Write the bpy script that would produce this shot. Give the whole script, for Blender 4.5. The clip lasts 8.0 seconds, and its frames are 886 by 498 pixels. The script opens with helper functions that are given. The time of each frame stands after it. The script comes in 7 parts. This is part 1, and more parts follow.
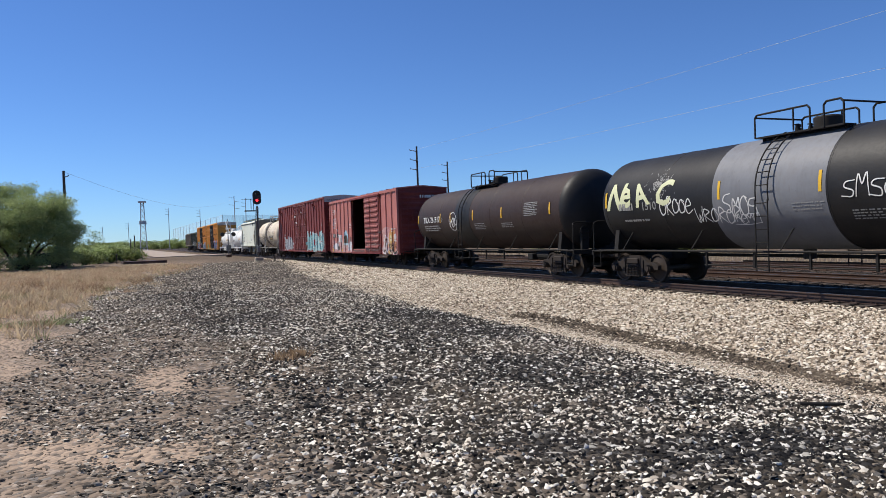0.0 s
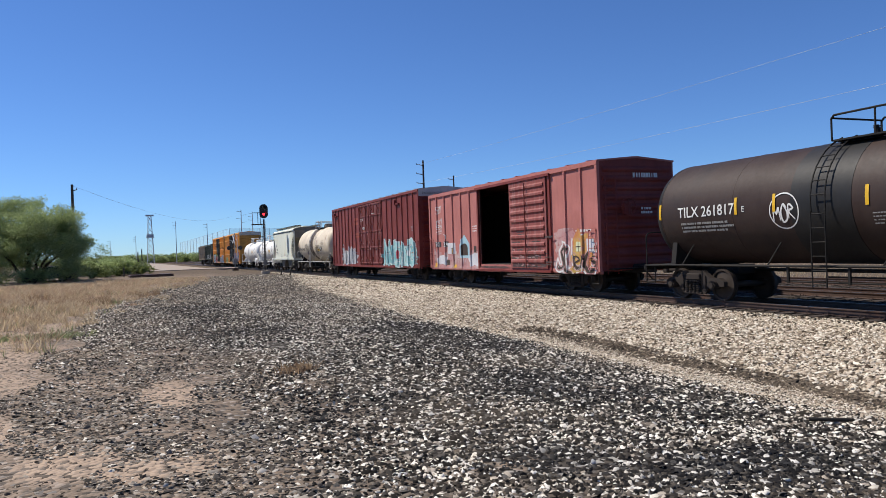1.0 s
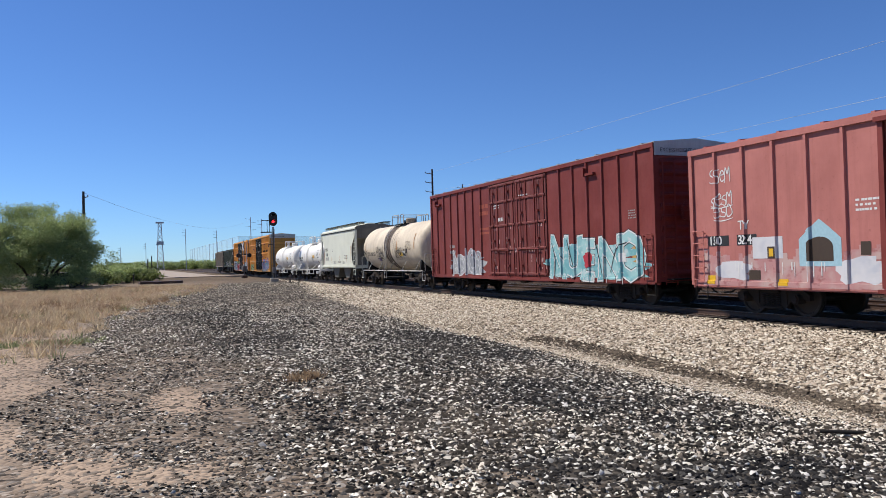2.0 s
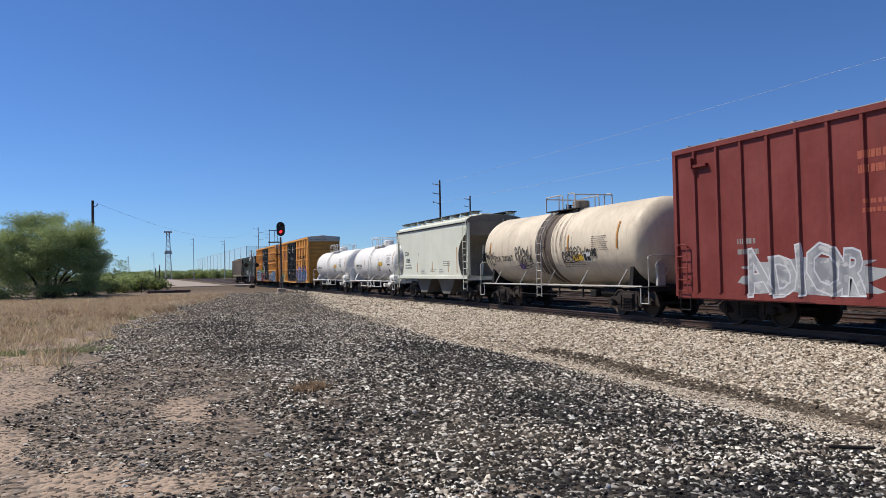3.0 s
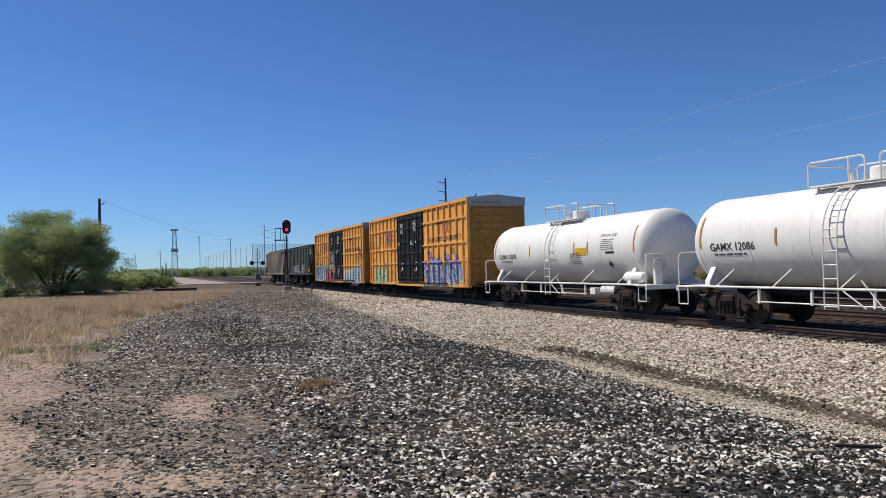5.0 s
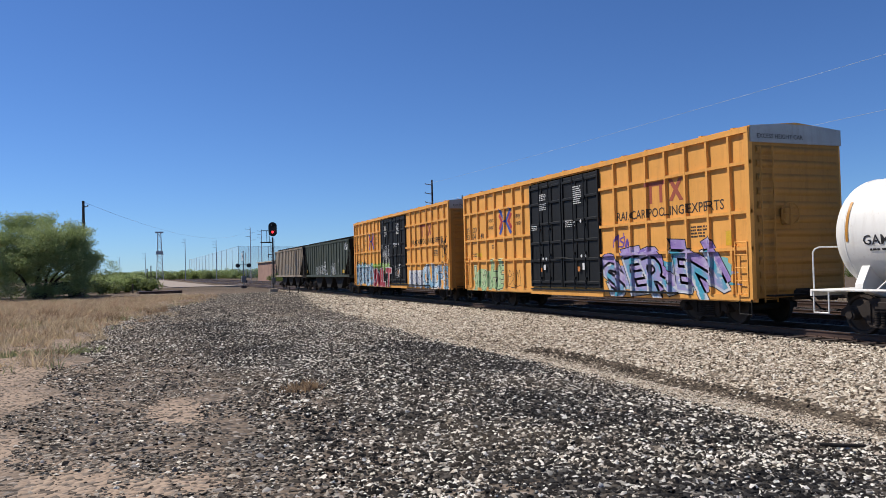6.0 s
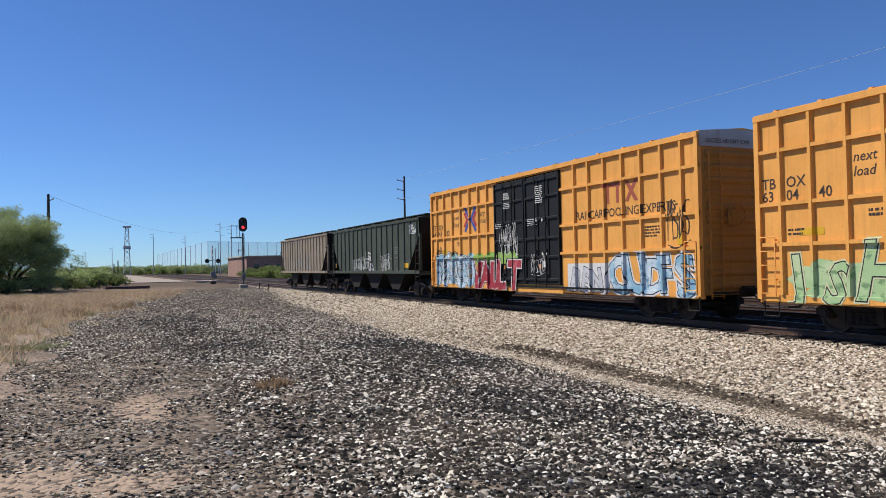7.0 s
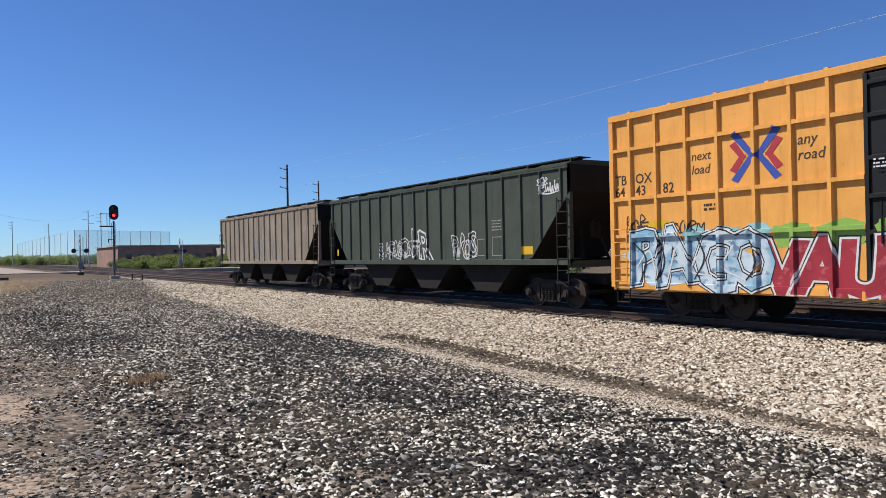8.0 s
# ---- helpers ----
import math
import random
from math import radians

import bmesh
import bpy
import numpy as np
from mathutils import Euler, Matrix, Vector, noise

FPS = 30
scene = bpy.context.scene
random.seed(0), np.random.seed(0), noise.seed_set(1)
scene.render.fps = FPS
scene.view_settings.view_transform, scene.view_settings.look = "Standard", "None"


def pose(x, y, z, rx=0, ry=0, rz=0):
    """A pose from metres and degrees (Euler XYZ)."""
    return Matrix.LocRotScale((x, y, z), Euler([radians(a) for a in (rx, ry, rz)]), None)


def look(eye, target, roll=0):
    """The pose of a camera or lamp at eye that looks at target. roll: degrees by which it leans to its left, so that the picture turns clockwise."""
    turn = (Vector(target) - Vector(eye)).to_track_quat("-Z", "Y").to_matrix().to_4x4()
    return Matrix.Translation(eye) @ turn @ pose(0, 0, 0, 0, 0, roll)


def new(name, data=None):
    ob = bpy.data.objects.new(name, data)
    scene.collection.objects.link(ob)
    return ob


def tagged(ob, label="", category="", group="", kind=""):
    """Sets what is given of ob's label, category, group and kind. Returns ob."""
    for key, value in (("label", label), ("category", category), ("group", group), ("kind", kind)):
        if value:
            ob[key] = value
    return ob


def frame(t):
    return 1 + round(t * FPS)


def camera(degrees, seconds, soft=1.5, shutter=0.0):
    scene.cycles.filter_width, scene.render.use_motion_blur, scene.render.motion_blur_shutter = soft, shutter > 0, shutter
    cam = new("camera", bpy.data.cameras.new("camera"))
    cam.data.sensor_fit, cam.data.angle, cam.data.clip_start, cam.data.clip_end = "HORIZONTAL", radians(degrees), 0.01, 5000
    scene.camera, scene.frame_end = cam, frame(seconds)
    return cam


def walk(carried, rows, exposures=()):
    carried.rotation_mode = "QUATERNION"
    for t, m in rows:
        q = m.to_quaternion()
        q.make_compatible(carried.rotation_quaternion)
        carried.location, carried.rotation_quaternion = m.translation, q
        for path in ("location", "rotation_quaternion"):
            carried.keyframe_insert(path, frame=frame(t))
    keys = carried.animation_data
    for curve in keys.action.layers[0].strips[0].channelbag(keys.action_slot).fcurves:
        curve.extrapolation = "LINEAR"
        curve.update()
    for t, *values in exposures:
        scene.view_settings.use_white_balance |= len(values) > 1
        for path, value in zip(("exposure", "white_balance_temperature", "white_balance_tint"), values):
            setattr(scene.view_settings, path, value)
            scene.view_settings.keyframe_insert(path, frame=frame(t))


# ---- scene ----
cam = camera(60.6, 8.0, 0.6)
# Track along +y, train running towards -y; rail top at z = 0. The camera is held beside the track.
EYE = (0.0, 0.0, 1.75)
PATH = [(0.0, -22.75, -1.04, 2.07), (0.5, -22.62, -0.16, 2.22), (1.0, -22.28, 0.02, 2.0), (1.5, -22.13, 0.22, 1.74),
        (2.0, -21.63, 0.69, 1.68), (3.5, -20.79, 1.72, 0.99), (4.0, -20.25, 1.53, 0.91), (4.5, -20.39, 1.41, 1.05),
        (6.0, -21.67, 1.52, 1.43), (6.5, -22.48, 1.43, 1.32), (7.0, -23.81, 1.22, 1.11), (7.5, -26.68, 0.84, 0.94),
        (8.0, -32.5, 0.29, 1.13)]
walk(cam, [(t, pose(*EYE, 90 + p, r, yw)) for t, yw, p, r in PATH],
     [(0.0, 0.33), (2.0, 0.33), (3.5, 0.09), (4.5, 0.07), (6.0, 0.17), (7.0, 0.23), (8.0, 0.30)])

# ---- light ----
SUN_EL, SUN_AZ = radians(52), radians(-48)  # azimuth from +y, towards -x when negative
world = bpy.data.worlds.new("world")
scene.world = world
world.use_nodes = True
wn = world.node_tree.nodes
sky = wn.new("ShaderNodeTexSky")
sky.sky_type, sky.sun_disc = "NISHITA", False
sky.sun_elevation, sky.sun_rotation = SUN_EL, SUN_AZ
sky.air_density, sky.dust_density, sky.ozone_density = 0.8, 0.0, 1.5
deep = wn.new("ShaderNodeMix")  # a clear, deep blue desert sky
deep.data_type, deep.blend_type = "RGBA", "MULTIPLY"
deep.inputs[0].default_value, deep.inputs[7].default_value = 1.0, (0.60, 0.90, 1.38, 1.0)
world.node_tree.links.new(sky.outputs[0], deep.inputs[6])
world.node_tree.links.new(deep.outputs[2], wn["Background"].inputs[0])
wn["Background"].inputs[1].default_value = 0.070
sun = new("sun", bpy.data.lights.new("sun", "SUN"))
sun.data.energy, sun.data.angle, sun.data.color = 5.0, radians(0.53), (1.0, 0.93, 0.83)
to_sun = Vector((math.sin(SUN_AZ) * math.cos(SUN_EL), math.cos(SUN_AZ) * math.cos(SUN_EL), math.sin(SUN_EL)))
sun.matrix_world = look(to_sun * 60, (0, 0, 0))


# ---- materials ----
def nodes_of(name):
    m = bpy.data.materials.new(name)
    m.use_nodes = True
    t = m.node_tree
    return m, t, t.nodes["Principled BSDF"]


def add(t, kind, **inputs):
    n = t.nodes.new(kind)
    for k, v in inputs.items():
        n.inputs[k.replace("_", " ")].default_value = v
    return n


def rgba(c):
    return (c[0], c[1], c[2], 1.0)


def mixed(t, fac, a, b):
    n = t.nodes.new("ShaderNodeMix")
    n.data_type = "RGBA"
    for socket, v in ((0, fac), (6, a), (7, b)):
        if isinstance(v, tuple):
            n.inputs[socket].default_value = rgba(v)
        elif isinstance(v, (int, float)):
            n.inputs[socket].default_value = v
        else:
            t.links.new(v, n.inputs[socket])
    return n.outputs[2]


def span(t, v, lo, hi):
    n = t.nodes.new("ShaderNodeMapRange")
    t.links.new(v, n.inputs[0])
    n.inputs[1].default_value, n.inputs[2].default_value = lo, hi
    return n.outputs[0]


def noise_of(t, vec, scale, detail=4.0, rough=0.6):
    n = add(t, "ShaderNodeTexNoise", Scale=scale, Detail=detail, Roughness=rough)
    t.links.new(vec, n.inputs["Vector"])
    return n.outputs[0]


def stretched(t, vec, s):
    n = t.nodes.new("ShaderNodeMapping")
    n.inputs["Scale"].default_value = s
    t.links.new(vec, n.inputs["Vector"])
    return n.outputs[0]


def paint(name, base, dirt=(0.10, 0.075, 0.055), amount=0.5, rough=0.55, metal=0.0, streak=0.4, bump=0.15, fine=9.0, fade=0.12):
    """Weathered surface: two scales of fading, patches and runs of dirt, fine relief."""
    m, t, b = nodes_of(name)
    co = t.nodes.new("ShaderNodeTexCoord").outputs["Object"]
    large = noise_of(t, co, 0.55, 5.0, 0.65)
    small = noise_of(t, co, fine, 4.0, 0.7)
    runs = noise_of(t, stretched(t, co, (3.0, 3.0, 0.22)), 1.6, 5.0, 0.7)
    pale = tuple(min(1.0, c * (1 + fade) + fade * 0.12) for c in base)
    dark = tuple(c * (1 - fade) for c in base)
    col = mixed(t, span(t, large, 0.35, 0.65), dark, pale)
    col = mixed(t, span(t, small, 0.62, 0.95), col, dirt)
    lo = 0.78 - 0.33 * amount
    col = mixed(t, span(t, large, lo, lo + 0.3), col, dirt)
    s = t.nodes.new("ShaderNodeMath")
    s.operation = "MULTIPLY"
    t.links.new(span(t, runs, 0.5, 0.85), s.inputs[0])
    s.inputs[1].default_value = streak
    col = mixed(t, s.outputs[0], col, dirt)
    t.links.new(col, b.inputs["Base Color"])
    b.inputs["Metallic"].default_value = metal
    b.inputs["Specular IOR Level"].default_value = 0.22
    r = t.nodes.new("ShaderNodeMapRange")
    t.links.new(small, r.inputs[0])
    r.inputs[3].default_value, r.inputs[4].default_value = max(0.05, rough - 0.12), min(1.0, rough + 0.15)
    t.links.new(r.outputs[0], b.inputs["Roughness"])
    bp = add(t, "ShaderNodeBump", Strength=bump, Distance=0.02)
    t.links.new(small, bp.inputs["Height"])
    t.links.new(bp.outputs[0], b.inputs["Normal"])
    return m


def plain(name, base, rough=0.6, metal=0.0, emit=0.0, fine=14.0):
    m, t, b = nodes_of(name)
    co = t.nodes.new("ShaderNodeTexCoord").outputs["Object"]
    n = noise_of(t, co, fine, 3.0)
    t.links.new(mixed(t, n, tuple(c * 0.8 for c in base), tuple(min(1, c * 1.15) for c in base)), b.inputs["Base Color"])
    b.inputs["Roughness"].default_value, b.inputs["Metallic"].default_value = rough, metal
    if emit:
        b.inputs["Emission Color"].default_value = rgba(base)
        b.inputs["Emission Strength"].default_value = emit
    return m


def pebble(name, colours, rough=0.9, dusty=0.25, grimy=0.1):
    """Loose stone: every stone its own tone."""
    m, t, b = nodes_of(name)
    geo = t.nodes.new("ShaderNodeNewGeometry")
    ramp = t.nodes.new("ShaderNodeValToRGB")
    ramp.color_ramp.interpolation = "CONSTANT"
    while len(ramp.color_ramp.elements) < len(colours):
        ramp.color_ramp.elements.new(0.5)
    for i, (e, (p, c)) in enumerate(zip(ramp.color_ramp.elements, colours)):
        e.position, e.color = p, rgba(c)
    t.links.new(geo.outputs["Random Per Island"], ramp.inputs[0])
    n = noise_of(t, geo.outputs["Position"], 60.0, 3.0)
    g = add(t, "ShaderNodeHueSaturation")
    t.links.new(ramp.outputs[0], g.inputs["Color"])
    t.links.new(span(t, n, -1.5, 0.5), g.inputs["Value"])
    pos = geo.outputs["Position"]
    dust = span(t, noise_of(t, pos, 0.42, 4.0, 0.6), 0.50, 0.68)
    grime = span(t, noise_of(t, stretched(t, pos, (0.55, 0.30, 0.4)), 1.0, 4.0, 0.6), 0.50, 0.66)
    for mask, amount, tone in ((dust, dusty, (0.27, 0.215, 0.16)), (grime, grimy, (0.035, 0.033, 0.034))):
        k = t.nodes.new("ShaderNodeMath")
        k.operation = "MULTIPLY"
        t.links.new(mask, k.inputs[0])
        k.inputs[1].default_value = amount
        g_out = mixed(t, k.outputs[0], g.outputs[0] if mask is dust else g_out, tone)
    t.links.new(g_out, b.inputs["Base Color"])
    b.inputs["Specular IOR Level"].default_value = 0.08
    b.inputs["Roughness"].default_value = rough
    return m


def leafy(name, a, c):
    m, t, b = nodes_of(name)
    geo = t.nodes.new("ShaderNodeNewGeometry")
    col = mixed(t, geo.outputs["Random Per Island"], a, c)
    t.links.new(col, b.inputs["Base Color"])
    b.inputs["Roughness"].default_value = 0.7
    thin = t.nodes.new("ShaderNodeBsdfTranslucent")
    t.links.new(col, thin.inputs[0])
    both = t.nodes.new("ShaderNodeMixShader")
    both.inputs[0].default_value = 0.5
    t.links.new(b.outputs[0], both.inputs[1])
    t.links.new(thin.outputs[0], both.inputs[2])
    t.links.new(both.outputs[0], t.nodes["Material Output"].inputs[0])
    return m


def ground_material():
    """Desert ground: crushed grey stone, pale track ballast on the right, tan dirt on the left, sand patches, dark oily stains."""
    m, t, b = nodes_of("desert_ground")
    geo = t.nodes.new("ShaderNodeNewGeometry")
    pos = geo.outputs["Position"]
    sep = t.nodes.new("ShaderNodeSeparateXYZ")
    t.links.new(pos, sep.inputs[0])
    wob = noise_of(t, pos, 0.35, 4.0)
    wob2 = noise_of(t, pos, 1.3, 5.0, 0.7)

    def calc(op, a, c):
        n = t.nodes.new("ShaderNodeMath")
        n.operation = op
        for i, v in enumerate((a, c)):
            if isinstance(v, (int, float)):
                n.inputs[i].default_value = v
            else:
                t.links.new(v, n.inputs[i])
        return n.outputs[0]

    vor = add(t, "ShaderNodeTexVoronoi", Scale=17.0)
    t.links.new(pos, vor.inputs["Vector"])
    sepc = t.nodes.new("ShaderNodeSeparateColor")
    t.links.new(vor.outputs["Color"], sepc.inputs[0])
    stone = sepc.outputs[0]
    # Grey and beige are darkened to paint the shade in gaps between stones.
    grey = mixed(t, stone, (0.022, 0.020, 0.018), (0.085, 0.074, 0.062))
    grey = mixed(t, span(t, sepc.outputs[1], 0.86, 0.9), grey, (0.284, 0.268, 0.246))
    beige = mixed(t, stone, (0.078, 0.061, 0.045), (0.211, 0.176, 0.133))
    dirt = mixed(t, wob2, (0.255, 0.190, 0.140), (0.42, 0.325, 0.245))
    dirt = mixed(t, span(t, sepc.outputs[2], 0.62, 0.70), dirt, mixed(t, stone, (0.055, 0.044, 0.035), (0.218, 0.180, 0.147)))
    # tan dirt to the left and far off
    u = calc("ADD", sep.outputs[0], calc("MULTIPLY", wob, 7.0))
    u = calc("ADD", u, calc("MULTIPLY", wob2, 2.0))
    turn = t.nodes.new("ShaderNodeMapRange")
    t.links.new(sep.outputs[1], turn.inputs[0])
    turn.inputs[1].default_value, turn.inputs[2].default_value, turn.inputs[3].default_value, turn.inputs[4].default_value = 36.0, 86.0, 0.0, 10.0
    u = calc("SUBTRACT", u, turn.outputs[0])
    col = mixed(t, span(t, u, 2.6, 3.4), dirt, mixed(t, span(t, u, 5.2, 7.0), mixed(t, 0.5, dirt, grey), grey))
    # sand showing through the stones
    patch = span(t, calc("ADD", noise_of(t, pos, 0.55, 4.0), calc("MULTIPLY", wob2, 0.35)), 0.78, 0.86)
    col = mixed(t, calc("MULTIPLY", patch, 0.6), col, dirt)
    # bare pale sand in the trodden chips
    for cx, cy, rx, ry in ((0.40, 10.7, 0.50, 1.5), (0.2, 7.0, 0.7, 0.5), (-0.6, 7.6, 0.5, 0.7)):
        spot = t.nodes.new("ShaderNodeMapping")
        spot.inputs["Location"].default_value, spot.inputs["Scale"].default_value = (-cx / rx, -cy / ry, 0), (1 / rx, 1 / ry, 0)
        t.links.new(pos, spot.inputs["Vector"])
        reach = t.nodes.new("ShaderNodeVectorMath")
        reach.operation = "LENGTH"
        t.links.new(spot.outputs[0], reach.inputs[0])
        col = mixed(t, span(t, calc("ADD", reach.outputs["Value"], calc("MULTIPLY", wob2, 0.5)), 1.35, 0.95), col, dirt)
    # dark oily stones
    oil = span(t, noise_of(t, stretched(t, pos, (0.273, 0.120, 0.164)), 1.0, 4.0), 0.56, 0.68)
    col = mixed(t, calc("MULTIPLY", oil, 0.45), col, (0.033, 0.032, 0.033))
    # pale ballast beside the track
    drift = t.nodes.new("ShaderNodeMapRange")
    t.links.new(sep.outputs[1], drift.inputs[0])
    drift.inputs[1].default_value, drift.inputs[2].default_value, drift.inputs[3].default_value, drift.inputs[4].default_value = 20.0, 75.0, 0.0, 6.2
    edge = calc("SUBTRACT", calc("ADD", sep.outputs[0], calc("MULTIPLY", wob2, 1.2)), drift.outputs[0])
    col = mixed(t, span(t, edge, 8.2, 8.9), col, beige)
    # bed of the tracks, coloured dark for the shade under the train
    bed = calc("MULTIPLY", span(t, sep.outputs[0], 14.3, 14.9), span(t, sep.outputs[0], 29.0, 27.6))
    col = mixed(t, bed, col, mixed(t, stone, (0.020, 0.016, 0.012), (0.066, 0.055, 0.044)))
    # dry fields past the tracks and far away
    far = mixed(t, wob2, (0.075, 0.057, 0.042), (0.155, 0.118, 0.086))
    away = t.nodes.new("ShaderNodeVectorMath")
    away.operation = "LENGTH"
    t.links.new(pos, away.inputs[0])
    col = mixed(t, span(t, calc("ADD", sep.outputs[0], calc("MULTIPLY", wob2, 2.0)), 28.0, 32.0), col, far)
    col = mixed(t, span(t, away.outputs["Value"], 55.0, 95.0), col, far)
    t.links.new(col, b.inputs["Base Color"])
    b.inputs["Roughness"].default_value, b.inputs["Specular IOR Level"].default_value = 0.95, 0.08
    bp = add(t, "ShaderNodeBump", Strength=0.7, Distance=0.03)
    t.links.new(vor.outputs["Distance"], bp.inputs["Height"])
    bp.invert = True
    t.links.new(bp.outputs[0], b.inputs["Normal"])
    return m


RUST = (0.16, 0.075, 0.045)
M_GROUND = ground_material()
M_RAIL = paint("rusty_rail", (0.077, 0.049, 0.039), RUST, 0.6, 0.55, 0.4)
M_RAILTOP = plain("polished_rail", (0.183, 0.172, 0.165), 0.42, 0.9)
M_TIE = paint("creosoted_timber", (0.046, 0.035, 0.030), (0.092, 0.070, 0.056), 0.6, 0.9)
M_BLACKPAINT = paint("black_tank_paint", (0.012, 0.012, 0.0125), (0.026, 0.021, 0.018), 0.5, 0.5, fade=0.06)
M_BROWNPAINT = paint("rusted_brown_tank", (0.030, 0.0165, 0.0125), (0.011, 0.009, 0.009), 0.8, 0.55, fade=0.10)
M_GREYBAND = paint("grey_band", (0.141, 0.148, 0.162), (0.084, 0.067, 0.056), 0.55, 0.5)
M_CREAM = paint("cream_tank_paint", (0.58, 0.50, 0.38), (0.155, 0.106, 0.070), 0.42, 0.5, streak=0.42)
M_CREAMDIRT = paint("stained_band", (0.239, 0.194, 0.141), (0.070, 0.053, 0.039), 0.65, 0.65, streak=0.9)
M_WHITE = paint("white_tank_paint", (0.704, 0.691, 0.651), (0.370, 0.308, 0.238), 0.38, 0.45, streak=0.34, fade=0.05)
M_HOPGREY = paint("pale_grey_hopper", (0.60, 0.615, 0.52), (0.296, 0.268, 0.211), 0.12, 0.5, streak=0.16, fade=0.05)
M_HOPDARK = paint("dark_olive_hopper", (0.050, 0.062, 0.047), (0.018, 0.015, 0.012), 0.6, 0.65, streak=0.6, fade=0.08)
# Pockets and end slopes of the ribbed hoppers: shade painted as near-black.
M_HOPUNDER = paint("shade_dark_hopper_bottom", (0.014, 0.012, 0.011), (0.025, 0.019, 0.014), 0.5, 0.8, fade=0.03)
M_HOPBROWN = paint("weathered_brown_hopper", (0.25, 0.205, 0.155), (0.049, 0.039, 0.030), 0.5, 0.7, streak=0.7)
M_PINKRED = paint("sun_faded_red", (0.38, 0.138, 0.12), (0.141, 0.049, 0.042), 0.3, 0.65, streak=0.35, fade=0.10)
M_SCUFFDEEP = paint("scuffed_dark_red_door", (0.128, 0.024, 0.020), (0.296, 0.190, 0.176), 0.35, 0.6, streak=0.35)
# Stained hopper ends, with the shade of the end put into the colour.
M_HOPEND = paint("stained_shade_hopper_end", (0.15, 0.138, 0.115), (0.035, 0.028, 0.023), 0.6, 0.7, streak=0.5)
# Pockets of the pale hopper: a darker grey stands for their shade.
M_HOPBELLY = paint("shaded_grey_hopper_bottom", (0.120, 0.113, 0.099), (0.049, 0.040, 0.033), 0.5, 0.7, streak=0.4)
M_SCUFFED = paint("scuffed_red_door", (0.211, 0.053, 0.046), (0.366, 0.282, 0.260), 0.55, 0.65, streak=0.55, fade=0.12)
M_DEEPRED = paint("boxcar_red", (0.165, 0.029, 0.023), (0.049, 0.021, 0.019), 0.4, 0.55, streak=0.35)
M_YELLOW = paint("boxcar_yellow", (0.70, 0.335, 0.076), (0.229, 0.097, 0.035), 0.34, 0.55, streak=0.42, fade=0.08)
# Boxcar ends: grime, plus a darker yellow for the end's shade.
M_YELLOWEND = paint("grimy_shade_yellow_end", (0.366, 0.187, 0.046), (0.092, 0.053, 0.028), 0.5, 0.65, streak=0.5, fade=0.05)
M_DOORBLACK = paint("black_door", (0.008, 0.009, 0.010), (0.021, 0.019, 0.018), 0.3, 0.6, fade=0.02)
M_ROOF = paint("galvanised_roof", (0.366, 0.366, 0.352), (0.176, 0.127, 0.092), 0.4, 0.4, 0.3)
M_DARKIN = paint("dark_interior", (0.035, 0.028, 0.025), (0.014, 0.012, 0.011), 0.5, 0.9)
M_STEEL = paint("grimy_black_steel", (0.011, 0.010, 0.009), (0.025, 0.018, 0.014), 0.6, 0.7, fade=0.04)
M_TRUCK = paint("bogie_steel", (0.025, 0.019, 0.016), (0.046, 0.032, 0.023), 0.6, 0.75, fade=0.05)
M_WHEEL = paint("wheel_steel", (0.042, 0.032, 0.026), (0.084, 0.049, 0.032), 0.6, 0.6, 0.3)
M_LTSTEEL = paint("pale_painted_steel", (0.436, 0.422, 0.387), (0.176, 0.127, 0.092), 0.4, 0.5)
M_STRIPE = plain("yellow_reflector", (0.620, 0.371, 0.016), 0.35)
M_AMBER = plain("amber_reflector", (0.436, 0.197, 0.021), 0.35)
M_INKW = plain("white_stencil", (0.604, 0.604, 0.589), 0.6)
M_INKFAINT = plain("faint_grey_stencil", (0.239, 0.239, 0.232), 0.7)
M_INKB = plain("black_stencil", (0.014, 0.014, 0.016), 0.6)
M_INKBROWN = plain("dark_brown_stencil", (0.042, 0.025, 0.014), 0.6)
M_INKRED = plain("red_paint", (0.366, 0.028, 0.039), 0.5)
M_INKFADED = plain("faded_red_paint", (0.317, 0.070, 0.035), 0.6)
M_INKBLUE = plain("blue_paint", (0.035, 0.070, 0.317), 0.5)
M_INKICE = plain("pale_blue_paint", (0.296, 0.465, 0.535), 0.5)
M_INKTEAL = plain("teal_paint", (0.176, 0.408, 0.394), 0.55)
M_INKLIME = plain("lime_paint", (0.232, 0.387, 0.070), 0.5)
M_INKORANGE = plain("orange_paint", (0.507, 0.176, 0.035), 0.5)
M_INKGLOW = plain("pale_yellow_paint", (0.563, 0.577, 0.352), 0.5)
M_INKPURPLE = plain("purple_paint", (0.141, 0.063, 0.296), 0.5)


def spray(name, a, b, c, scale=1.6):
    """Sprayed fill: three colours fading into one another."""
    m, t, bs = nodes_of(name)
    co = t.nodes.new("ShaderNodeTexCoord").outputs["Object"]
    n1 = noise_of(t, co, scale, 3.0, 0.5)
    n2 = noise_of(t, stretched(t, co, (1.0, 1.3, 2.2)), scale * 1.7, 3.0, 0.5)
    col = mixed(t, span(t, n1, 0.42, 0.58), a, b)
    t.links.new(mixed(t, span(t, n2, 0.55, 0.66), col, c), bs.inputs["Base Color"])
    bs.inputs["Roughness"].default_value = 0.55
    return m


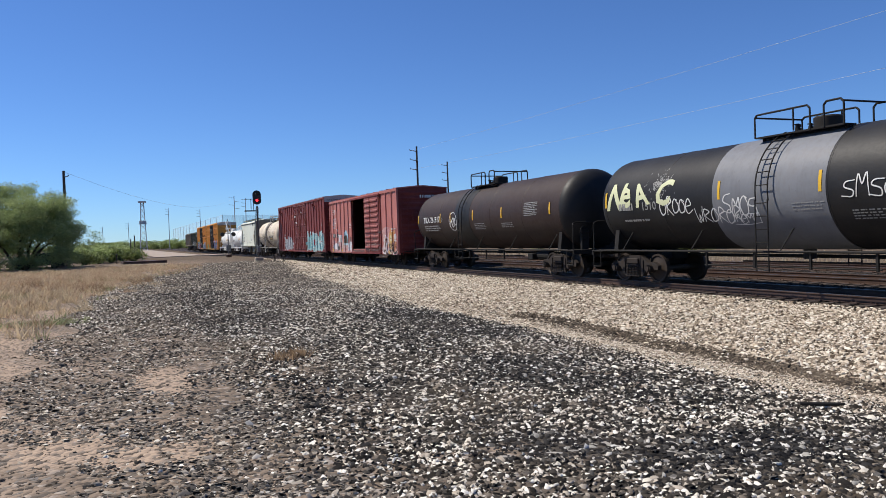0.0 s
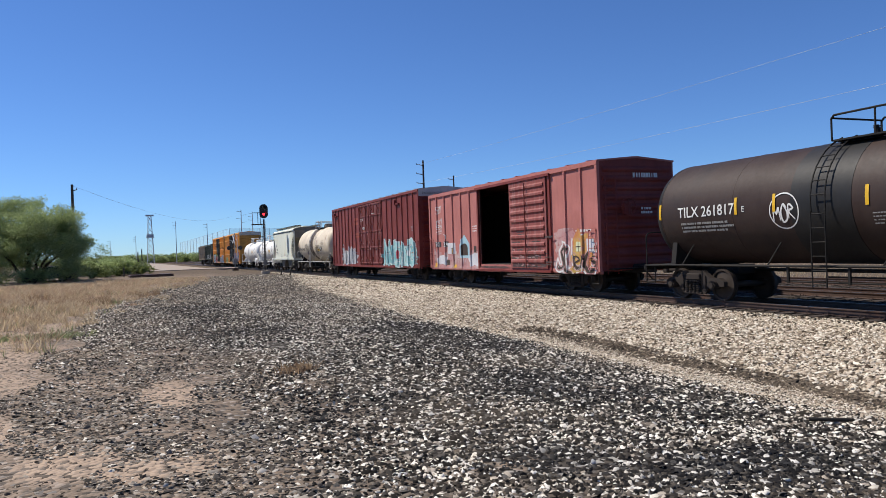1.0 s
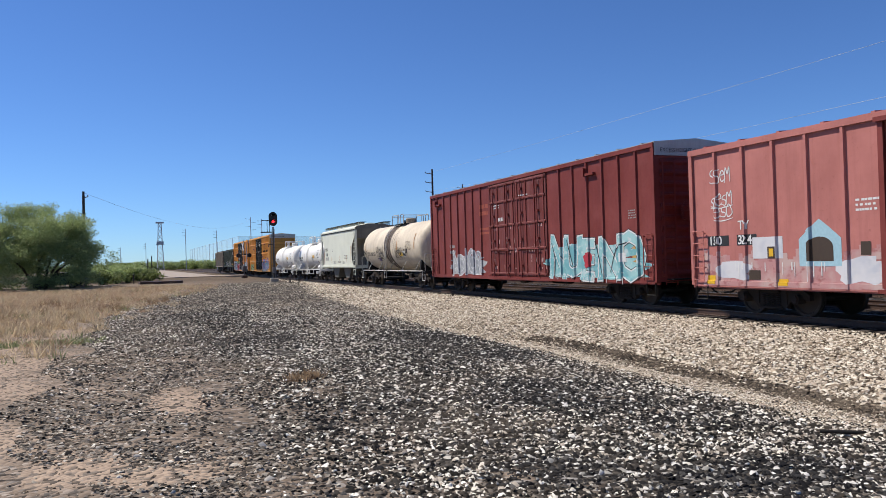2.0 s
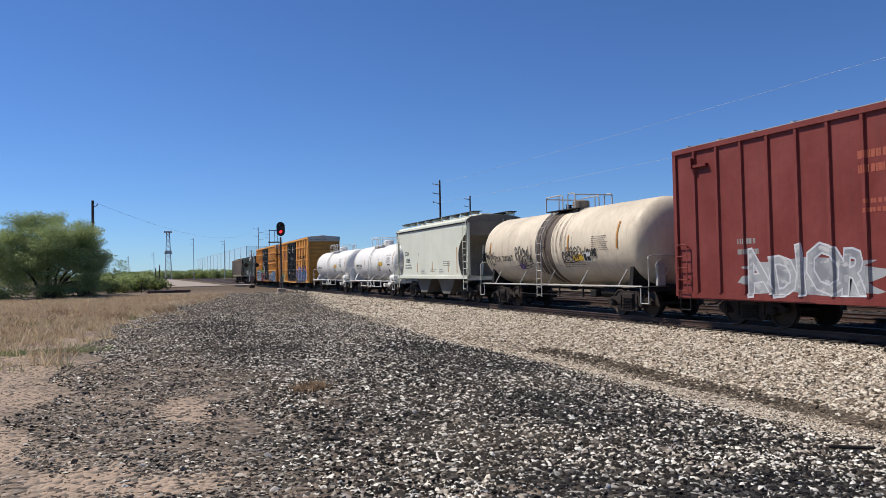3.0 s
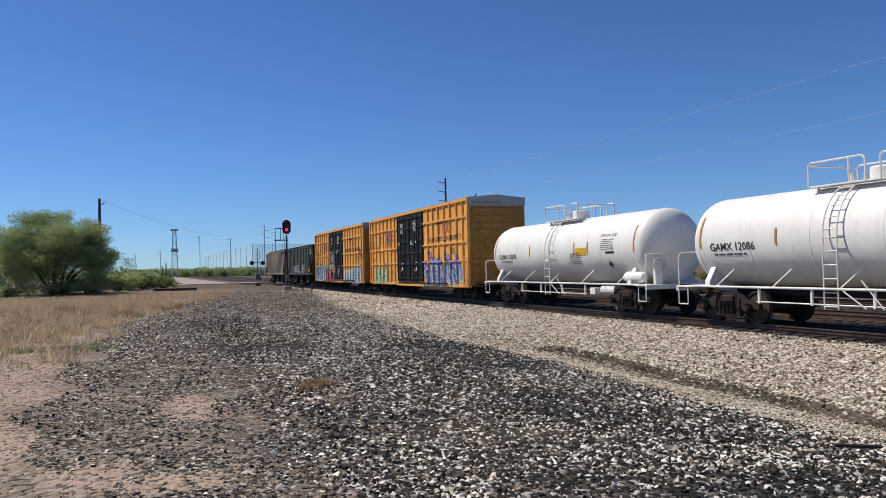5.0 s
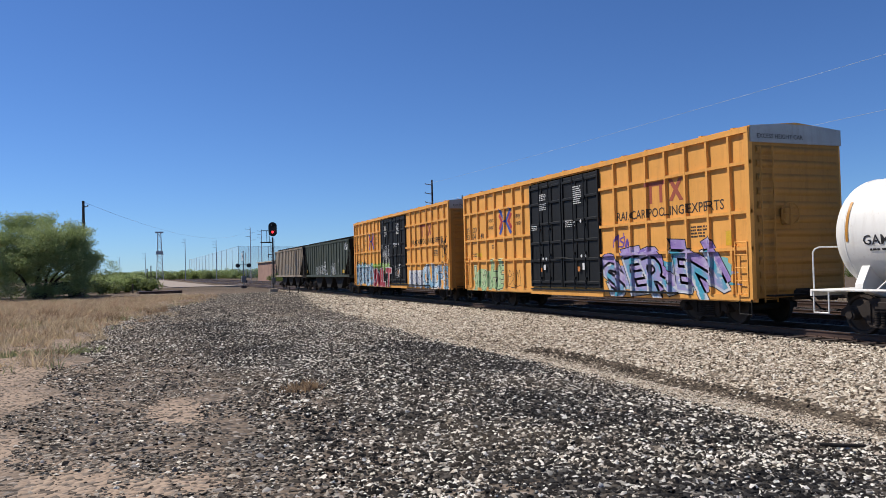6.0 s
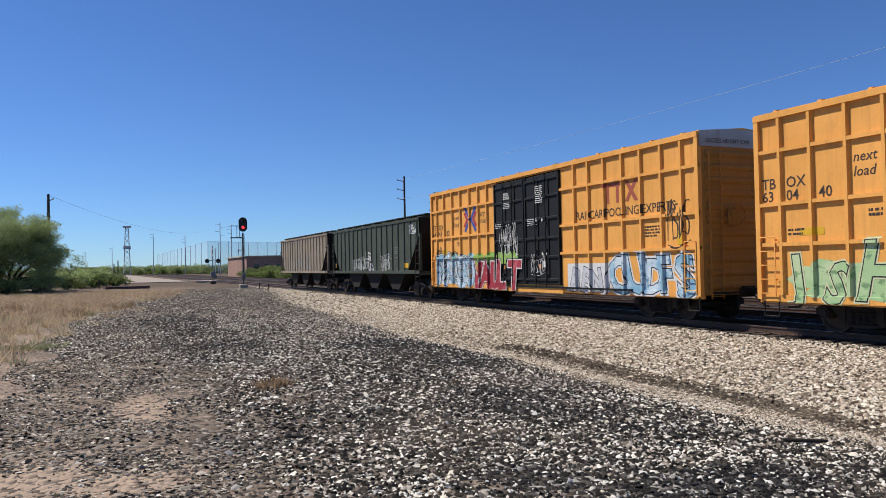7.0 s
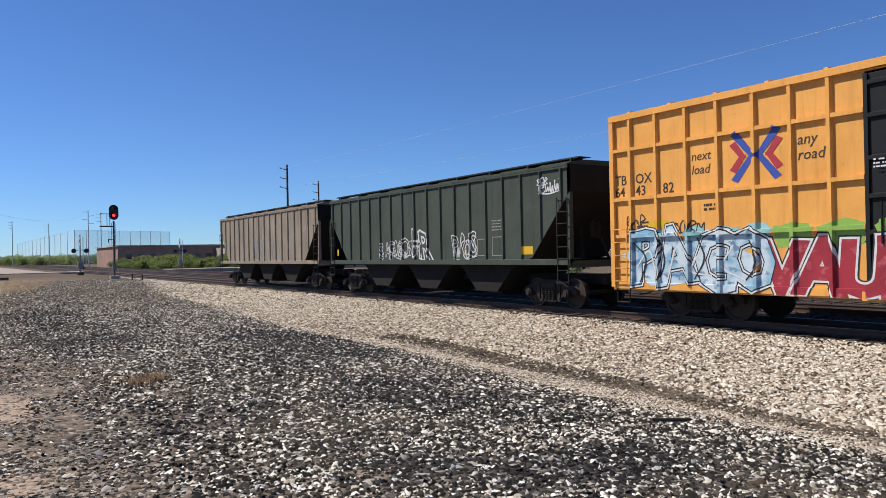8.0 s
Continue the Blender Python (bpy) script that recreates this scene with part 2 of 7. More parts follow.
S_ICE = spray("ice_blue_spray", (0.493, 0.581, 0.634), (0.194, 0.370, 0.493), (0.106, 0.211, 0.317))
S_TEAL = spray("teal_spray", (0.282, 0.479, 0.479), (0.127, 0.324, 0.352), (0.436, 0.521, 0.521))
S_RED = spray("red_spray", (0.324, 0.021, 0.035), (0.239, 0.014, 0.025), (0.422, 0.084, 0.099))
S_WHITE = spray("white_spray", (0.535, 0.535, 0.549), (0.436, 0.451, 0.493), (0.507, 0.507, 0.521))
S_MINT = spray("mint_spray", (0.324, 0.479, 0.239), (0.436, 0.535, 0.310), (0.141, 0.253, 0.113))
S_AQUA = spray("aqua_spray", (0.056, 0.296, 0.394), (0.296, 0.268, 0.465), (0.493, 0.507, 0.521))
S_PINK = spray("pink_spray", (0.394, 0.197, 0.190), (0.436, 0.310, 0.282), (0.296, 0.113, 0.106))
S_GREY = spray("grey_spray", (0.317, 0.326, 0.334), (0.194, 0.202, 0.220), (0.440, 0.440, 0.440))
S_SOOT = spray("scuffed_soot", (0.044, 0.031, 0.026), (0.088, 0.044, 0.037), (0.141, 0.079, 0.070), 2.4)
S_LILAC = spray("lilac_spray", (0.264, 0.176, 0.405), (0.405, 0.352, 0.510), (0.194, 0.123, 0.352))
M_SPILL = paint("dark_spill", (0.106, 0.079, 0.060), (0.044, 0.033, 0.026), 0.6, 0.6, streak=0.7)
M_SIGMAST = paint("dark_signal_mast", (0.075, 0.070, 0.066), (0.044, 0.035, 0.031), 0.5, 0.7)
S_ORANGE = spray("orange_spray", (0.436, 0.169, 0.049), (0.465, 0.296, 0.070), (0.387, 0.211, 0.176))
M_GREYWOOD = paint("weathered_pole", (0.060, 0.049, 0.042), (0.035, 0.030, 0.026), 0.5, 0.85)
M_POLEMETAL = paint("grey_pole_metal", (0.211, 0.211, 0.211), (0.099, 0.084, 0.070), 0.4, 0.5, 0.4)
M_SIGBLACK = plain("signal_black", (0.009, 0.009, 0.009), 0.5)
M_REDLAMP = plain("lit_red_lens", (1.0, 0.02, 0.03), 0.2, 0.0, 3.0)
M_WHITECYL = plain("white_enamel", (0.563, 0.563, 0.563), 0.4)
M_BRICK = paint("brick_red_wall", (0.30, 0.185, 0.145), (0.20, 0.13, 0.10), 0.4, 0.9, streak=0.1)
M_TANWALL = paint("tan_wall", (0.387, 0.331, 0.260), (0.246, 0.197, 0.155), 0.4, 0.9)
M_ASPHALT = paint("pale_road", (0.30, 0.25, 0.205), (0.20, 0.16, 0.125), 0.6, 0.9)
M_BARK = paint("tree_bark", (0.063, 0.049, 0.035), (0.035, 0.028, 0.021), 0.5, 0.95)
M_LEAF = leafy("mesquite_leaf", (0.19, 0.25, 0.09), (0.38, 0.45, 0.20))
M_LEAFDARK = leafy("shrub_leaf", (0.09, 0.13, 0.03), (0.23, 0.27, 0.09))
M_STRAW = leafy("dry_grass", (0.30, 0.23, 0.14), (0.62, 0.50, 0.34))
M_STRAWRED = leafy("rusty_dry_grass", (0.25, 0.165, 0.105), (0.47, 0.34, 0.225))
M_WEEDBROWN = leafy("dead_brown_weed", (0.17, 0.11, 0.065), (0.33, 0.23, 0.14))
M_GREENGRASS = leafy("green_weeds", (0.14, 0.17, 0.075), (0.28, 0.30, 0.15))
M_CARBODY = plain("car_paint", (0.070, 0.077, 0.084), 0.2, 0.3)
M_GLASSDARK = plain("car_glass", (0.014, 0.018, 0.021), 0.05)
M_WIRE = plain("wire", (0.50, 0.54, 0.58), 0.5)
# Far poles, posts and tower: distance haze is put into this paler grey.
M_FARPOLE = paint("haze_pale_far_pole", (0.42, 0.44, 0.46), (0.24, 0.22, 0.20), 0.3, 0.6)


# ---- mesh tools ----
class Shape:
    """A growing mesh: corners, faces."""

    def __init__(self):
        self.v, self.f = [], []

    def put(self, verts, faces):
        n = len(self.v)
        self.v += [tuple(p) for p in verts]
        self.f += [tuple(n + i for i in q) for q in faces]
        return self

    def box(self, x0, x1, y0, y1, z0, z1, cut=0.0):
        if cut <= 0:
            p = [(x, y, z) for x in (x0, x1) for y in (y0, y1) for z in (z0, z1)]
            return self.put(p, [(0, 1, 3, 2), (4, 6, 7, 5), (0, 4, 5, 1), (2, 3, 7, 6), (0, 2, 6, 4), (1, 5, 7, 3)])
        bm = bmesh.new()
        bmesh.ops.create_cube(bm, size=1.0)
        for q in bm.verts:
            q.co = Vector(((x0 + x1) / 2 + q.co.x * (x1 - x0), (y0 + y1) / 2 + q.co.y * (y1 - y0), (z0 + z1) / 2 + q.co.z * (z1 - z0)))
        bmesh.ops.bevel(bm, geom=bm.edges[:], offset=cut, segments=1, affect="EDGES")
        bm.verts.index_update()
        self.put([q.co for q in bm.verts], [[q.index for q in fc.verts] for fc in bm.faces])
        bm.free()
        return self

    def rod(self, a, b, r, n=8, r2=None, caps=True):
        a, b = Vector(a), Vector(b)
        d = (b - a).normalized()
        e = d.orthogonal().normalized()
        g = d.cross(e)
        r2 = r if r2 is None else r2
        ring = [(math.cos(k * math.tau / n), math.sin(k * math.tau / n)) for k in range(n)]
        p = [a + (e * c + g * s) * r for c, s in ring] + [b + (e * c + g * s) * r2 for c, s in ring]
        q = [(k, (k + 1) % n, n + (k + 1) % n, n + k) for k in range(n)]
        if caps:
            q += [tuple(range(n))[::-1], tuple(range(n, 2 * n))]
        return self.put(p, q)

    def pipe(self, pts, r, n=6):
        for a, b in zip(pts, pts[1:]):
            self.rod(a, b, r, n)
        return self

    def lathe(self, prof, n=48, centre=(0, 0, 0), a0=0.0, a1=math.tau):
        """Turn a profile of (radius, along y) round the y axis."""
        full = abs(a1 - a0 - math.tau) < 1e-6
        m = n if full else n + 1
        p, q = [], []
        for rr, yy in prof:
            for k in range(m):
                a = a0 + (a1 - a0) * k / n
                p.append((centre[0] + rr * math.cos(a), centre[1] + yy, centre[2] + rr * math.sin(a)))
        for i in range(len(prof) - 1):
            for k in range(n):
                j = (k + 1) % m
                q.append((i * m + k, i * m + j, (i + 1) * m + j, (i + 1) * m + k))
        return self.put(p, q)

    def prism(self, outline, y0, y1, axis="y"):
        """A flat outline of (x, z) drawn out along y, or of (y, z) along x."""
        n = len(outline)
        if axis == "y":
            p = [(a, y0, c) for a, c in outline] + [(a, y1, c) for a, c in outline]
        else:
            p = [(y0, a, c) for a, c in outline] + [(y1, a, c) for a, c in outline]
        return self.put(p, [(k, (k + 1) % n, n + (k + 1) % n, n + k) for k in range(n)] + [tuple(range(n))[::-1], tuple(range(n, 2 * n))])

    def mesh(self, name, material, smooth=False):
        me = bpy.data.meshes.new(name)
        me.from_pydata(self.v, [], self.f)
        bm = bmesh.new()
        bm.from_mesh(me)
        bmesh.ops.recalc_face_normals(bm, faces=bm.faces)
        bm.to_mesh(me)
        bm.free()
        me.materials.append(material)
        if smooth:
            me.polygons.foreach_set("use_smooth", [True] * len(me.polygons))
            me.set_sharp_from_angle(angle=radians(35))
        return me


def part(name, shape, material, parent, label="", at=None, smooth=False):
    me = shape if isinstance(shape, bpy.types.Mesh) else shape.mesh(name, material, smooth)
    ob = new(name, me)
    ob.parent = parent
    if at is not None:
        ob.matrix_basis = at
    return tagged(ob, label)


def thing(name, label, category, at=None, group="", kind=""):
    ob = new(name)
    ob.empty_display_size = 0.3
    if at is not None:
        ob.matrix_basis = at
    return tagged(ob, label, category, group, kind)


def solid(name, shape, material, label, category, at=None, group="", kind="", smooth=False):
    ob = new(name, shape if isinstance(shape, bpy.types.Mesh) else shape.mesh(name, material, smooth))
    if at is not None:
        ob.matrix_basis = at
    return tagged(ob, label, category, group, kind)


# ---- writing and spray paint ----
def glyphs(body, size, fat=0.0, wide=1.0, slant=0.0, align="LEFT"):
    """Flat letters as corners and faces, in the plane (x to the right, y up)."""
    cu = bpy.data.curves.new("letters", "FONT")
    cu.body, cu.size, cu.offset, cu.shear, cu.align_x, cu.resolution_u = body, size, fat, slant, align, 2
    cu.fill_mode = "FRONT"
    ob = bpy.data.objects.new("letters", cu)
    scene.collection.objects.link(ob)
    me = bpy.data.meshes.new_from_object(ob.evaluated_get(bpy.context.evaluated_depsgraph_get()))
    bpy.data.objects.remove(ob)
    far = size * (1.2 + 0.9 * len(body))
    v = [(max(-size, min(far, p.co.x)) * wide, max(-0.45 * size, min(1.2 * size, p.co.y))) for p in me.vertices]
    f = [tuple(p.vertices) for p in me.polygons]
    bpy.data.meshes.remove(me)
    bpy.data.curves.remove(cu)
    return v, f


class Ink:
    """Flat shapes in a plane (along the car, up), laid later on a wall or round a tank. Each stroke lies a hair above the one before."""

    def __init__(self):
        self.v, self.f, self.n = [], [], 0

    def put(self, v, f):
        n = len(self.v)
        self.n += 1
        up = (self.n % 6) * 0.0004
        self.v += [(a, b, up) for a, b in v]
        self.f += [tuple(n + i for i in q) for q in f]
        return self

    def text(self, body, x, y, size, fat=0.0, wide=1.0, slant=0.0, align="LEFT"):
        v, f = glyphs(body, size, fat, wide, slant, align)
        return self.put([(a + x, b + y) for a, b in v], f)

    def tag(self, body, x, y, size, fat, rnd, wide=0.9, step=0.62, wild=1.0):
        """Hand-sprayed letters, each with its own tilt and size."""
        for ch in body:
            s = size * (1 + wild * rnd.uniform(-0.12, 0.16))
            v, f = glyphs(ch, s, fat, wide * rnd.uniform(0.9, 1.15), wild * rnd.uniform(-0.25, 0.25))
            a = wild * rnd.uniform(-0.16, 0.16)
            c, d = math.cos(a), math.sin(a)
            dy = wild * rnd.uniform(-0.05, 0.05) * size
            self.put([(x + p * c - q * d, y + dy + p * d + q * c) for p, q in v], f)
            x += size * step * wide * (0.55 if ch in "I1l" else 1.0)
        return self

    def bar(self, x0, x1, y0, y1):
        return self.put([(x0, y0), (x1, y0), (x1, y1), (x0, y1)], [(0, 1, 2, 3)])

    def lines(self, x, y, w, rows, h, gap, rnd):
        """Writing too small to read: rows of short bars."""
        for r in range(rows):
            a = x
            while a < x + w * rnd.uniform(0.75, 1.0):
                b = a + rnd.uniform(0.03, 0.11)
                self.bar(a, min(b, x + w), y - r * gap, y - r * gap + h)
                a = b + rnd.choice((0.014, 0.014, 0.05))
        return self

    def poly(self, pts):
        return self.put(list(pts), [tuple(range(len(pts)))])

    def stroke(self, pts, width):
        """A sprayed line through the points, rounded between them and thinner at its ends."""
        p = [Vector(q) for q in pts]
        p = [p[0] * 2 - p[1]] + p + [p[-1] * 2 - p[-2]]
        line = []
        for a, b, c, d in zip(p, p[1:], p[2:], p[3:]):
            for k in range(4):
                q = k / 4
                line.append(0.5 * (2 * b + (c - a) * q + (2 * a - 5 * b + 4 * c - d) * q * q + (3 * b - a - 3 * c + d) * q ** 3))
        line.append(p[-2])
        n = len(line)
        left, right = [], []
        for k, q in enumerate(line):
            d = line[min(k + 1, n - 1)] - line[max(k - 1, 0)]
            d = Vector((-d.y, d.x)).normalized() * width / 2 * (0.55 + 0.45 * math.sin(math.pi * (k + 0.5) / n))
            left.append(tuple(q + d))
            right.append(tuple(q - d))
        return self.put(left + right, [(k, k + 1, n + k + 1, n + k) for k in range(n - 1)])

    def scribble(self, x, y, w, h, width, rnd, loops=4):
        """A hand-sprayed signature: letter-like strokes of uneven size, some joined, with a swash."""
        step = w / loops
        for k in range(loops):
            kind = rnd.randrange(6)
            if kind == 0:
                q = [(0.8, 0.85), (0.4, 1.0), (0.1, 0.6), (0.3, 0.05), (0.8, 0.2), (0.85, 0.6), (0.5, 0.95)]
            elif kind == 1:
                q = [(0.05, 0.0), (0.15, 0.95), (0.5, 0.55), (0.75, 1.0), (0.9, 0.0)]
            elif kind == 2:
                q = [(0.9, 0.95), (0.3, 0.9), (0.2, 0.6), (0.75, 0.4), (0.7, 0.05), (0.0, 0.1)]
            elif kind == 3:
                q = [(0.2, 0.0), (0.25, 1.05), (0.8, 0.8), (0.3, 0.5), (0.95, -0.05)]
            elif kind == 4:
                q = [(0.1, 0.5), (0.8, 0.6), (0.5, 1.0), (0.1, 0.5), (0.4, 0.0), (1.05, 0.25)]
            else:
                q = [(0.0, 1.0), (0.35, 0.0), (0.55, 0.6), (0.75, 0.05), (1.0, 1.1)]
            g, lean, up = rnd.uniform(0.8, 1.15), rnd.uniform(0.0, 0.35), rnd.uniform(-0.1, 0.12)
            self.stroke([(x + (k + a * 1.15 + lean * b * 0.5 + rnd.uniform(-0.05, 0.05)) * step, y + h * (up + g * b * 0.9 + rnd.uniform(-0.04, 0.04))) for a, b in q], width)
        if rnd.random() < 0.6:
            self.stroke([(x, y - 0.08 * h), (x + 0.5 * w, y - 0.16 * h), (x + w * 1.05, y + 0.02 * h)], width * 0.8)
        return self

    def cloud(self, x, y, w, h, rnd, n=9):
        """A ragged sprayed patch."""
        pts = []
        for k in range(n * 4):
            a = k / (n * 4) * math.tau
            r = 1 + rnd.uniform(-0.16, 0.16) + 0.09 * math.sin(a * n)
            c, s = math.cos(a), math.sin(a)
            pts.append((x + w / 2 + w / 2 * r * math.copysign(abs(c) ** 0.5, c), y + h / 2 + h / 2 * r * math.copysign(abs(s) ** 0.7, s)))
        n0 = len(pts)
        return self.put(pts + [(x + w / 2, y + h / 2)], [(k, (k + 1) % n0, n0) for k in range(n0)])

    def drips(self, x, y, w, n, length, rnd, width=0.035):
        for _ in range(n):
            a = x + rnd.random() * w
            q = length * rnd.uniform(0.3, 1.0)
            self.bar(a, a + width * rnd.uniform(0.5, 1.2), y - q, y)
        return self

    def on_side(self, wall_x, lift=0.004):
        """On the near side of a car: reads from +y to -y."""
        s = Shape()
        s.put([(wall_x - lift - c, -a, b) for a, b, c in self.v], self.f)
        return s

    def on_ribs(self, wall_x, steps, lift=0.004, low=0.70):
        """On a near side that steps in and out: steps are (place along, depth) in order, straight between; over belt rails too."""
        bm = bmesh.new()
        vs = [bm.verts.new(q) for q in self.v]
        for q in self.f:
            if len(set(q)) == len(q):
                try:
                    bm.faces.new([vs[i] for i in q])
                except ValueError:
                    pass
        lo, hi = min(q[0] for q in self.v), max(q[0] for q in self.v)
        for at, flat in (((steps[0][0], 0, 0), (-1, 0, 0)), ((steps[-1][0], 0, 0), (1, 0, 0)), ((0, low, 0), (0, -1, 0))):
            bmesh.ops.bisect_plane(bm, geom=bm.verts[:] + bm.edges[:] + bm.faces[:], plane_co=at, plane_no=flat, clear_outer=True)
        for k, _ in steps:
            if lo < k < hi:
                bmesh.ops.bisect_plane(bm, geom=bm.verts[:] + bm.edges[:] + bm.faces[:], plane_co=(k, 0, 0), plane_no=(1, 0, 0))
        bottom, top = min(q[1] for q in self.v), max(q[1] for q in self.v)
        for z in [z + e for z in steps.belts for e in (-0.052, -0.045, 0.045, 0.052)] + [steps.foot, steps.foot + 0.006]:
            if bottom < z < top:
                bmesh.ops.bisect_plane(bm, geom=bm.verts[:] + bm.edges[:] + bm.faces[:], plane_co=(0, z, 0), plane_no=(0, 1, 0))
        bm.verts.index_update()

        def belt(z):
            if z < steps.foot + 0.003:
                return 0.036
            return steps.belt_depth if any(abs(z - q) < 0.047 for q in steps.belts) else 0.0

        ka, kd = [k for k, _ in steps], [d for _, d in steps]
        s = Shape()
        s.put([(wall_x - lift - q.co.z - max(float(np.interp(q.co.x, ka, kd)), belt(q.co.y)), -q.co.x, q.co.y) for q in bm.verts], [[q.index for q in fc.verts] for fc in bm.faces])
        bm.free()
        return s

    def on_end(self, wall_y, lift=0.004):
        s = Shape()
        s.put([(a, wall_y - lift - c, b) for a, b, c in self.v], self.f)
        return s

    def on_tank(self, r, zc, lift=0.006):
        """Wrapped round the near side of a lying cylinder; heights are world heights at the side."""
        bm = bmesh.new()
        vs = [bm.verts.new(q) for q in self.v]
        for q in self.f:
            if len(set(q)) == len(q):
                try:
                    bm.faces.new([vs[i] for i in q])
                except ValueError:
                    pass
        lo, hi = min(q[1] for q in self.v), max(q[1] for q in self.v)
        k = lo + 0.09
        while k < hi:
            bmesh.ops.bisect_plane(bm, geom=bm.verts[:] + bm.edges[:] + bm.faces[:], plane_co=(0, k, 0), plane_no=(0, 1, 0))
            k += 0.09
        bm.verts.index_update()
        s = Shape()
        p = []
        for q in bm.verts:
            a = (q.co.y - zc) / r
            d = r + lift + q.co.z
            p.append((-d * math.cos(a), -q.co.x, zc + d * math.sin(a)))
        s.put(p, [[q.index for q in fc.verts] for fc in bm.faces])
        bm.free()
        return s


def ink_part(name, shape, material, parent, label=""):
    me = bpy.data.meshes.new(name)
    me.from_pydata(shape.v, [], shape.f)
    me.materials.append(material)
    ob = new(name, me)
    ob.parent = parent
    return tagged(ob, label)


# ---- the ground ----
TRACK_X = 16.36


def ground_z(x, y):
    pts = ((-400, -0.6), (-30, -0.25), (-6, -0.08), (0, -0.03), (4, -0.06), (7.4, -0.24), (8.4, -0.34), (9.2, -0.27), (12.0, -0.21), (14.4, -0.19), (29, -0.19),
           (33, -0.5), (400, -0.6))
    z = pts[-1][1]
    for (a, p), (b, q) in zip(pts, pts[1:]):
        if a <= x <= b:
            z = p + (q - p) * (x - a) / (b - a)
            break
    if x < -400:
        z = -0.6
    if x < 13.5:
        z += 0.05 * noise.noise((x * 0.25, y * 0.18, 3.0)) + 0.018 * noise.noise((x * 1.1, y * 1.1, 8.0))
        if x < 12.5 and y > 50:  # the ground comes up to the rails towards the crossing
            z += (min(y, 90.0) - 50) / 40 * max(0.0, -0.05 - z) * min(1.0, (12.5 - x))
    return z


def build_ground():
    def steps(a, b, fine, c, d, growth=1.22):
        out, s, x = [], fine, b
        out = list(np.arange(c, d, fine))
        x, s = d, fine
        while x < b:
            out.append(x)
            s *= growth
            x += s
        out.append(b)
        x, s = c, fine
        while True:
            s *= growth
            x -= s
            if x < a:
                break
            out.insert(0, x)
        out.insert(0, a)
        return out

    xs = steps(-2500, 2500, 0.22, -9, 15)
    ys = steps(-1500, 3500, 0.25, 2, 32)
    m = len(ys)
    v = [(x, y, ground_z(x, y)) for x in xs for y in ys]
    f = [(i * m + j, (i + 1) * m + j, (i + 1) * m + j + 1, i * m + j + 1) for i in range(len(xs) - 1) for j in range(m - 1)]
    s = Shape()
    s.v, s.f = v, f
    solid("ground", s, M_GROUND, "stony desert ground with grey gravel, tan dirt and pale ballast", "ground", kind="structure", smooth=True)


build_ground()


# ---- the tracks ----
RAIL_PROFILE = [(-0.07, -0.17), (0.07, -0.17), (0.07, -0.155), (0.012, -0.14), (0.012, -0.045), (0.036, -0.03), (0.036, -0.004), (0.026, 0.0),
                (-0.026, 0.0), (-0.036, -0.004), (-0.036, -0.03), (-0.012, -0.045), (-0.012, -0.14), (-0.07, -0.155)]


def build_track(x, y0, y1, timber):
    tr = thing("railway_track", "rusty steel rails on dark timber sleepers in ballast", "railway track", kind="structure", group="parallel tracks")
    for side in (-0.755, 0.755):
        part("rail", Shape().prism([(x + side + a, c) for a, c in RAIL_PROFILE], y0, y1), M_RAIL, tr)
        part("rail_head", Shape().box(x + side - 0.024, x + side + 0.024, y0, y1, 0.0, 0.004), M_RAILTOP, tr, "polished running surface of the rail")
    tie = Shape().box(-1.3, 1.3, -0.115, 0.115, -0.32, -0.165, 0.012).mesh("sleeper", M_TIE)
    plate = Shape().box(-0.16, 0.16, -0.1, 0.1, -0.167, -0.150)
    for q in (-0.12, 0.12):
        plate.rod((q, 0.06, -0.15), (q, 0.06, -0.115), 0.016, 6)
        plate.rod((q, -0.06, -0.15), (q, -0.06, -0.115), 0.016, 6)
    plate = plate.mesh("tie_plate", M_RAIL)
    rnd = random.Random(4)
    n = 0
    y = 4.0
    while n < timber:
        o = new("sleeper", tie)
        o.parent, o.matrix_basis = tr, pose(x + rnd.uniform(-0.05, 0.05), y, rnd.uniform(-0.01, 0.01), 0, 0, rnd.uniform(-1, 1))
        if n < 70:
            for side in (-0.755, 0.755):
                o = new("tie_plate", plate)
                o.parent, o.matrix_basis = tr, pose(x + side, y, 0)
        y += 0.5
        n += 1
    rest = Shape()
    for k in range(int((y1 - y) / 0.5)):
        rest.box(x - 1.3, x + 1.3, y - 0.115, y + 0.115, -0.32, -0.165)
        y += 0.5
    tagged(part("far_sleepers", rest, M_TIE, tr), kind="stuff")


build_track(TRACK_X, -30, 420, 200)
build_track(TRACK_X + 4.7, -30, 420, 110)
build_track(TRACK_X + 9.6, -30, 420, 90)


# ---- railway cars ----
# A car's own space: y along the track, the near side at -x, z up from the rail top.
WHEEL_R = 0.457
ROLLING = []  # wheelsets that turn
CARS = []     # cars with their place along the track at the start


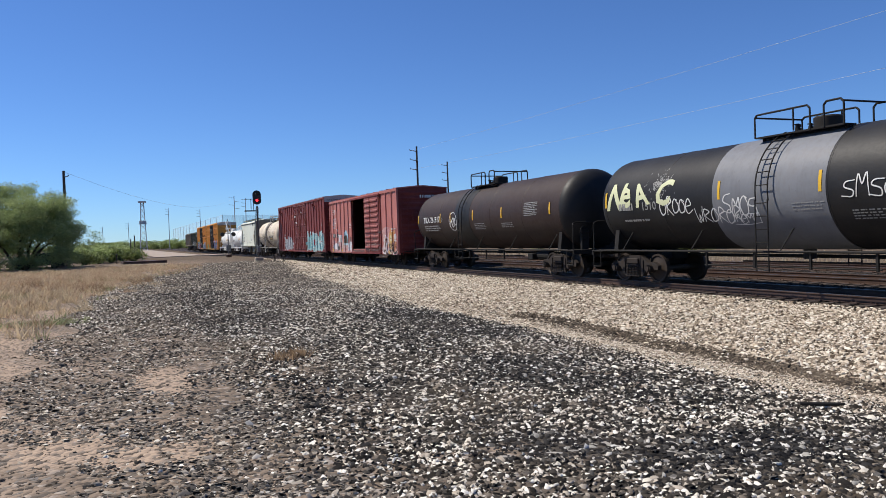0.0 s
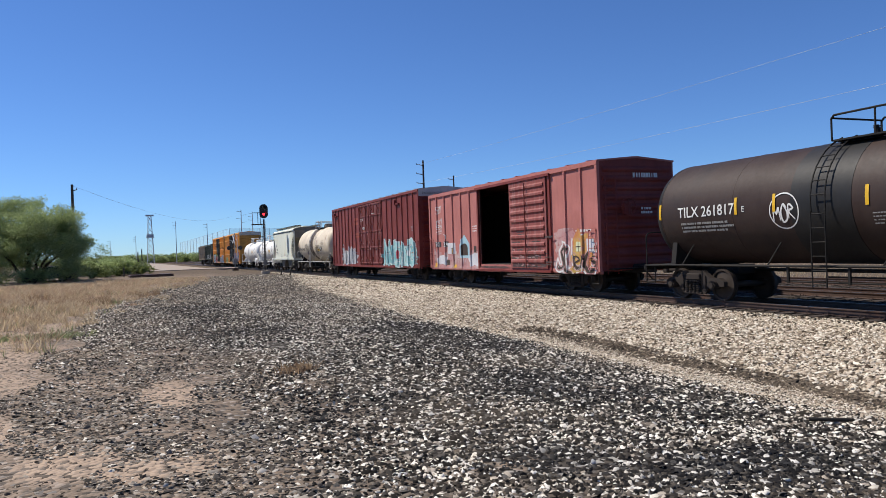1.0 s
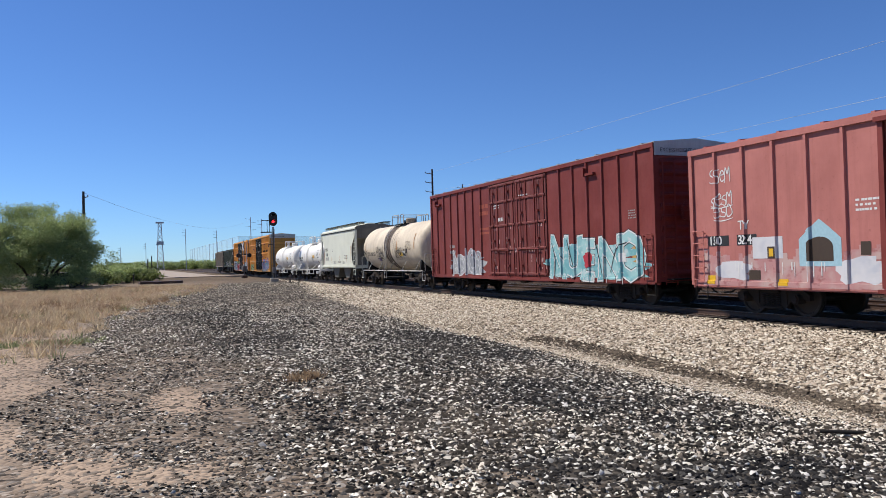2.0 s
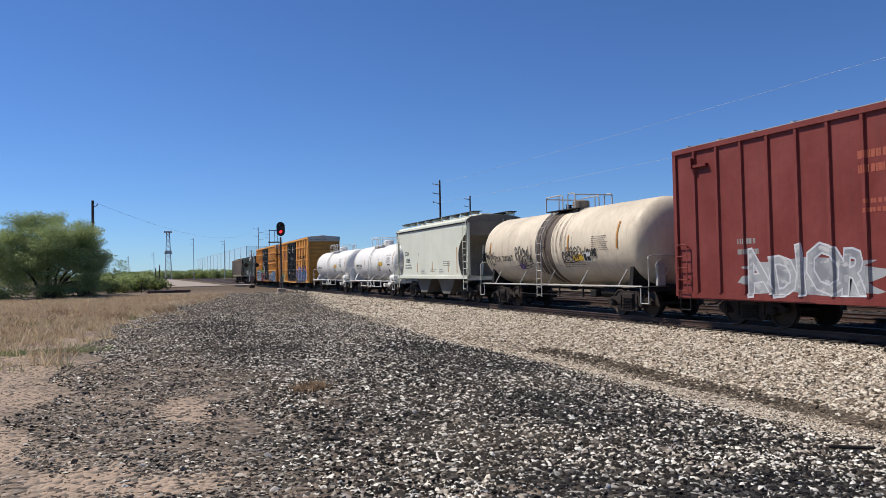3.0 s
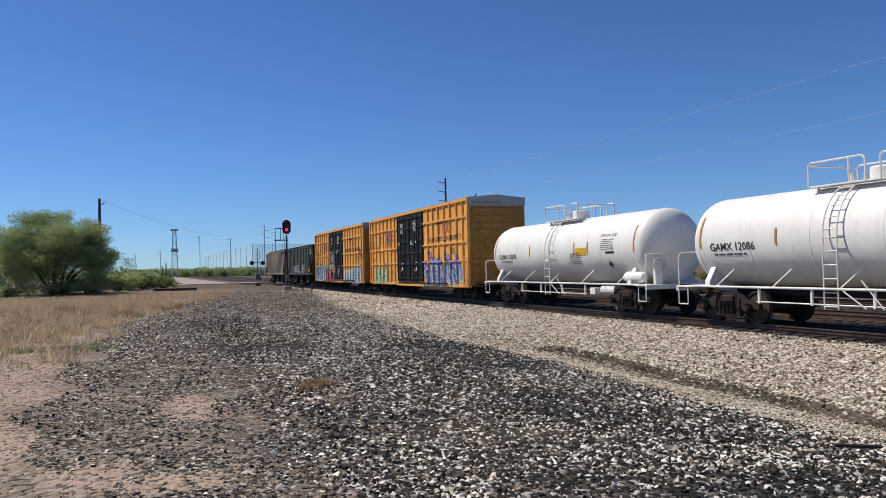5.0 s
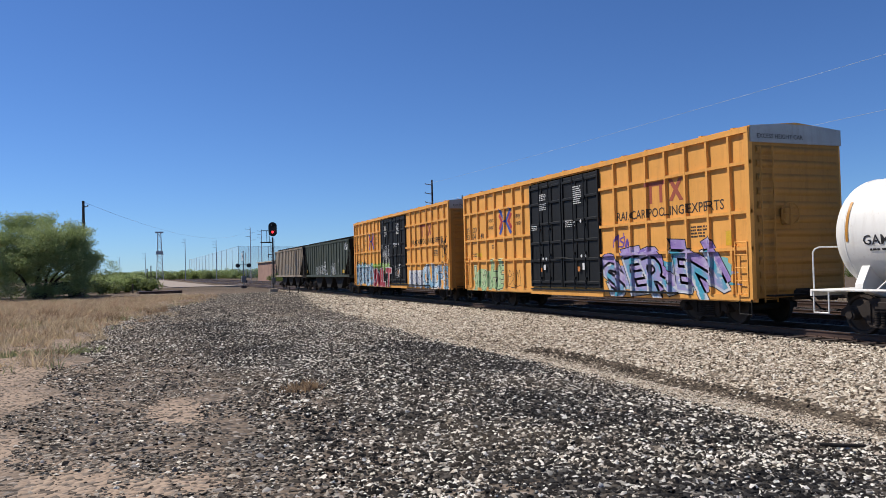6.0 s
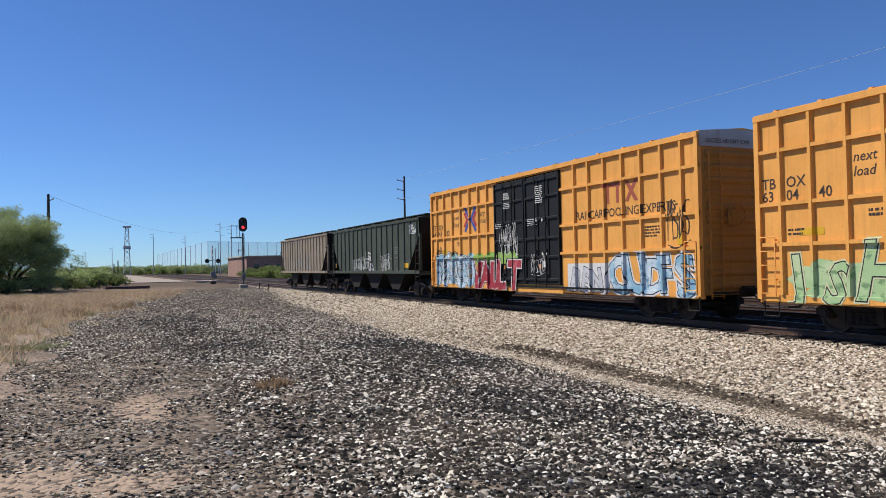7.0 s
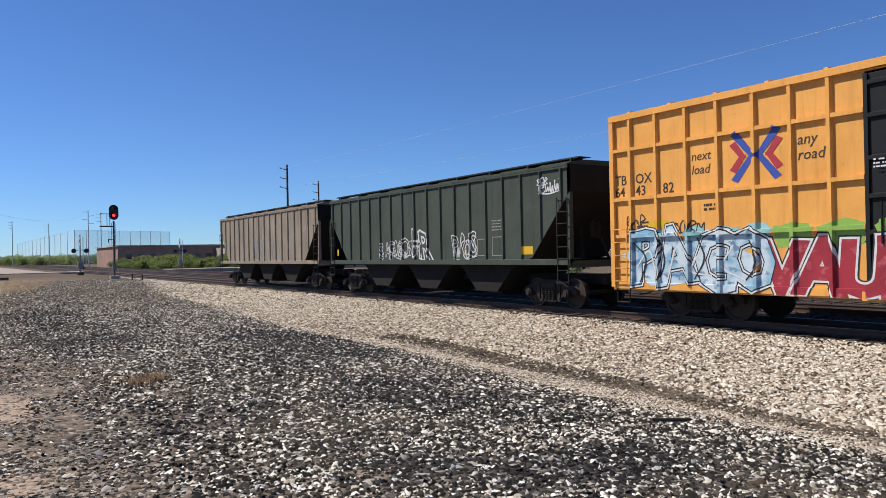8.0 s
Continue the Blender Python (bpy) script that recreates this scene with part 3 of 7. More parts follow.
def bogie_meshes():
    w = Shape()
    for s in (-1, 1):
        prof = [(0.07, 0.0), (0.16, s * 0.02), (0.36, s * -0.012), (0.40, s * -0.045), (WHEEL_R, s * -0.045), (WHEEL_R, s * 0.055), (0.40, s * 0.055), (0.37, s * 0.02), (0.16, s * 0.05), (0.09, s * 0.09), (0.07, s * 0.09)]
        prof2 = [(WHEEL_R - 0.02, s * -0.085), (WHEEL_R + 0.025, s * -0.075), (WHEEL_R + 0.025, s * -0.045)]
        for pr in (prof, prof2):
            tmp = Shape().lathe(pr, 28)
            w.put([(s * 0.755 + y, x, z) for x, y, z in tmp.v], tmp.f)
    w.rod((-0.98, 0, 0), (0.98, 0, 0), 0.085, 14)
    wheel = w.mesh("wheelset", M_WHEEL, True)
    fr = Shape()
    # cast side frame: arch shape with windows, journal boxes
    out = [(-1.22, 0.42), (-1.22, 0.56), (-1.05, 0.66), (-0.72, 0.66), (-0.40, 0.86), (0.40, 0.86), (0.72, 0.66), (1.05, 0.66), (1.22, 0.56), (1.22, 0.42), (1.05, 0.42),
           (0.98, 0.52), (0.72, 0.50), (0.46, 0.20), (-0.46, 0.20), (-0.72, 0.50), (-0.98, 0.52), (-1.05, 0.42)]
    fr.prism(out, -0.07, 0.07, axis="x")
    for y in (-0.875, 0.875):
        fr.rod((-0.20, y, WHEEL_R), (0.06, y, WHEEL_R), 0.125, 14)
        fr.rod((-0.235, y, WHEEL_R), (-0.2, y, WHEEL_R), 0.085, 14)
    for y in (-0.24, -0.08, 0.08, 0.24):
        for k in range(6):
            fr.rod((-0.10, y, 0.26 + k * 0.055), (-0.10, y, 0.285 + k * 0.055), 0.068, 10)
    fr.box(-0.13, 0.09, -0.36, 0.36, 0.18, 0.25, 0.015)
    fr.box(-0.13, 0.09, -0.30, 0.30, 0.60, 0.78, 0.02)
    fr.box(-0.10, -0.07, -0.52, -0.42, 0.30, 0.72)
    fr.box(-0.10, -0.07, 0.42, 0.52, 0.30, 0.72)
    frame_mesh = fr.mesh("side_frame", M_TRUCK)
    bo = Shape().box(-1.1, 1.1, -0.2, 0.2, 0.50, 0.76, 0.03)
    bo.rod((0, 0, 0.7), (0, 0, 0.98), 0.2, 16)
    for y in (-0.5, 0.5):
        bo.rod((-0.9, y, 0.38), (0.9, y, 0.38), 0.05, 8)
    return wheel, frame_mesh, bo.mesh("bogie", M_TRUCK)


WHEEL_ME, FRAME_ME, BOLSTER_ME = bogie_meshes()


def add_bogie(car, y):
    b = part("bogie", BOLSTER_ME, None, car, at=pose(0, y, 0))
    part("side_frame", FRAME_ME, None, b, at=pose(-1.0, 0, 0))
    part("side_frame", FRAME_ME, None, b, at=pose(1.0, 0, 0, 0, 0, 180))
    for dy in (-0.875, 0.875):
        w = part("wheelset", WHEEL_ME, None, b, at=pose(0, dy, WHEEL_R))
        ROLLING.append((w, dy))


def add_coupler(car, y, s, mat=None):
    c = Shape().box(-0.09, 0.09, min(y, y + s * 0.62), max(y, y + s * 0.62), 0.78, 0.96, 0.02)
    c.box(-0.16, 0.13, min(y + s * 0.58, y + s * 0.82), max(y + s * 0.58, y + s * 0.82), 0.72, 1.0, 0.04)
    c.box(-0.28, 0.28, min(y - s * 0.15, y + s * 0.05), max(y - s * 0.15, y + s * 0.05), 0.70, 1.04, 0.03)
    part("coupler", c, M_TRUCK, car)
    h = Shape().pipe([(0.2, y, 0.8), (0.24, y + s * 0.2, 0.62), (0.2, y + s * 0.42, 0.48), (0.1, y + s * 0.66, 0.45)], 0.025)
    part("air_hose", h, M_SIGBLACK, car)


def ladder(x, y, z0, z1, w=0.42, out=0.10, step=0.34, r=0.014):
    """Rungs and two rails on a wall facing -x."""
    s = Shape()
    for e in (-w / 2, w / 2):
        s.box(x - out - 0.008, x - out + 0.008, y + e - 0.016, y + e + 0.016, z0, z1)
        s.box(x - out, x, y + e - 0.02, y + e + 0.02, z1 - 0.1, z1 - 0.06)
        s.box(x - out, x, y + e - 0.02, y + e + 0.02, z0 + 0.4, z0 + 0.44)
    z = z0 + 0.08
    while z < z1:
        s.rod((x - out, y - w / 2, z), (x - out, y + w / 2, z), r, 6)
        z += step
    return s


def end_ladder(x, y, s_, z0, z1, w=0.42, out=0.08, step=0.34):
    s = Shape()
    for e in (-w / 2, w / 2):
        s.box(x + e - 0.02, x + e + 0.02, y + s_ * out - 0.01, y + s_ * out + 0.01, z0, z1)
    z = z0 + 0.08
    while z < z1:
        s.rod((x - w / 2, y + s_ * out, z), (x + w / 2, y + s_ * out, z), 0.013, 6)
        z += step
    return s


def add_brake(car, y, s, z, material=None):
    b = Shape()
    ring = [(0.30 * math.cos(k * math.tau / 16), 0.30 * math.sin(k * math.tau / 16)) for k in range(17)]
    b.pipe([(-0.55 + a, y + s * 0.2, z + c) for a, c in ring], 0.016)
    for k in range(4):
        b.rod((-0.55, y + s * 0.2, z), (-0.55 + ring[k * 4][0], y + s * 0.2, z + ring[k * 4][1]), 0.013, 6)
    b.box(-0.7, -0.4, min(y, y + s * 0.16), max(y, y + s * 0.16), z - 0.28, z + 0.16, 0.02)
    part("hand_brake", b, material or M_STEEL, car)


def new_car(name, label, u0, u1, group=""):
    mid = (u0 + u1) / 2
    car = thing(name, label, "railway car", pose(TRACK_X, mid, 0), "cars of the freight train")
    CARS.append((car, mid))
    return car, (u1 - u0) / 2


def underframe(car, h, bog, z0, z1, material, wide=0.35):
    s = Shape().box(-wide, wide, -h + 0.05, h - 0.05, z0, z1, 0.02)
    for k in (-bog, bog):
        s.box(-1.2, 1.2, k - 0.22, k + 0.22, z0 + 0.02, z1, 0.02)
    part("centre_sill", s, material, car)
    add_bogie(car, -bog)
    add_bogie(car, bog)
    for s_ in (-1, 1):
        add_coupler(car, s_ * h, s_)
    g = Shape()
    g.rod((0.5, -1.2, 0.72), (0.5, 0.2, 0.72), 0.22, 14)
    g.box(-0.75, -0.3, 0.6, 1.1, 0.56, 0.9, 0.03)
    g.rod((-0.3, -bog + 1, 0.66), (-0.3, bog - 1, 0.66), 0.022, 6)
    part("brake_gear", g, M_STEEL, car)


class Steps(list):
    """Depths along a car's side, with the heights of its belt rails."""
    belts, belt_depth, foot = (), 0.0, 0.0


def rib_steps(posts, depth, foot, top, half, door=None, belts=()):
    """The near side's depth along the car, for paint that follows ribs and doors."""
    out = []
    for x in posts:
        out += [(x - foot, 0.0), (x - top, depth), (x + top, depth), (x + foot, 0.0)]
    if door:
        a, b, d = door
        out = [q for q in out if not a - 0.01 < q[0] < b + 0.01] + [(a - 0.002, 0.0), (a, d), (b, d), (b + 0.002, 0.0)]
    side = Steps([(-half, 0.0)] + sorted(q for q in out if abs(q[0]) < half) + [(half, 0.0)])
    side.belts, side.belt_depth = belts, depth - 0.008
    return side


def boxcar(label, u0, u1, z_sill, z_eave, side_mat, end_mat, roof_mat, door, belts=(), pitch=1.0, opened=False, end_top=None, door_depth=0.09, rib=0.06, post_at=()):
    """A boxcar. door: (y from, y to) of the doorway in the car's space."""
    car, h = new_car("boxcar", label, u0, u1)
    w, th = 1.58, 0.05
    d0, d1 = door
    zt = z_eave
    # walls
    part("side_wall", Shape().box(-w, -w + th, -h, d0, z_sill, zt), side_mat, car)
    part("side_wall", Shape().box(-w, -w + th, d1, h, z_sill, zt), side_mat, car)
    part("door_header", Shape().box(-w, -w + th, d0, d1, zt - 0.16, zt), side_mat, car)
    part("door_sill", Shape().box(-w, -w + th, d0, d1, z_sill, z_sill + 0.20), side_mat, car)
    part("side_wall", Shape().box(w - th, w, -h, h, z_sill, zt), side_mat, car)
    part("floor_deck", Shape().box(-w + th, w - th, -h + 0.05, h - 0.05, z_sill + 0.1, z_sill + 0.22), M_DARKIN, car)
    lining = Shape().box(w - th - 0.03, w - th - 0.004, -h + 0.1, h - 0.1, z_sill + 0.22, zt - 0.05)
    lining.box(-w + th + 0.004, -w + th + 0.03, -h + 0.1, d0, z_sill + 0.22, zt - 0.05)
    lining.box(-w + th + 0.004, -w + th + 0.03, d1, h - 0.1, z_sill + 0.22, zt - 0.05)
    part("lining", lining, M_DARKIN, car)
    # roof with raised seams
    roof = Shape().prism([(-w - 0.03, zt), (-w - 0.03, zt + 0.05), (0, zt + 0.19), (w + 0.03, zt + 0.05), (w + 0.03, zt), (0, zt + 0.12)], -h - 0.02, h + 0.02)
    roof_ob = part("roof", roof, roof_mat, car)
    seam = Shape().prism([(-w - 0.02, zt + 0.05), (-w - 0.02, zt + 0.085), (0, zt + 0.225), (w + 0.02, zt + 0.085), (w + 0.02, zt + 0.05), (0, zt + 0.18)], -0.05, 0.05).mesh("roof_seam", roof_mat)
    n = int(2 * h / 1.25)
    for k in range(n):
        part("roof_seam", seam, None, roof_ob, at=pose(0, -h + (k + 0.5) * 2 * h / n, 0))
    # ends with horizontal corrugations
    for s in (-1, 1):
        e = Shape().box(-w + th, w - th, min(s * h, s * (h - 0.06)), max(s * h, s * (h - 0.06)), z_sill, zt)
        gable = [(-w + th, zt), (w - th, zt), (0, zt + 0.13)]
        e.prism(gable, s * h, s * (h - 0.06))
        top = zt - (0.42 if end_top else 0.12)
        rows = 11
        ribs = []
        for k in range(rows):
            z = z_sill + 0.25 + k * (top - z_sill - 0.4) / (rows - 1)
            pr = [(s * h, z - 0.11), (s * (h + 0.045), z - 0.05), (s * (h + 0.055), z), (s * (h + 0.045), z + 0.05), (s * h, z + 0.11)]
            ribs.append(pr)
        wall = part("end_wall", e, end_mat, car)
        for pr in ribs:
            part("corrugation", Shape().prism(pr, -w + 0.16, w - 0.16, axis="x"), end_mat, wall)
        if end_top:
            part("end_sheet", Shape().prism([(-w - 0.02, zt - 0.38), (w + 0.02, zt - 0.38), (w + 0.02, zt + 0.045), (0.6, zt + 0.13), (-0.6, zt + 0.13), (-w - 0.02, zt + 0.045)], s * h, s * (h + 0.035)), end_top, car, "pale painted sheet at the top of the end")
    # corner posts, top and bottom rails
    for y in (-h, h - 0.14):
        part("corner_post", Shape().box(-w - rib, -w, y, y + 0.14, z_sill - 0.02, zt - 0.12), side_mat, car)
    part("top_rail", Shape().box(-w - rib - 0.01, -w, -h, h, zt - 0.12, zt + 0.02), side_mat, car)
    part("bottom_rail", Shape().box(-w - 0.035, -w, -h + 0.14, d0 - 0.1, z_sill - 0.06, z_sill + 0.10), side_mat, car)
    part("bottom_rail", Shape().box(-w - 0.035, -w, d1 + 0.1, h - 0.14, z_sill - 0.06, z_sill + 0.10), side_mat, car)
    part("door_ledge", Shape().box(-w - 0.06, -w, d0 - 0.1, d1 + 0.1, z_sill - 0.12, z_sill + 0.06), side_mat, car)
    post = Shape().prism([(-w, -0.065), (-w - rib, -0.04), (-w - rib, 0.04), (-w, 0.065)], 0, 1)
    post = Shape().put([(x, z, y) for x, y, z in post.v], post.f)
    post.v = [(x, y, z_sill + 0.1 + z * (zt - 0.2 - z_sill)) for x, y, z in post.v]
    post = post.mesh("side_post", side_mat)
    posts = []
    for a, b in ((-h, d0), (d1, h)):
        k = max(1, round((b - a) / pitch))
        places = [q if a > 0 else -q for q in post_at] or [a + (b - a) * i / k for i in range(1, k)]
        for q in places:
            part("side_post", post, None, car, at=pose(0, q, 0))
            posts.append(-q)
        for z in belts:
            part("belt_rail", Shape().box(-w - rib + 0.008, -w, a, b, z - 0.045, z + 0.045), side_mat, car)
    underframe(car, h, h - 2.4, 0.72, z_sill + 0.1, M_STEEL)
    part("side_sill", Shape().box(-w + 0.02, -w + 0.10, -h, h, z_sill - 0.10, z_sill).box(w - 0.1, w - 0.02, -h, h, z_sill - 0.1, z_sill), side_mat, car)
    # ladders and grab irons on the corners
    for s in (-1, 1):
        part("ladder", ladder(-w - 0.03, s * (h - 0.36), z_sill + 0.05, z_sill + 1.5, 0.44, 0.07), side_mat, car)
        part("ladder", end_ladder(-w + 0.4, s * (h + 0.06), s, z_sill - 0.1, zt - 0.5), end_mat, car)
        part("step", Shape().pipe([(-w, s * (h - 0.58), z_sill), (-w, s * (h - 0.58), z_sill - 0.42), (-w, s * (h - 0.14), z_sill - 0.42), (-w, s * (h - 0.14), z_sill)], 0.018), M_STEEL, car)
        part("crossover_step", Shape().box(-1.3, 1.3, min(s * (h + 0.06), s * (h + 0.36)), max(s * (h + 0.06), s * (h + 0.36)), z_sill + 0.05, z_sill + 0.09), M_STEEL, car)
    add_brake(car, -h - 0.06, -1, z_sill + 2.2, end_mat)
    side = rib_steps(posts, rib, 0.065, 0.04, h - 0.02, (-d1, -d0, door_depth), belts)
    side.foot = z_sill + 0.105
    return car, h, w, side


def plug_doors(car, w, d0, d1, z0, z1, material, rnd):
    """Two ribbed plug doors with locking rods."""
    mid = (d0 + d1) / 2
    for a, b in ((d0, mid - 0.02), (mid + 0.02, d1)):
        d = Shape().box(-w - 0.05, -w + 0.02, a, b, z0, z1, 0.012)
        door = part("door", d, material, car, "black ribbed plug door")
        for f in (0.045, 0.25, 0.42, 0.60, 0.80, 0.955):
            z = z0 + f * (z1 - z0)
            part("door_rib", Shape().prism([(-w - 0.05, z - 0.06), (-w - 0.10, z - 0.035), (-w - 0.10, z + 0.035), (-w - 0.05, z + 0.06)], a + 0.10, b - 0.10), material, door)
        part("door_post", Shape().box(-w - 0.095, -w - 0.05, a + 0.02, a + 0.10, z0, z1), material, door)
        part("door_post", Shape().box(-w - 0.095, -w - 0.05, b - 0.10, b - 0.02, z0, z1), material, door)
        for f in (0.36, 0.66):
            part("door_post", Shape().box(-w - 0.085, -w - 0.05, a + (b - a) * f - 0.16, a + (b - a) * f - 0.10, z0 + 0.1, z1 - 0.1), material, door)
            rods = Shape().rod((-w - 0.12, a + (b - a) * f, z0 - 0.05), (-w - 0.12, a + (b - a) * f, z1), 0.022, 8)
            for z in (z0 + 0.3, z0 + 1.2, z0 + 2.2, z0 + 3.2):
                rods.box(-w - 0.14, -w - 0.05, a + (b - a) * f - 0.06, a + (b - a) * f + 0.06, z, z + 0.09)
            part("locking_rod", rods, material, door)
        lev = Shape().pipe([(-w - 0.14, mid - 0.5, z0 + 1.1), (-w - 0.14, mid + 0.5, z0 + 1.1)], 0.018) if a == d0 else Shape().rod((-w - 0.14, b - 0.35, z0 + 0.8), (-w - 0.14, b - 0.35, z0 + 1.6), 0.02)
        part("door_handle", lev, material, door)
    tr = Shape().box(-w - 0.10, -w, d0 - 4.0, d1, z0 - 0.12, z0 - 0.06)
    part("door_track", tr, material, car)


def tank_car(label, u0, u1, r, zc, mats, bog_in=1.75, hoop_h=0.56, ends=0.16, ladder_at=0.0, deck_at=0.0, deck=1.6, head_mat=None):
    """A tank car: shell with dished heads, end platforms, side rails, ladder, top platform and hoops."""
    car, h = new_car("tank_car", label, u0, u1)
    shell_mat, steel, rail_mat = mats
    t = h - ends
    head = r * 0.48
    prof = []
    for k in range(13):
        a = k / 12 * math.pi / 2
        prof.append((r * math.sin(a), -t + head * (1 - math.cos(a))))
    straight = [(r, y) for y in np.linspace(-t + head + 0.4, t - head - 0.4, 9)]
    back = [(rr, -y) for rr, y in reversed(prof)]
    tank = part("tank", Shape().lathe(prof + straight + back, 64, (0, 0, zc)), shell_mat, car, smooth=True)
    if head_mat:
        for s_ in (-1, 1):
            cap = [((rr + 0.006), s_ * y) for rr, y in prof]
            part("tank_head", Shape().lathe(cap, 64, (0, 0, zc)), head_mat, tank, "black tank head", smooth=True)
    for y in np.linspace(-t + head + 0.05, t - head - 0.05, 6):
        seams = Shape().lathe([(r + 0.0, y - 0.018), (r + 0.007, y - 0.008), (r + 0.007, y + 0.008), (r, y + 0.018)], 64, (0, 0, zc))
        part("weld_seam", seams, shell_mat, tank, smooth=True)
    # saddles and sills
    zp = 1.05
    for s in (-1, 1):
        y = s * (t - 1.05)
        for e in (-1, 1):
            sad = Shape()
            sad.prism([(e * 0.35, 0.8), (e * 1.35, zp), (e * 1.33, zp + 0.14), (e * 0.84 * r, zc - 0.56 * r), (e * 0.35, zc - r + 0.05)], y - 0.10, y + 0.10)
            part("saddle", sad, rail_mat if rail_mat is M_WHITE else M_STEEL, car)
        pl = Shape().box(-1.5, 1.5, min(s * (t - 0.55), s * h), max(s * (t - 0.55), s * h), zp - 0.05, zp, 0.01)
        pl.box(-1.5, 1.5, min(s * (h - 0.06), s * h), max(s * (h - 0.06), s * h), zp - 0.16, zp - 0.05)
        part("end_platform", pl, steel, car)
        for e in (-1, 1):
            g = Shape()
            ya, yb = s * (t - 0.35), s * (h - 0.08)
            g.pipe([(e * 1.45, ya, zp), (e * 1.45, ya, zp + 0.18), (e * 1.45, yb, zp + 0.18)] if e > 0 else [(e * 1.45, yb, zp), (e * 1.45, yb, zp + 0.88), (e * 1.42, yb - s * 0.04, zp + 0.96), (e * 1.30, yb - s * 0.06, zp + 1.0), (0.2, yb - s * 0.06, zp + 1.0)], 0.022)
            part("handrail", g, rail_mat, car)
            part("step", Shape().pipe([(e * 1.47, yb, zp - 0.05), (e * 1.47, yb, zp - 0.55), (e * 1.47, yb - s * 0.42, zp - 0.55), (e * 1.47, yb - s * 0.42, zp - 0.05)], 0.02), rail_mat, car)
    for e in (-1, 1):
        g = Shape().rod((e * 1.47, -h + 0.4, zp - 0.01), (e * 1.47, h - 0.4, zp - 0.01), 0.032, 8)
        for y in np.linspace(-t + 1.6, t - 1.6, 5):
            g.rod((e * 1.47, y, zp), (e * (r - 0.28), y - 0.22, zc - 0.62 * r), 0.022, 6)
        part("side_rail", g, rail_mat, car)
    under = Shape()
    for y in np.linspace(-2.6, 2.6, 4):
        under.box(-1.45, -1.40, y - 0.03, y + 0.03, 0.62, zp - 0.03)
    under.rod((-1.42, -2.7, 0.66), (-1.42, 2.7, 0.66), 0.018, 6)
    under.rod((0, 0.4, zc - r - 0.25), (0, 0.4, zc - r + 0.1), 0.16, 12)
    part("valve_guard", under, steel, car)
    # ladder up the side
    for e in (-1, 1):
        ld = Shape()
        yl = ladder_at
        arc = [math.radians(a) for a in range(-8, 80, 8)]
        for dy in (-0.2, 0.2):
            pts = [(e * (r + 0.13), yl + dy, 0.55), (e * (r + 0.13), yl + dy, zc - 0.2)] + [(e * (r + 0.12) * math.cos(a), yl + dy, zc + (r + 0.12) * math.sin(a)) for a in arc]
            ld.pipe(pts, 0.02)
        z = 0.62
        while z < zc:
            ld.rod((e * (r + 0.13), yl - 0.2, z), (e * (r + 0.13), yl + 0.2, z), 0.014, 6)
            z += 0.33
        for a in np.arange(6, 78, 12):
            c, s = math.cos(radians(a)), math.sin(radians(a))
            ld.rod((e * (r + 0.12) * c, yl - 0.2, zc + (r + 0.12) * s), (e * (r + 0.12) * c, yl + 0.2, zc + (r + 0.12) * s), 0.014, 6)
        part("ladder", ld, rail_mat, car)
    # top platform, hoops, dome
    zt = zc + r
    y0, y1 = deck_at - deck, deck_at + deck
    boards = Shape()
    for e in (-1, 1):
        boards.box(min(e * 0.45, e * 0.85), max(e * 0.45, e * 0.85), y0, y1, zt - 0.06, zt - 0.02)
        for y in (y0 + 0.1, y1 - 0.1):
            boards.box(min(e * 0.6, e * 0.66), max(e * 0.6, e * 0.66), y - 0.03, y + 0.03, zt - 0.3, zt - 0.05)
    part("top_platform", boards, steel, car)
    for e in (-1, 1):
        for ya, yb in ((y0, y0 + 0.55), (y0 + 0.95, y1)):
            hp = Shape().pipe([(e * 0.85, ya, zt - 0.05), (e * 0.85, ya, zt + hoop_h - 0.08), (e * 0.85, ya + 0.08, zt + hoop_h), (e * 0.85, yb - 0.08, zt + hoop_h), (e * 0.85, yb, zt + hoop_h - 0.08), (e * 0.85, yb, zt - 0.05)], 0.026)
            part("hoop_rail", hp, rail_mat, car)
        part("hoop_post", Shape().rod((e * 0.85, deck_at + 0.1, zt), (e * 0.85, deck_at + 0.1, zt + hoop_h), 0.022), rail_mat, car)
    for y in (y0, y1):
        part("cross_rail", Shape().rod((-0.85, y, zt + hoop_h - 0.06), (0.85, y, zt + hoop_h - 0.06), 0.024), rail_mat, car)
    dome = Shape()
    tmp = Shape().lathe([(0.0, 0.36), (0.30, 0.34), (0.34, 0.30), (0.34, 0.04), (0.42, 0.03), (0.42, -0.1)], 24)
    dome.put([(x, z + deck_at - 0.2, zt + y) for x, y, z in tmp.v], tmp.f)
    part("manway", dome, steel if shell_mat is not M_CREAM else M_CREAMDIRT, car, smooth=True)
    for x, y in ((0.15, 0.45), (-0.15, 0.6), (0.1, 0.8)):
        vl = Shape()
        vl.rod((x, deck_at + y, zt - 0.05), (x, deck_at + y, zt + 0.18), 0.07, 10)
        vl.rod((x, deck_at + y, zt + 0.18), (x, deck_at + y, zt + 0.26), 0.04, 8)
        vl.box(x - 0.1, x + 0.1, deck_at + y - 0.02, deck_at + y + 0.02, zt + 0.22, zt + 0.25)
        part("valve", vl, steel, car)
    add_bogie(car, -(h - bog_in))
    add_bogie(car, h - bog_in)
    cs = Shape()
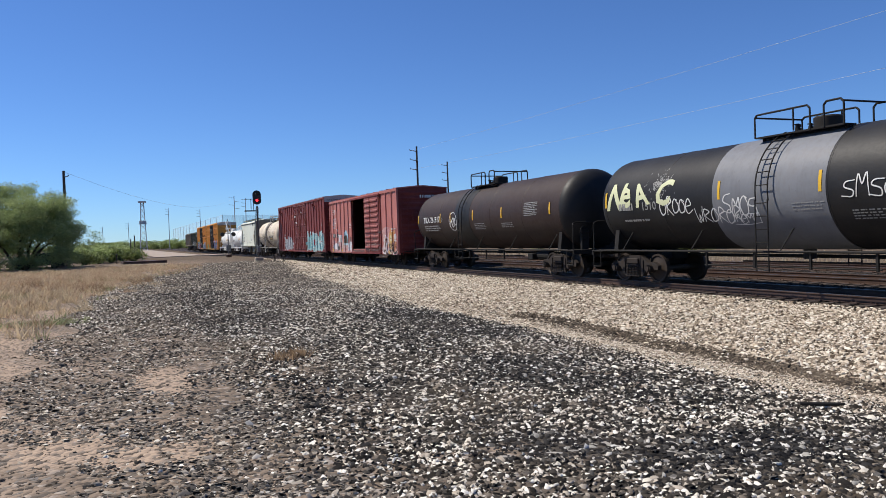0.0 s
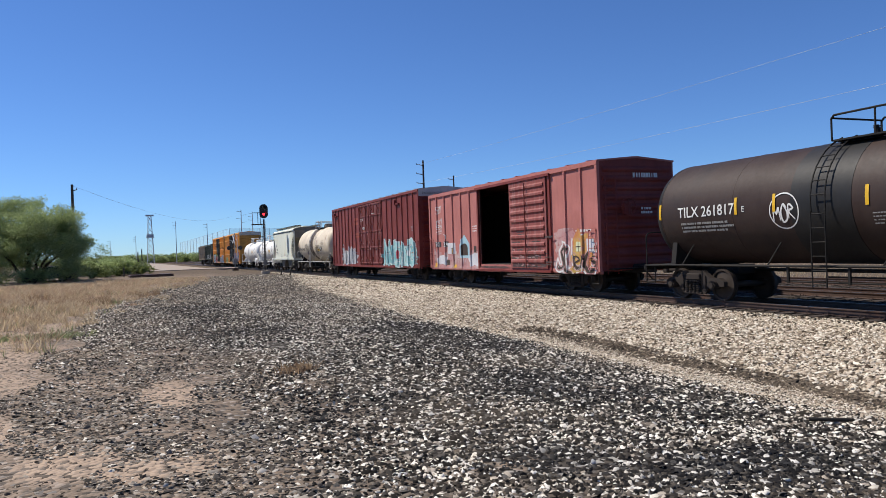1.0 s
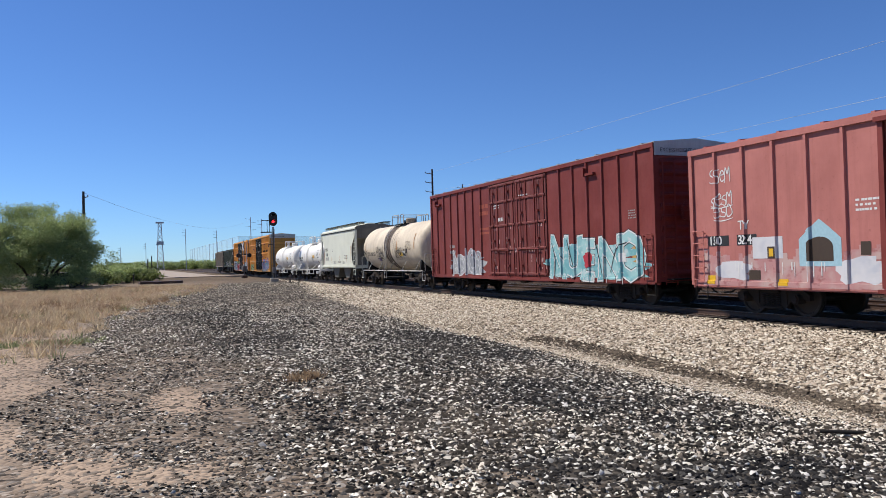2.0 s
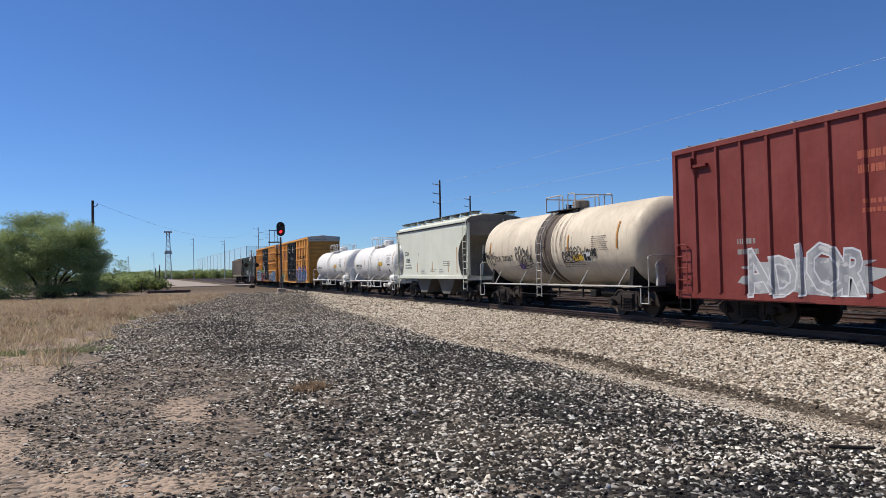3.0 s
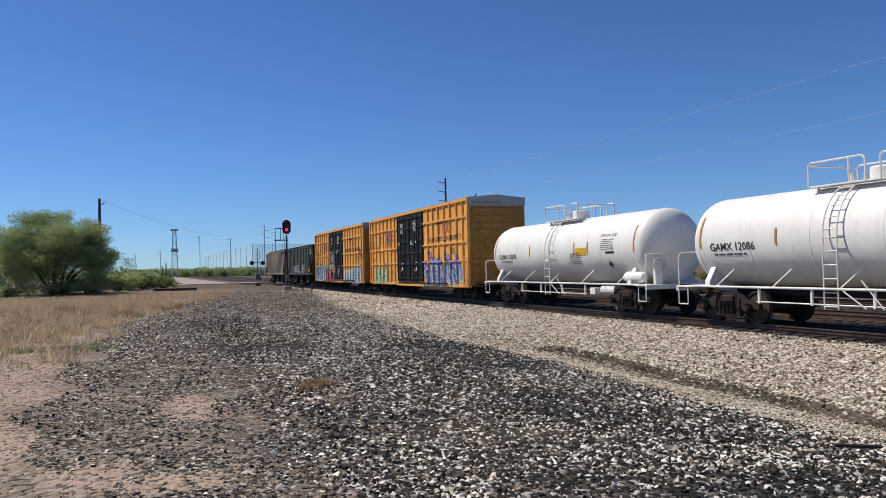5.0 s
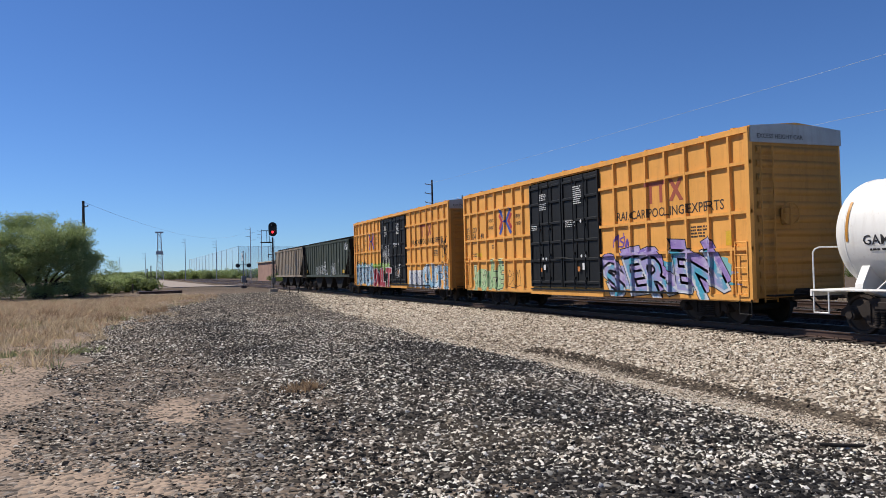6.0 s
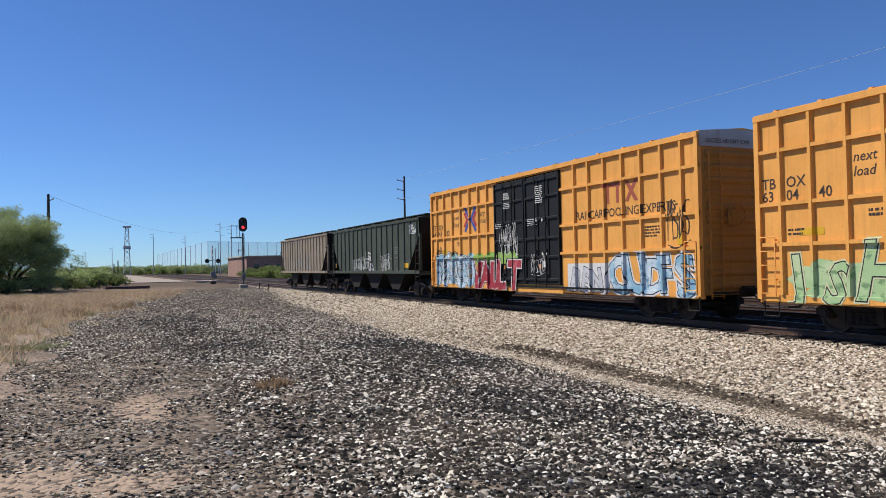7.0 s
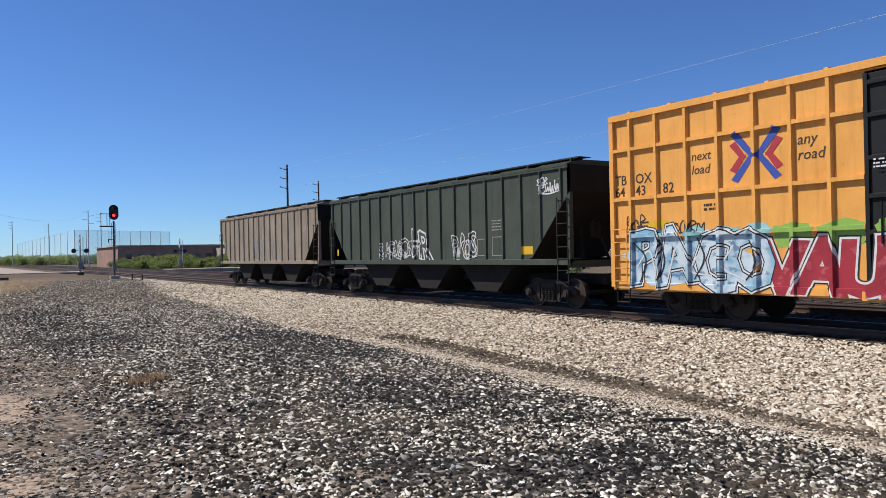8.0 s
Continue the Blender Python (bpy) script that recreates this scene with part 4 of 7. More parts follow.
    for s in (-1, 1):
        cs.box(-0.33, 0.33, min(s * (t - 2.6), s * (h - 0.02)), max(s * (t - 2.6), s * (h - 0.02)), 0.74, 1.02, 0.02)
        add_coupler(car, s * h, s)
    cs.rod((-0.3, -2.4, 0.72), (-0.3, 2.4, 0.72), 0.025, 6)
    cs.rod((0.35, -t + 2.6, 0.85), (0.35, t - 2.6, 0.85), 0.05, 8)
    part("draft_sill", cs, M_STEEL, car)
    g = Shape()
    y = -(t - 2.9)
    g.rod((-0.55, y, 0.78), (-0.55, y + 0.9, 0.78), 0.2, 14)
    g.box(-0.9, -0.5, y + 1.0, y + 1.4, 0.6, 0.86, 0.02)
    part("brake_cylinder", g, steel, car)
    b = Shape()
    ring = [(0.26 * math.cos(k * math.tau / 16), 0.26 * math.sin(k * math.tau / 16)) for k in range(17)]
    b.pipe([(-0.8 + a, -h + 0.22, zp + 0.62 + c) for a, c in ring], 0.016)
    b.rod((-0.8 - 0.26, -h + 0.22, zp + 0.62), (-0.8 + 0.26, -h + 0.22, zp + 0.62), 0.014)
    b.box(-0.95, -0.65, -h + 0.26, -h + 0.40, zp, zp + 0.75, 0.02)
    part("hand_brake", b, rail_mat, car)
    return car, h, t


def strip(car, r, zc, y, z0, z1, material, wide=0.09, name="reflector"):
    ink_part(name, Ink().bar(-y - wide / 2, -y + wide / 2, z0, z1).on_tank(r, zc, 0.008), material, car)


def ring_band(car, r, zc, y0, y1, material, name, label):
    part(name, Shape().lathe([(r, y0), (r + 0.008, y0), (r + 0.008, (y0 + y1) / 2), (r + 0.008, y1), (r, y1)], 64, (0, 0, zc)), material, car, label, smooth=True)


def hopper_car(label, u0, u1, outline, width, mats, ribs, pockets, z_side, walk_z, smooth_roof, inset=0.12, end_mat=None, board_mat=None):
    """A covered hopper: body from its side outline, roof, running boards, bottom pockets, open ends with ladders."""
    car, h = new_car("covered_hopper", label, u0, u1)
    body_mat, under_mat, steel = mats
    full = [(y, z) for y, z in outline] + [(-y, z) for y, z in reversed(outline)]
    body = part("body", Shape().prism(full, -width, width, axis="x"), body_mat, car)
    # Sheets laid over the body's ends carry the end shade as colour.
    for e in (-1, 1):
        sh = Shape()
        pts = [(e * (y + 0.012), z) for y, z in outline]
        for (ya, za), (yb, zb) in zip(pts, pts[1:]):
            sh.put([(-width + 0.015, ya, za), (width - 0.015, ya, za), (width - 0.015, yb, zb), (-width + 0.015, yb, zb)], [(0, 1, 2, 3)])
        part("end_slope_sheet", sh, end_mat, body, "end sheet with shade in its dark colour")
    zt = outline[0][1]
    rise = walk_z - zt
    if smooth_roof:
        arc = [(-width - 0.02, zt - 0.02), (-width - 0.01, zt + 0.08), (-width + 0.18, zt + rise * 0.55), (-0.7, zt + rise * 0.9), (0.7, zt + rise * 0.9), (width - 0.18, zt + rise * 0.55), (width + 0.01, zt + 0.08), (width + 0.02, zt - 0.02)]
    else:
        arc = [(-width - 0.05, zt - 0.05), (-width - 0.05, zt + 0.03), (-0.9, zt + rise * 0.8), (0.9, zt + rise * 0.8), (width + 0.05, zt + 0.03), (width + 0.05, zt - 0.05)]
    part("roof", Shape().prism(arc, -h + 0.05, h - 0.05), body_mat, car, smooth=smooth_roof)
    for e in (-1, 1):
        part("eave_rail", Shape().box(min(e * width, e * (width + 0.05)), max(e * width, e * (width + 0.05)), -h + 0.03, h - 0.03, zt - 0.10, zt - 0.04), M_STEEL if smooth_roof else body_mat, car)
    for e in (-1, 1):
        rb = Shape()
        x = e * 0.95
        walk_low = walk_z if smooth_roof else walk_z - 0.10
        rb.box(x - 0.25, x + 0.25, -h, h, walk_low + 0.12, walk_low + 0.14)
        rb.rod((x + e * 0.25, -h, walk_low + 0.10), (x + e * 0.25, h, walk_low + 0.10), 0.02, 6)
        for y in np.linspace(-h + 0.3, h - 0.3, 9):
            part("board_bracket", Shape().box(x + e * 0.25 - 0.025, x + e * 0.25 + 0.025, y - 0.022, y + 0.022, walk_z - 0.2, walk_low + 0.12).box(x - 0.2, x + 0.2, y - 0.015, y + 0.015, walk_low - 0.02, walk_low + 0.12), body_mat, car)
        part("running_board", rb, board_mat, car)
    hatch = Shape().box(-0.32, 0.32, -h + 1.0, h - 1.0, walk_z - 0.02, walk_z + 0.10, 0.02)
    part("hatch_cover", hatch, body_mat, car)
    rib_ys = []
    if ribs:
        n = ribs
        cut = outline[1][0]
        lo = outline[-1][0]
        for k in range(n):
            y = -h + 0.35 + k * (2 * h - 0.7) / (n - 1)
            # the rib ends where the side sheet is cut away
            z0 = z_side
            for (ya, za), (yb, zb) in zip(outline, outline[1:]):
                if abs(y) > min(ya, yb) and yb < ya and za > zb and abs(y) <= ya:
                    z0 = max(z0, za + (zb - za) * (ya - abs(y)) / (ya - yb))
            rib_ys.append(y)
            if zt - z0 > 0.4:
                part("side_rib", Shape().prism([(-width, -0.05), (-width - 0.06, -0.03), (-width - 0.06, 0.03), (-width, 0.05)], 0, 1).turned(y, z0, zt - 0.1), body_mat, car)
    part("side_sill", Shape().box(-width - 0.05, -width + 0.06, -h, h, z_side - 0.18, z_side, 0.01).box(width - 0.06, width + 0.05, -h, h, z_side - 0.18, z_side, 0.01), body_mat, car)
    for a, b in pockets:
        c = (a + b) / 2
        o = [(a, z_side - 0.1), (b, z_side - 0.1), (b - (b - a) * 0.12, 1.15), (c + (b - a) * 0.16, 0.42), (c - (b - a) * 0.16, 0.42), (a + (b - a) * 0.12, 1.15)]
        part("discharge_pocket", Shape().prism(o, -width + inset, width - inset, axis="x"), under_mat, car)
        part("outlet_gate", Shape().box(-0.9, 0.9, c - 0.42, c + 0.42, 0.30, 0.42, 0.02), M_STEEL, car)
    if smooth_roof:  # the top of each end is closed by an upright sheet
        for s in (-1, 1):
            gable = [(a, z) for a, z in arc if z > zt] + [(width - 0.02, 3.42), (-width + 0.02, 3.42)]
            part("end_panel", Shape().prism(gable, s * (h - 0.10), s * (h - 0.04)), end_mat, car, "stained upright end sheet with shade in its colour")
    # the open ends: slope sheet, posts, ladder, cross beams
    for s in (-1, 1):
        p = Shape()
        for x in (-width + 0.06, width - 0.06):
            p.box(x - 0.06, x + 0.06, min(s * h, s * (h - 0.1)), max(s * h, s * (h - 0.1)), z_side - 0.1, zt)
        p.box(-width, width, min(s * h, s * (h - 0.12)), max(s * h, s * (h - 0.12)), z_side - 0.25, z_side)
        p.box(-width, width, min(s * h, s * (h - 0.5)), max(s * h, s * (h - 0.5)), z_side - 0.04, z_side)
        part("end_frame", p, body_mat, car)
        part("ladder", ladder(-width, s * (h - 0.28), z_side - 0.75, zt + 0.1 if smooth_roof else 3.3, 0.46, 0.06), steel, car)
        part("ladder", end_ladder(0.6, s * h, s, z_side - 0.2, zt + 0.1), steel, car)
        g = Shape().rod((-0.6, s * (h - 0.5), 1.2), (-0.2, s * (h - 1.1), 3.0), 0.05)
        g.rod((0.6, s * (h - 0.5), 1.2), (0.2, s * (h - 1.1), 3.0), 0.05)
        part("end_strut", g, steel, car)
    add_brake(car, -h + 0.1, -1, z_side + 0.9)
    add_bogie(car, -(h - 1.55))
    add_bogie(car, h - 1.55)
    cs = Shape()
    cs.box(-0.33, 0.33, -h + 0.02, h - 0.02, 0.74, 1.02, 0.02)
    part("draft_sill", cs, M_STEEL, car)
    for s in (-1, 1):
        add_coupler(car, s * h, s)
    return car, h, rib_steps(sorted(-q for q in rib_ys), 0.06, 0.05, 0.03, h - 0.05)


def turned(self, y, z0, z1):
    """A profile drawn out along y set upright at y, from z0 to z1."""
    out = Shape()
    out.put([(a, y + c, z0 + b * (z1 - z0)) for a, b, c in self.v], self.f)
    return out


Shape.turned = turned

def layers(car, body, x, y, size, wide, step, seed, coats, wall, steps, wild):
    """One sprayed word in several coats, the widest first, over ribs and doors."""
    for n, (fat, material) in enumerate(coats):
        ink_part("graffiti", Ink().tag(body, x, y, size, fat, random.Random(seed), wide, step, wild).on_ribs(wall, steps, 0.005 + 0.003 * n), material, car, "sprayed graffiti letters" if n == len(coats) - 1 else "")


# -- the train, from its front --
rnd = random.Random(11)

# black tank car with a grey band
k0, h, t = tank_car("black tank car with a grey middle band and spray-painted letters", 5.9, 22.2, 1.5, 2.55, (M_BLACKPAINT, M_STEEL, M_STEEL), ladder_at=0.4, deck_at=-0.05, deck=1.35)
ring_band(k0, 1.5, 2.55, -1.4, 2.25, M_GREYBAND, "middle_band", "grey painted band round the tank")
R0, Z0 = 1.509, 2.55
for y in (7.2, 2.0, -1.25, -6.6):
    strip(k0, R0, Z0, y, 2.45, 2.95, M_STRIPE)
ink_part("graffiti", Ink().tag("NeAC", -7.2, 2.38, 1.2, 0.03, rnd, 0.9, 0.76, 1.5).on_tank(R0, Z0), M_INKGLOW, k0, "pale yellow sprayed letters")
mist = Ink()
for k in range(150):
    a, q = rnd.uniform(0, math.tau), abs(rnd.gauss(0, 0.22))
    mist.bar(-4.55 + 1.5 * q * math.cos(a), -4.53 + 1.5 * q * math.cos(a) + rnd.uniform(0, 0.02), 3.05 + q * math.sin(a), 3.07 + q * math.sin(a) + rnd.uniform(0, 0.05))
ink_part("graffiti", mist.on_tank(R0, Z0, 0.004), M_INKFAINT, k0, "pale sprayed mist")
ink_part("graffiti", Ink().scribble(-4.5, 2.1, 1.4, 0.5, 0.04, rnd, 5).scribble(-3.0, 1.8, 1.7, 0.45, 0.035, rnd, 6).scribble(-1.9, 2.0, 1.2, 0.55, 0.04, rnd, 4).scribble(-1.6, 1.75, 0.9, 0.3, 0.03, rnd, 4).scribble(1.8, 2.25, 1.7, 0.5, 0.035, rnd, 5).on_tank(R0, Z0), M_INKW, k0, "white sprayed scribbles")
ink_part("lettering", Ink().text("1510", -5.35, 2.3, 0.36, 0.004).lines(-6.5, 2.32, 0.8, 1, 0.22, 0.22, rnd).lines(-6.3, 1.95, 1.4, 1, 0.07, 0.22, rnd).lines(0.4, 2.2, 1.0, 3, 0.03, 0.08, rnd).lines(2.0, 1.95, 0.9, 4, 0.03, 0.07, rnd).on_tank(R0, Z0), M_INKFAINT, k0)

# brown tank car
k1, h, t = tank_car("rust-brown and black tank car with white stencilled lettering", 23.35, 39.7, 1.5, 2.55, (M_BROWNPAINT, M_STEEL, M_STEEL), ladder_at=1.5, deck_at=0.45, deck=1.25, head_mat=M_BLACKPAINT)
ring_band(k1, 1.5, 2.55, 0.7, 2.4, M_BLACKPAINT, "middle_band", "black band round the tank")
for y in (7.3, 4.2, 2.9, 0.3, -2.6, -6.6):
    strip(k1, R0, Z0, y, 2.4, 2.85, M_STRIPE)
ink_part("lettering", Ink().text("TILX 261817", -6.5, 2.42, 0.42, 0.004).text("E", -4.0, 2.46, 0.22).on_tank(R0, Z0), M_INKW, k1, "white stencilled letters")
ink_part("lettering", Ink().lines(-6.4, 2.2, 2.2, 3, 0.06, 0.11, rnd).lines(-0.2, 2.2, 1.2, 4, 0.03, 0.08, rnd).lines(2.5, 2.15, 1.2, 3, 0.03, 0.08, rnd).lines(4.6, 2.9, 1.1, 8, 0.035, 0.07, rnd).on_tank(R0, Z0), M_INKFAINT, k1)
ring = [(-1.0 + 0.46 * math.cos(a), 2.35 + 0.46 * math.sin(a)) for a in np.linspace(0, math.tau, 25)]
badge = Ink()
for (ax, ay), (bx, by) in zip(ring, ring[1:]):
    badge.put([(ax, ay), (bx, by), (-1.0 + (bx + 1.0) * 0.93, 2.35 + (by - 2.35) * 0.93), (-1.0 + (ax + 1.0) * 0.93, 2.35 + (ay - 2.35) * 0.93)], [(0, 1, 2, 3)])
badge.v = [(a - 1.6, b + 0.05, c) for a, b, c in badge.v]
badge.scribble(-2.95, 2.15, 0.65, 0.45, 0.05, rnd, 3)
ink_part("graffiti", badge.on_tank(R0, Z0), M_INKW, k1, "round white sprayed tag")

# faded red boxcar with its door open
b1, h, w, steps = boxcar("sun-faded red boxcar with an open sliding door and graffiti", 41.95, 57.8, 0.80, 4.58, M_PINKRED, M_DEEPRED, M_PINKRED, (-1.46, 1.73), pitch=1.05, opened=True, door_depth=0.0)
door = part("door", Shape().box(-w - 0.10, -w - 0.05, -4.5, -1.46, 0.86, 4.40, 0.01), M_SCUFFED, b1, "corrugated sliding door pushed open")
for k in range(10):
    z = 1.15 + k * 0.33
    part("door_rib", Shape().prism([(-w - 0.10, z - 0.10), (-w - 0.15, z - 0.04), (-w - 0.15, z + 0.04), (-w - 0.10, z + 0.10)], -4.35, -1.6), M_SCUFFED, door)
part("door_track", Shape().box(-w - 0.16, -w, -4.8, 1.9, 0.72, 0.80).box(-w - 0.14, -w, -4.8, 1.9, 4.40, 4.50), M_DEEPRED, b1)
part("door_rod", Shape().rod((-w - 0.19, -2.95, 0.9), (-w - 0.19, -2.95, 4.3), 0.025), M_DEEPRED, door)
part("door_frame", Shape().box(-w - 0.07, -w + 0.02, 1.73, 1.86, 0.82, 4.44), M_DEEPRED, b1)
part("door_stop", Shape().box(-w - 0.07, -w + 0.02, -4.75, -4.6, 0.82, 4.44), M_DEEPRED, b1)
WX = -w
band = Ink()
x = -7.45
while x < -1.75:
    q = rnd.uniform(0.06, 0.22)
    band.bar(x, min(x + q, -1.75), 0.78, 1.45 + 0.35 * rnd.random())
    x += q
ink_part("graffiti", band.on_ribs(WX, steps, 0.003), S_PINK, b1, "pink sprayed band along the bottom")
ink_part("graffiti", Ink().cloud(-6.9, 0.95, 1.2, 0.5, rnd, 5).cloud(-3.0, 0.9, 1.2, 0.6, rnd, 5).bar(-5.6, -4.6, 1.5, 2.05).on_ribs(WX, steps, 0.006), S_WHITE, b1, "white sprayed shapes")
ink_part("graffiti", Ink().poly([(-4.1, 1.3), (-2.9, 1.3), (-2.9, 1.95), (-3.2, 2.2), (-3.5, 2.42), (-3.8, 2.2), (-4.1, 1.95)]).on_ribs(WX, steps, 0.007), M_INKICE, b1, "pale blue painted house")
dome = [(-3.88 + 0.38 * (1 + math.cos(a)), 1.75 + 0.25 * math.sin(a)) for a in np.linspace(0, math.pi, 9)]
ink_part("graffiti", Ink().poly(dome + [(-3.88, 1.42), (-3.12, 1.42)]).bar(-5.1, -4.8, 1.5, 1.8).bar(-2.4, -2.15, 1.55, 1.85).bar(-5.75, -5.35, 0.95, 1.2).on_ribs(WX, steps, 0.010), M_INKBROWN, b1, "dark painted windows")
ink_part("graffiti", Ink().bar(-7.3, -7.0, 0.82, 1.05).bar(-4.75, -4.45, 0.82, 0.98).bar(-5.05, -4.85, 1.55, 1.75).on_ribs(WX, steps, 0.013), M_STRIPE, b1, "yellow sprayed marks")
ink_part("graffiti", Ink().scribble(-7.15, 3.6, 0.8, 0.4, 0.035, rnd, 4).scribble(-7.1, 2.95, 0.8, 0.35, 0.035, rnd, 4).scribble(-7.0, 2.6, 0.7, 0.35, 0.035, rnd, 3).drips(-7.3, 1.4, 5.3, 14, 0.5, rnd).on_ribs(WX, steps, 0.009), M_INKW, b1, "white sprayed scribbles")
ink_part("number_panel", Ink().bar(-7.25, -6.45, 1.86, 2.14).bar(-6.15, -5.45, 1.86, 2.14).on_ribs(WX, steps, 0.006), M_INKB, b1, "black number panel")
ink_part("lettering", Ink().text("150", -7.22, 1.89, 0.34, 0.006).text("324", -6.12, 1.89, 0.34, 0.006).text("TY", -6.1, 2.28, 0.34, 0.004).on_ribs(WX, steps, 0.010), M_INKW, b1, "white stencilled numbers")
ink_part("graffiti", Ink().cloud(4.95, 0.75, 2.85, 1.15, rnd, 6).cloud(5.0, 1.6, 1.4, 0.8, rnd, 5).on_ribs(WX, steps), S_PINK, b1, "pink sprayed patch")
ink_part("graffiti", Ink().cloud(6.0, 0.78, 1.5, 0.8, rnd, 5).cloud(6.6, 1.4, 0.8, 0.7, rnd, 5).on_ribs(WX, steps, 0.007), S_ORANGE, b1, "orange sprayed house")
layers(b1, "SLUG", 4.95, 0.82, 1.25, 0.9, 0.48, 17, ((0.12, M_INKW), (0.05, S_PINK), (-0.005, M_INKBROWN)), WX, steps, 1.6)
ink_part("graffiti", Ink().poly([(6.2, 1.35), (6.95, 1.35), (6.95, 1.95), (6.58, 2.35), (6.2, 1.95)]).on_ribs(WX, steps, 0.018), S_ORANGE, b1, "orange painted house shape")
ink_part("graffiti", Ink().bar(6.42, 6.72, 1.5, 1.85).on_ribs(WX, steps, 0.021), M_INKGLOW, b1, "pale painted window")
ink_part("graffiti", Ink().bar(6.55, 6.58, 1.5, 1.85).bar(6.42, 6.72, 1.66, 1.69).scribble(6.1, 0.9, 1.6, 0.5, 0.05, rnd, 3).on_ribs(WX, steps, 0.024), M_INKBROWN, b1, "dark painted lines")
ink_part("graffiti", Ink().bar(7.1, 7.55, 1.5, 1.95).drips(5.0, 1.0, 2.7, 12, 0.3, rnd).on_ribs(WX, steps, 0.018), S_WHITE, b1, "white sprayed shapes")
soot = Ink()
for k in range(60):
    q, z = 1.55 + 2.8 * rnd.random(), 0.92 + 1.5 * rnd.random() ** 2
    soot.bar(q, q + rnd.uniform(0.05, 0.7), z, z + rnd.uniform(0.02, 0.08))
for k in range(30):
    q = 1.6 + 2.6 * rnd.random()
    soot.bar(q, q + rnd.uniform(0.015, 0.05), 0.9, 1.0 + 1.2 * rnd.random())
ink_part("scuffs", soot.on_side(-w - 0.102), S_SOOT, b1, "dark scuffed streaks on the door")
pale = Ink()
for k in range(44):
    q, z = 1.55 + 2.7 * rnd.random(), 0.95 + 0.9 * rnd.random()
    pale.bar(q, q + rnd.uniform(0.04, 0.3), z, z + rnd.uniform(0.015, 0.06))
ink_part("scuffs", pale.on_side(-w - 0.105), S_PINK, b1, "pale scuffed paint on the door")
ink_part("scuffs", Ink().bar(1.5, 4.5, 0.84, 0.93).cloud(-1.6, 0.84, 3.0, 0.10, rnd, 7).on_side(-w - 0.064), S_SOOT, b1, "soot along the door sill")
ink_part("lettering", Ink().lines(-2.5, 2.75, 0.6, 3, 0.05, 0.11, rnd).lines(6.4, 2.2, 1.0, 3, 0.08, 0.16, rnd).on_ribs(WX, steps), M_INKW, b1)
ink_part("lettering", Ink().lines(-0.2, 4.02, 1.2, 1, 0.16, 0.3, rnd).lines(0.1, 2.9, 0.6, 2, 0.08, 0.14, rnd).on_end(-h - 0.06), M_INKW, b1)

# red boxcar
b2, h, w, steps = boxcar("dark red boxcar with ribbed sides and pale blue graffiti", 59.4, 78.9, 0.82, 5.12, M_DEEPRED, M_DEEPRED, M_ROOF, (-3.0, 2.3), pitch=0.98, end_top=M_ROOF, door_depth=0.10)
for a, b in ((-3.0, -0.37), (-0.33, 2.3)):
    door = part("door", Shape().box(-w - 0.05, -w, a, b, 0.9, 4.96, 0.01), M_SCUFFDEEP, b2, "scuffed red plug door with locking rods")
    for z in (1.0, 2.05, 3.1, 4.15, 4.88):
        part("door_rib", Shape().prism([(-w - 0.05, z - 0.06), (-w - 0.09, z - 0.03), (-w - 0.09, z + 0.03), (-w - 0.05, z + 0.06)], a + 0.06, b - 0.06), M_SCUFFDEEP, door)
    for q in (0.07, 0.36, 0.64, 0.93):
        part("door_post", Shape().box(-w - 0.085, -w - 0.05, a + (b - a) * q - 0.035, a + (b - a) * q + 0.035, 0.92, 4.94), M_DEEPRED, door)
    for q in (0.24, 0.78):
        rods = Shape().rod((-w - 0.12, a + (b - a) * q, 0.85), (-w - 0.12, a + (b - a) * q, 4.9), 0.024)
        for z in (1.3, 2.4, 3.5, 4.5):
            rods.box(-w - 0.14, -w - 0.05, a + (b - a) * q - 0.07, a + (b - a) * q + 0.07, z, z + 0.09)
        part("locking_rod", rods, M_DEEPRED, door)
    part("door_handle", Shape().rod((-w - 0.14, a + 0.5, 2.0), (-w - 0.14, b - 0.5, 2.05), 0.02), M_DEEPRED, door)
part("door_track", Shape().box(-w - 0.10, -w, -5.4, 4.6, 0.74, 0.82), M_DEEPRED, b2)
for y in (8.6, -6.1):
    part("roof_bracket", Shape().box(-w - 0.12, -w, y - 0.35, y + 0.3, 4.52, 4.60).box(-w - 0.16, -w - 0.02, y + 0.2, y + 0.3, 4.5, 4.8), M_DEEPRED, b2)
WX = -w
ink_part("graffiti", Ink().cloud(3.0, 0.86, 5.9, 0.75, rnd, 9).cloud(3.2, 1.3, 5.5, 0.8, rnd, 8).on_ribs(WX, steps, 0.002), S_TEAL, b2, "pale teal sprayed ground")
layers(b2, "NUENO", 3.0, 0.90, 2.05, 0.92, 0.60, 15, ((0.13, M_INKB), (0.105, M_INKW), (0.06, S_TEAL)), WX, steps, 0.5)
ink_part("graffiti", Ink().cloud(5.55, 1.25, 0.5, 0.55, rnd, 5).on_ribs(WX, steps, 0.016), M_INKRED, b2, "red sprayed patch")
ink_part("graffiti", Ink().bar(8.45, 8.95, 0.95, 2.2).on_ribs(WX, steps, 0.001), S_ORANGE, b2, "orange sprayed edge")
ink_part("graffiti", Ink().bar(7.75, 8.1, 1.45, 1.75).drips(3.0, 1.0, 5.7, 26, 0.3, rnd, 0.025).on_ribs(WX, steps, 0.018), M_INKW, b2, "white drips")
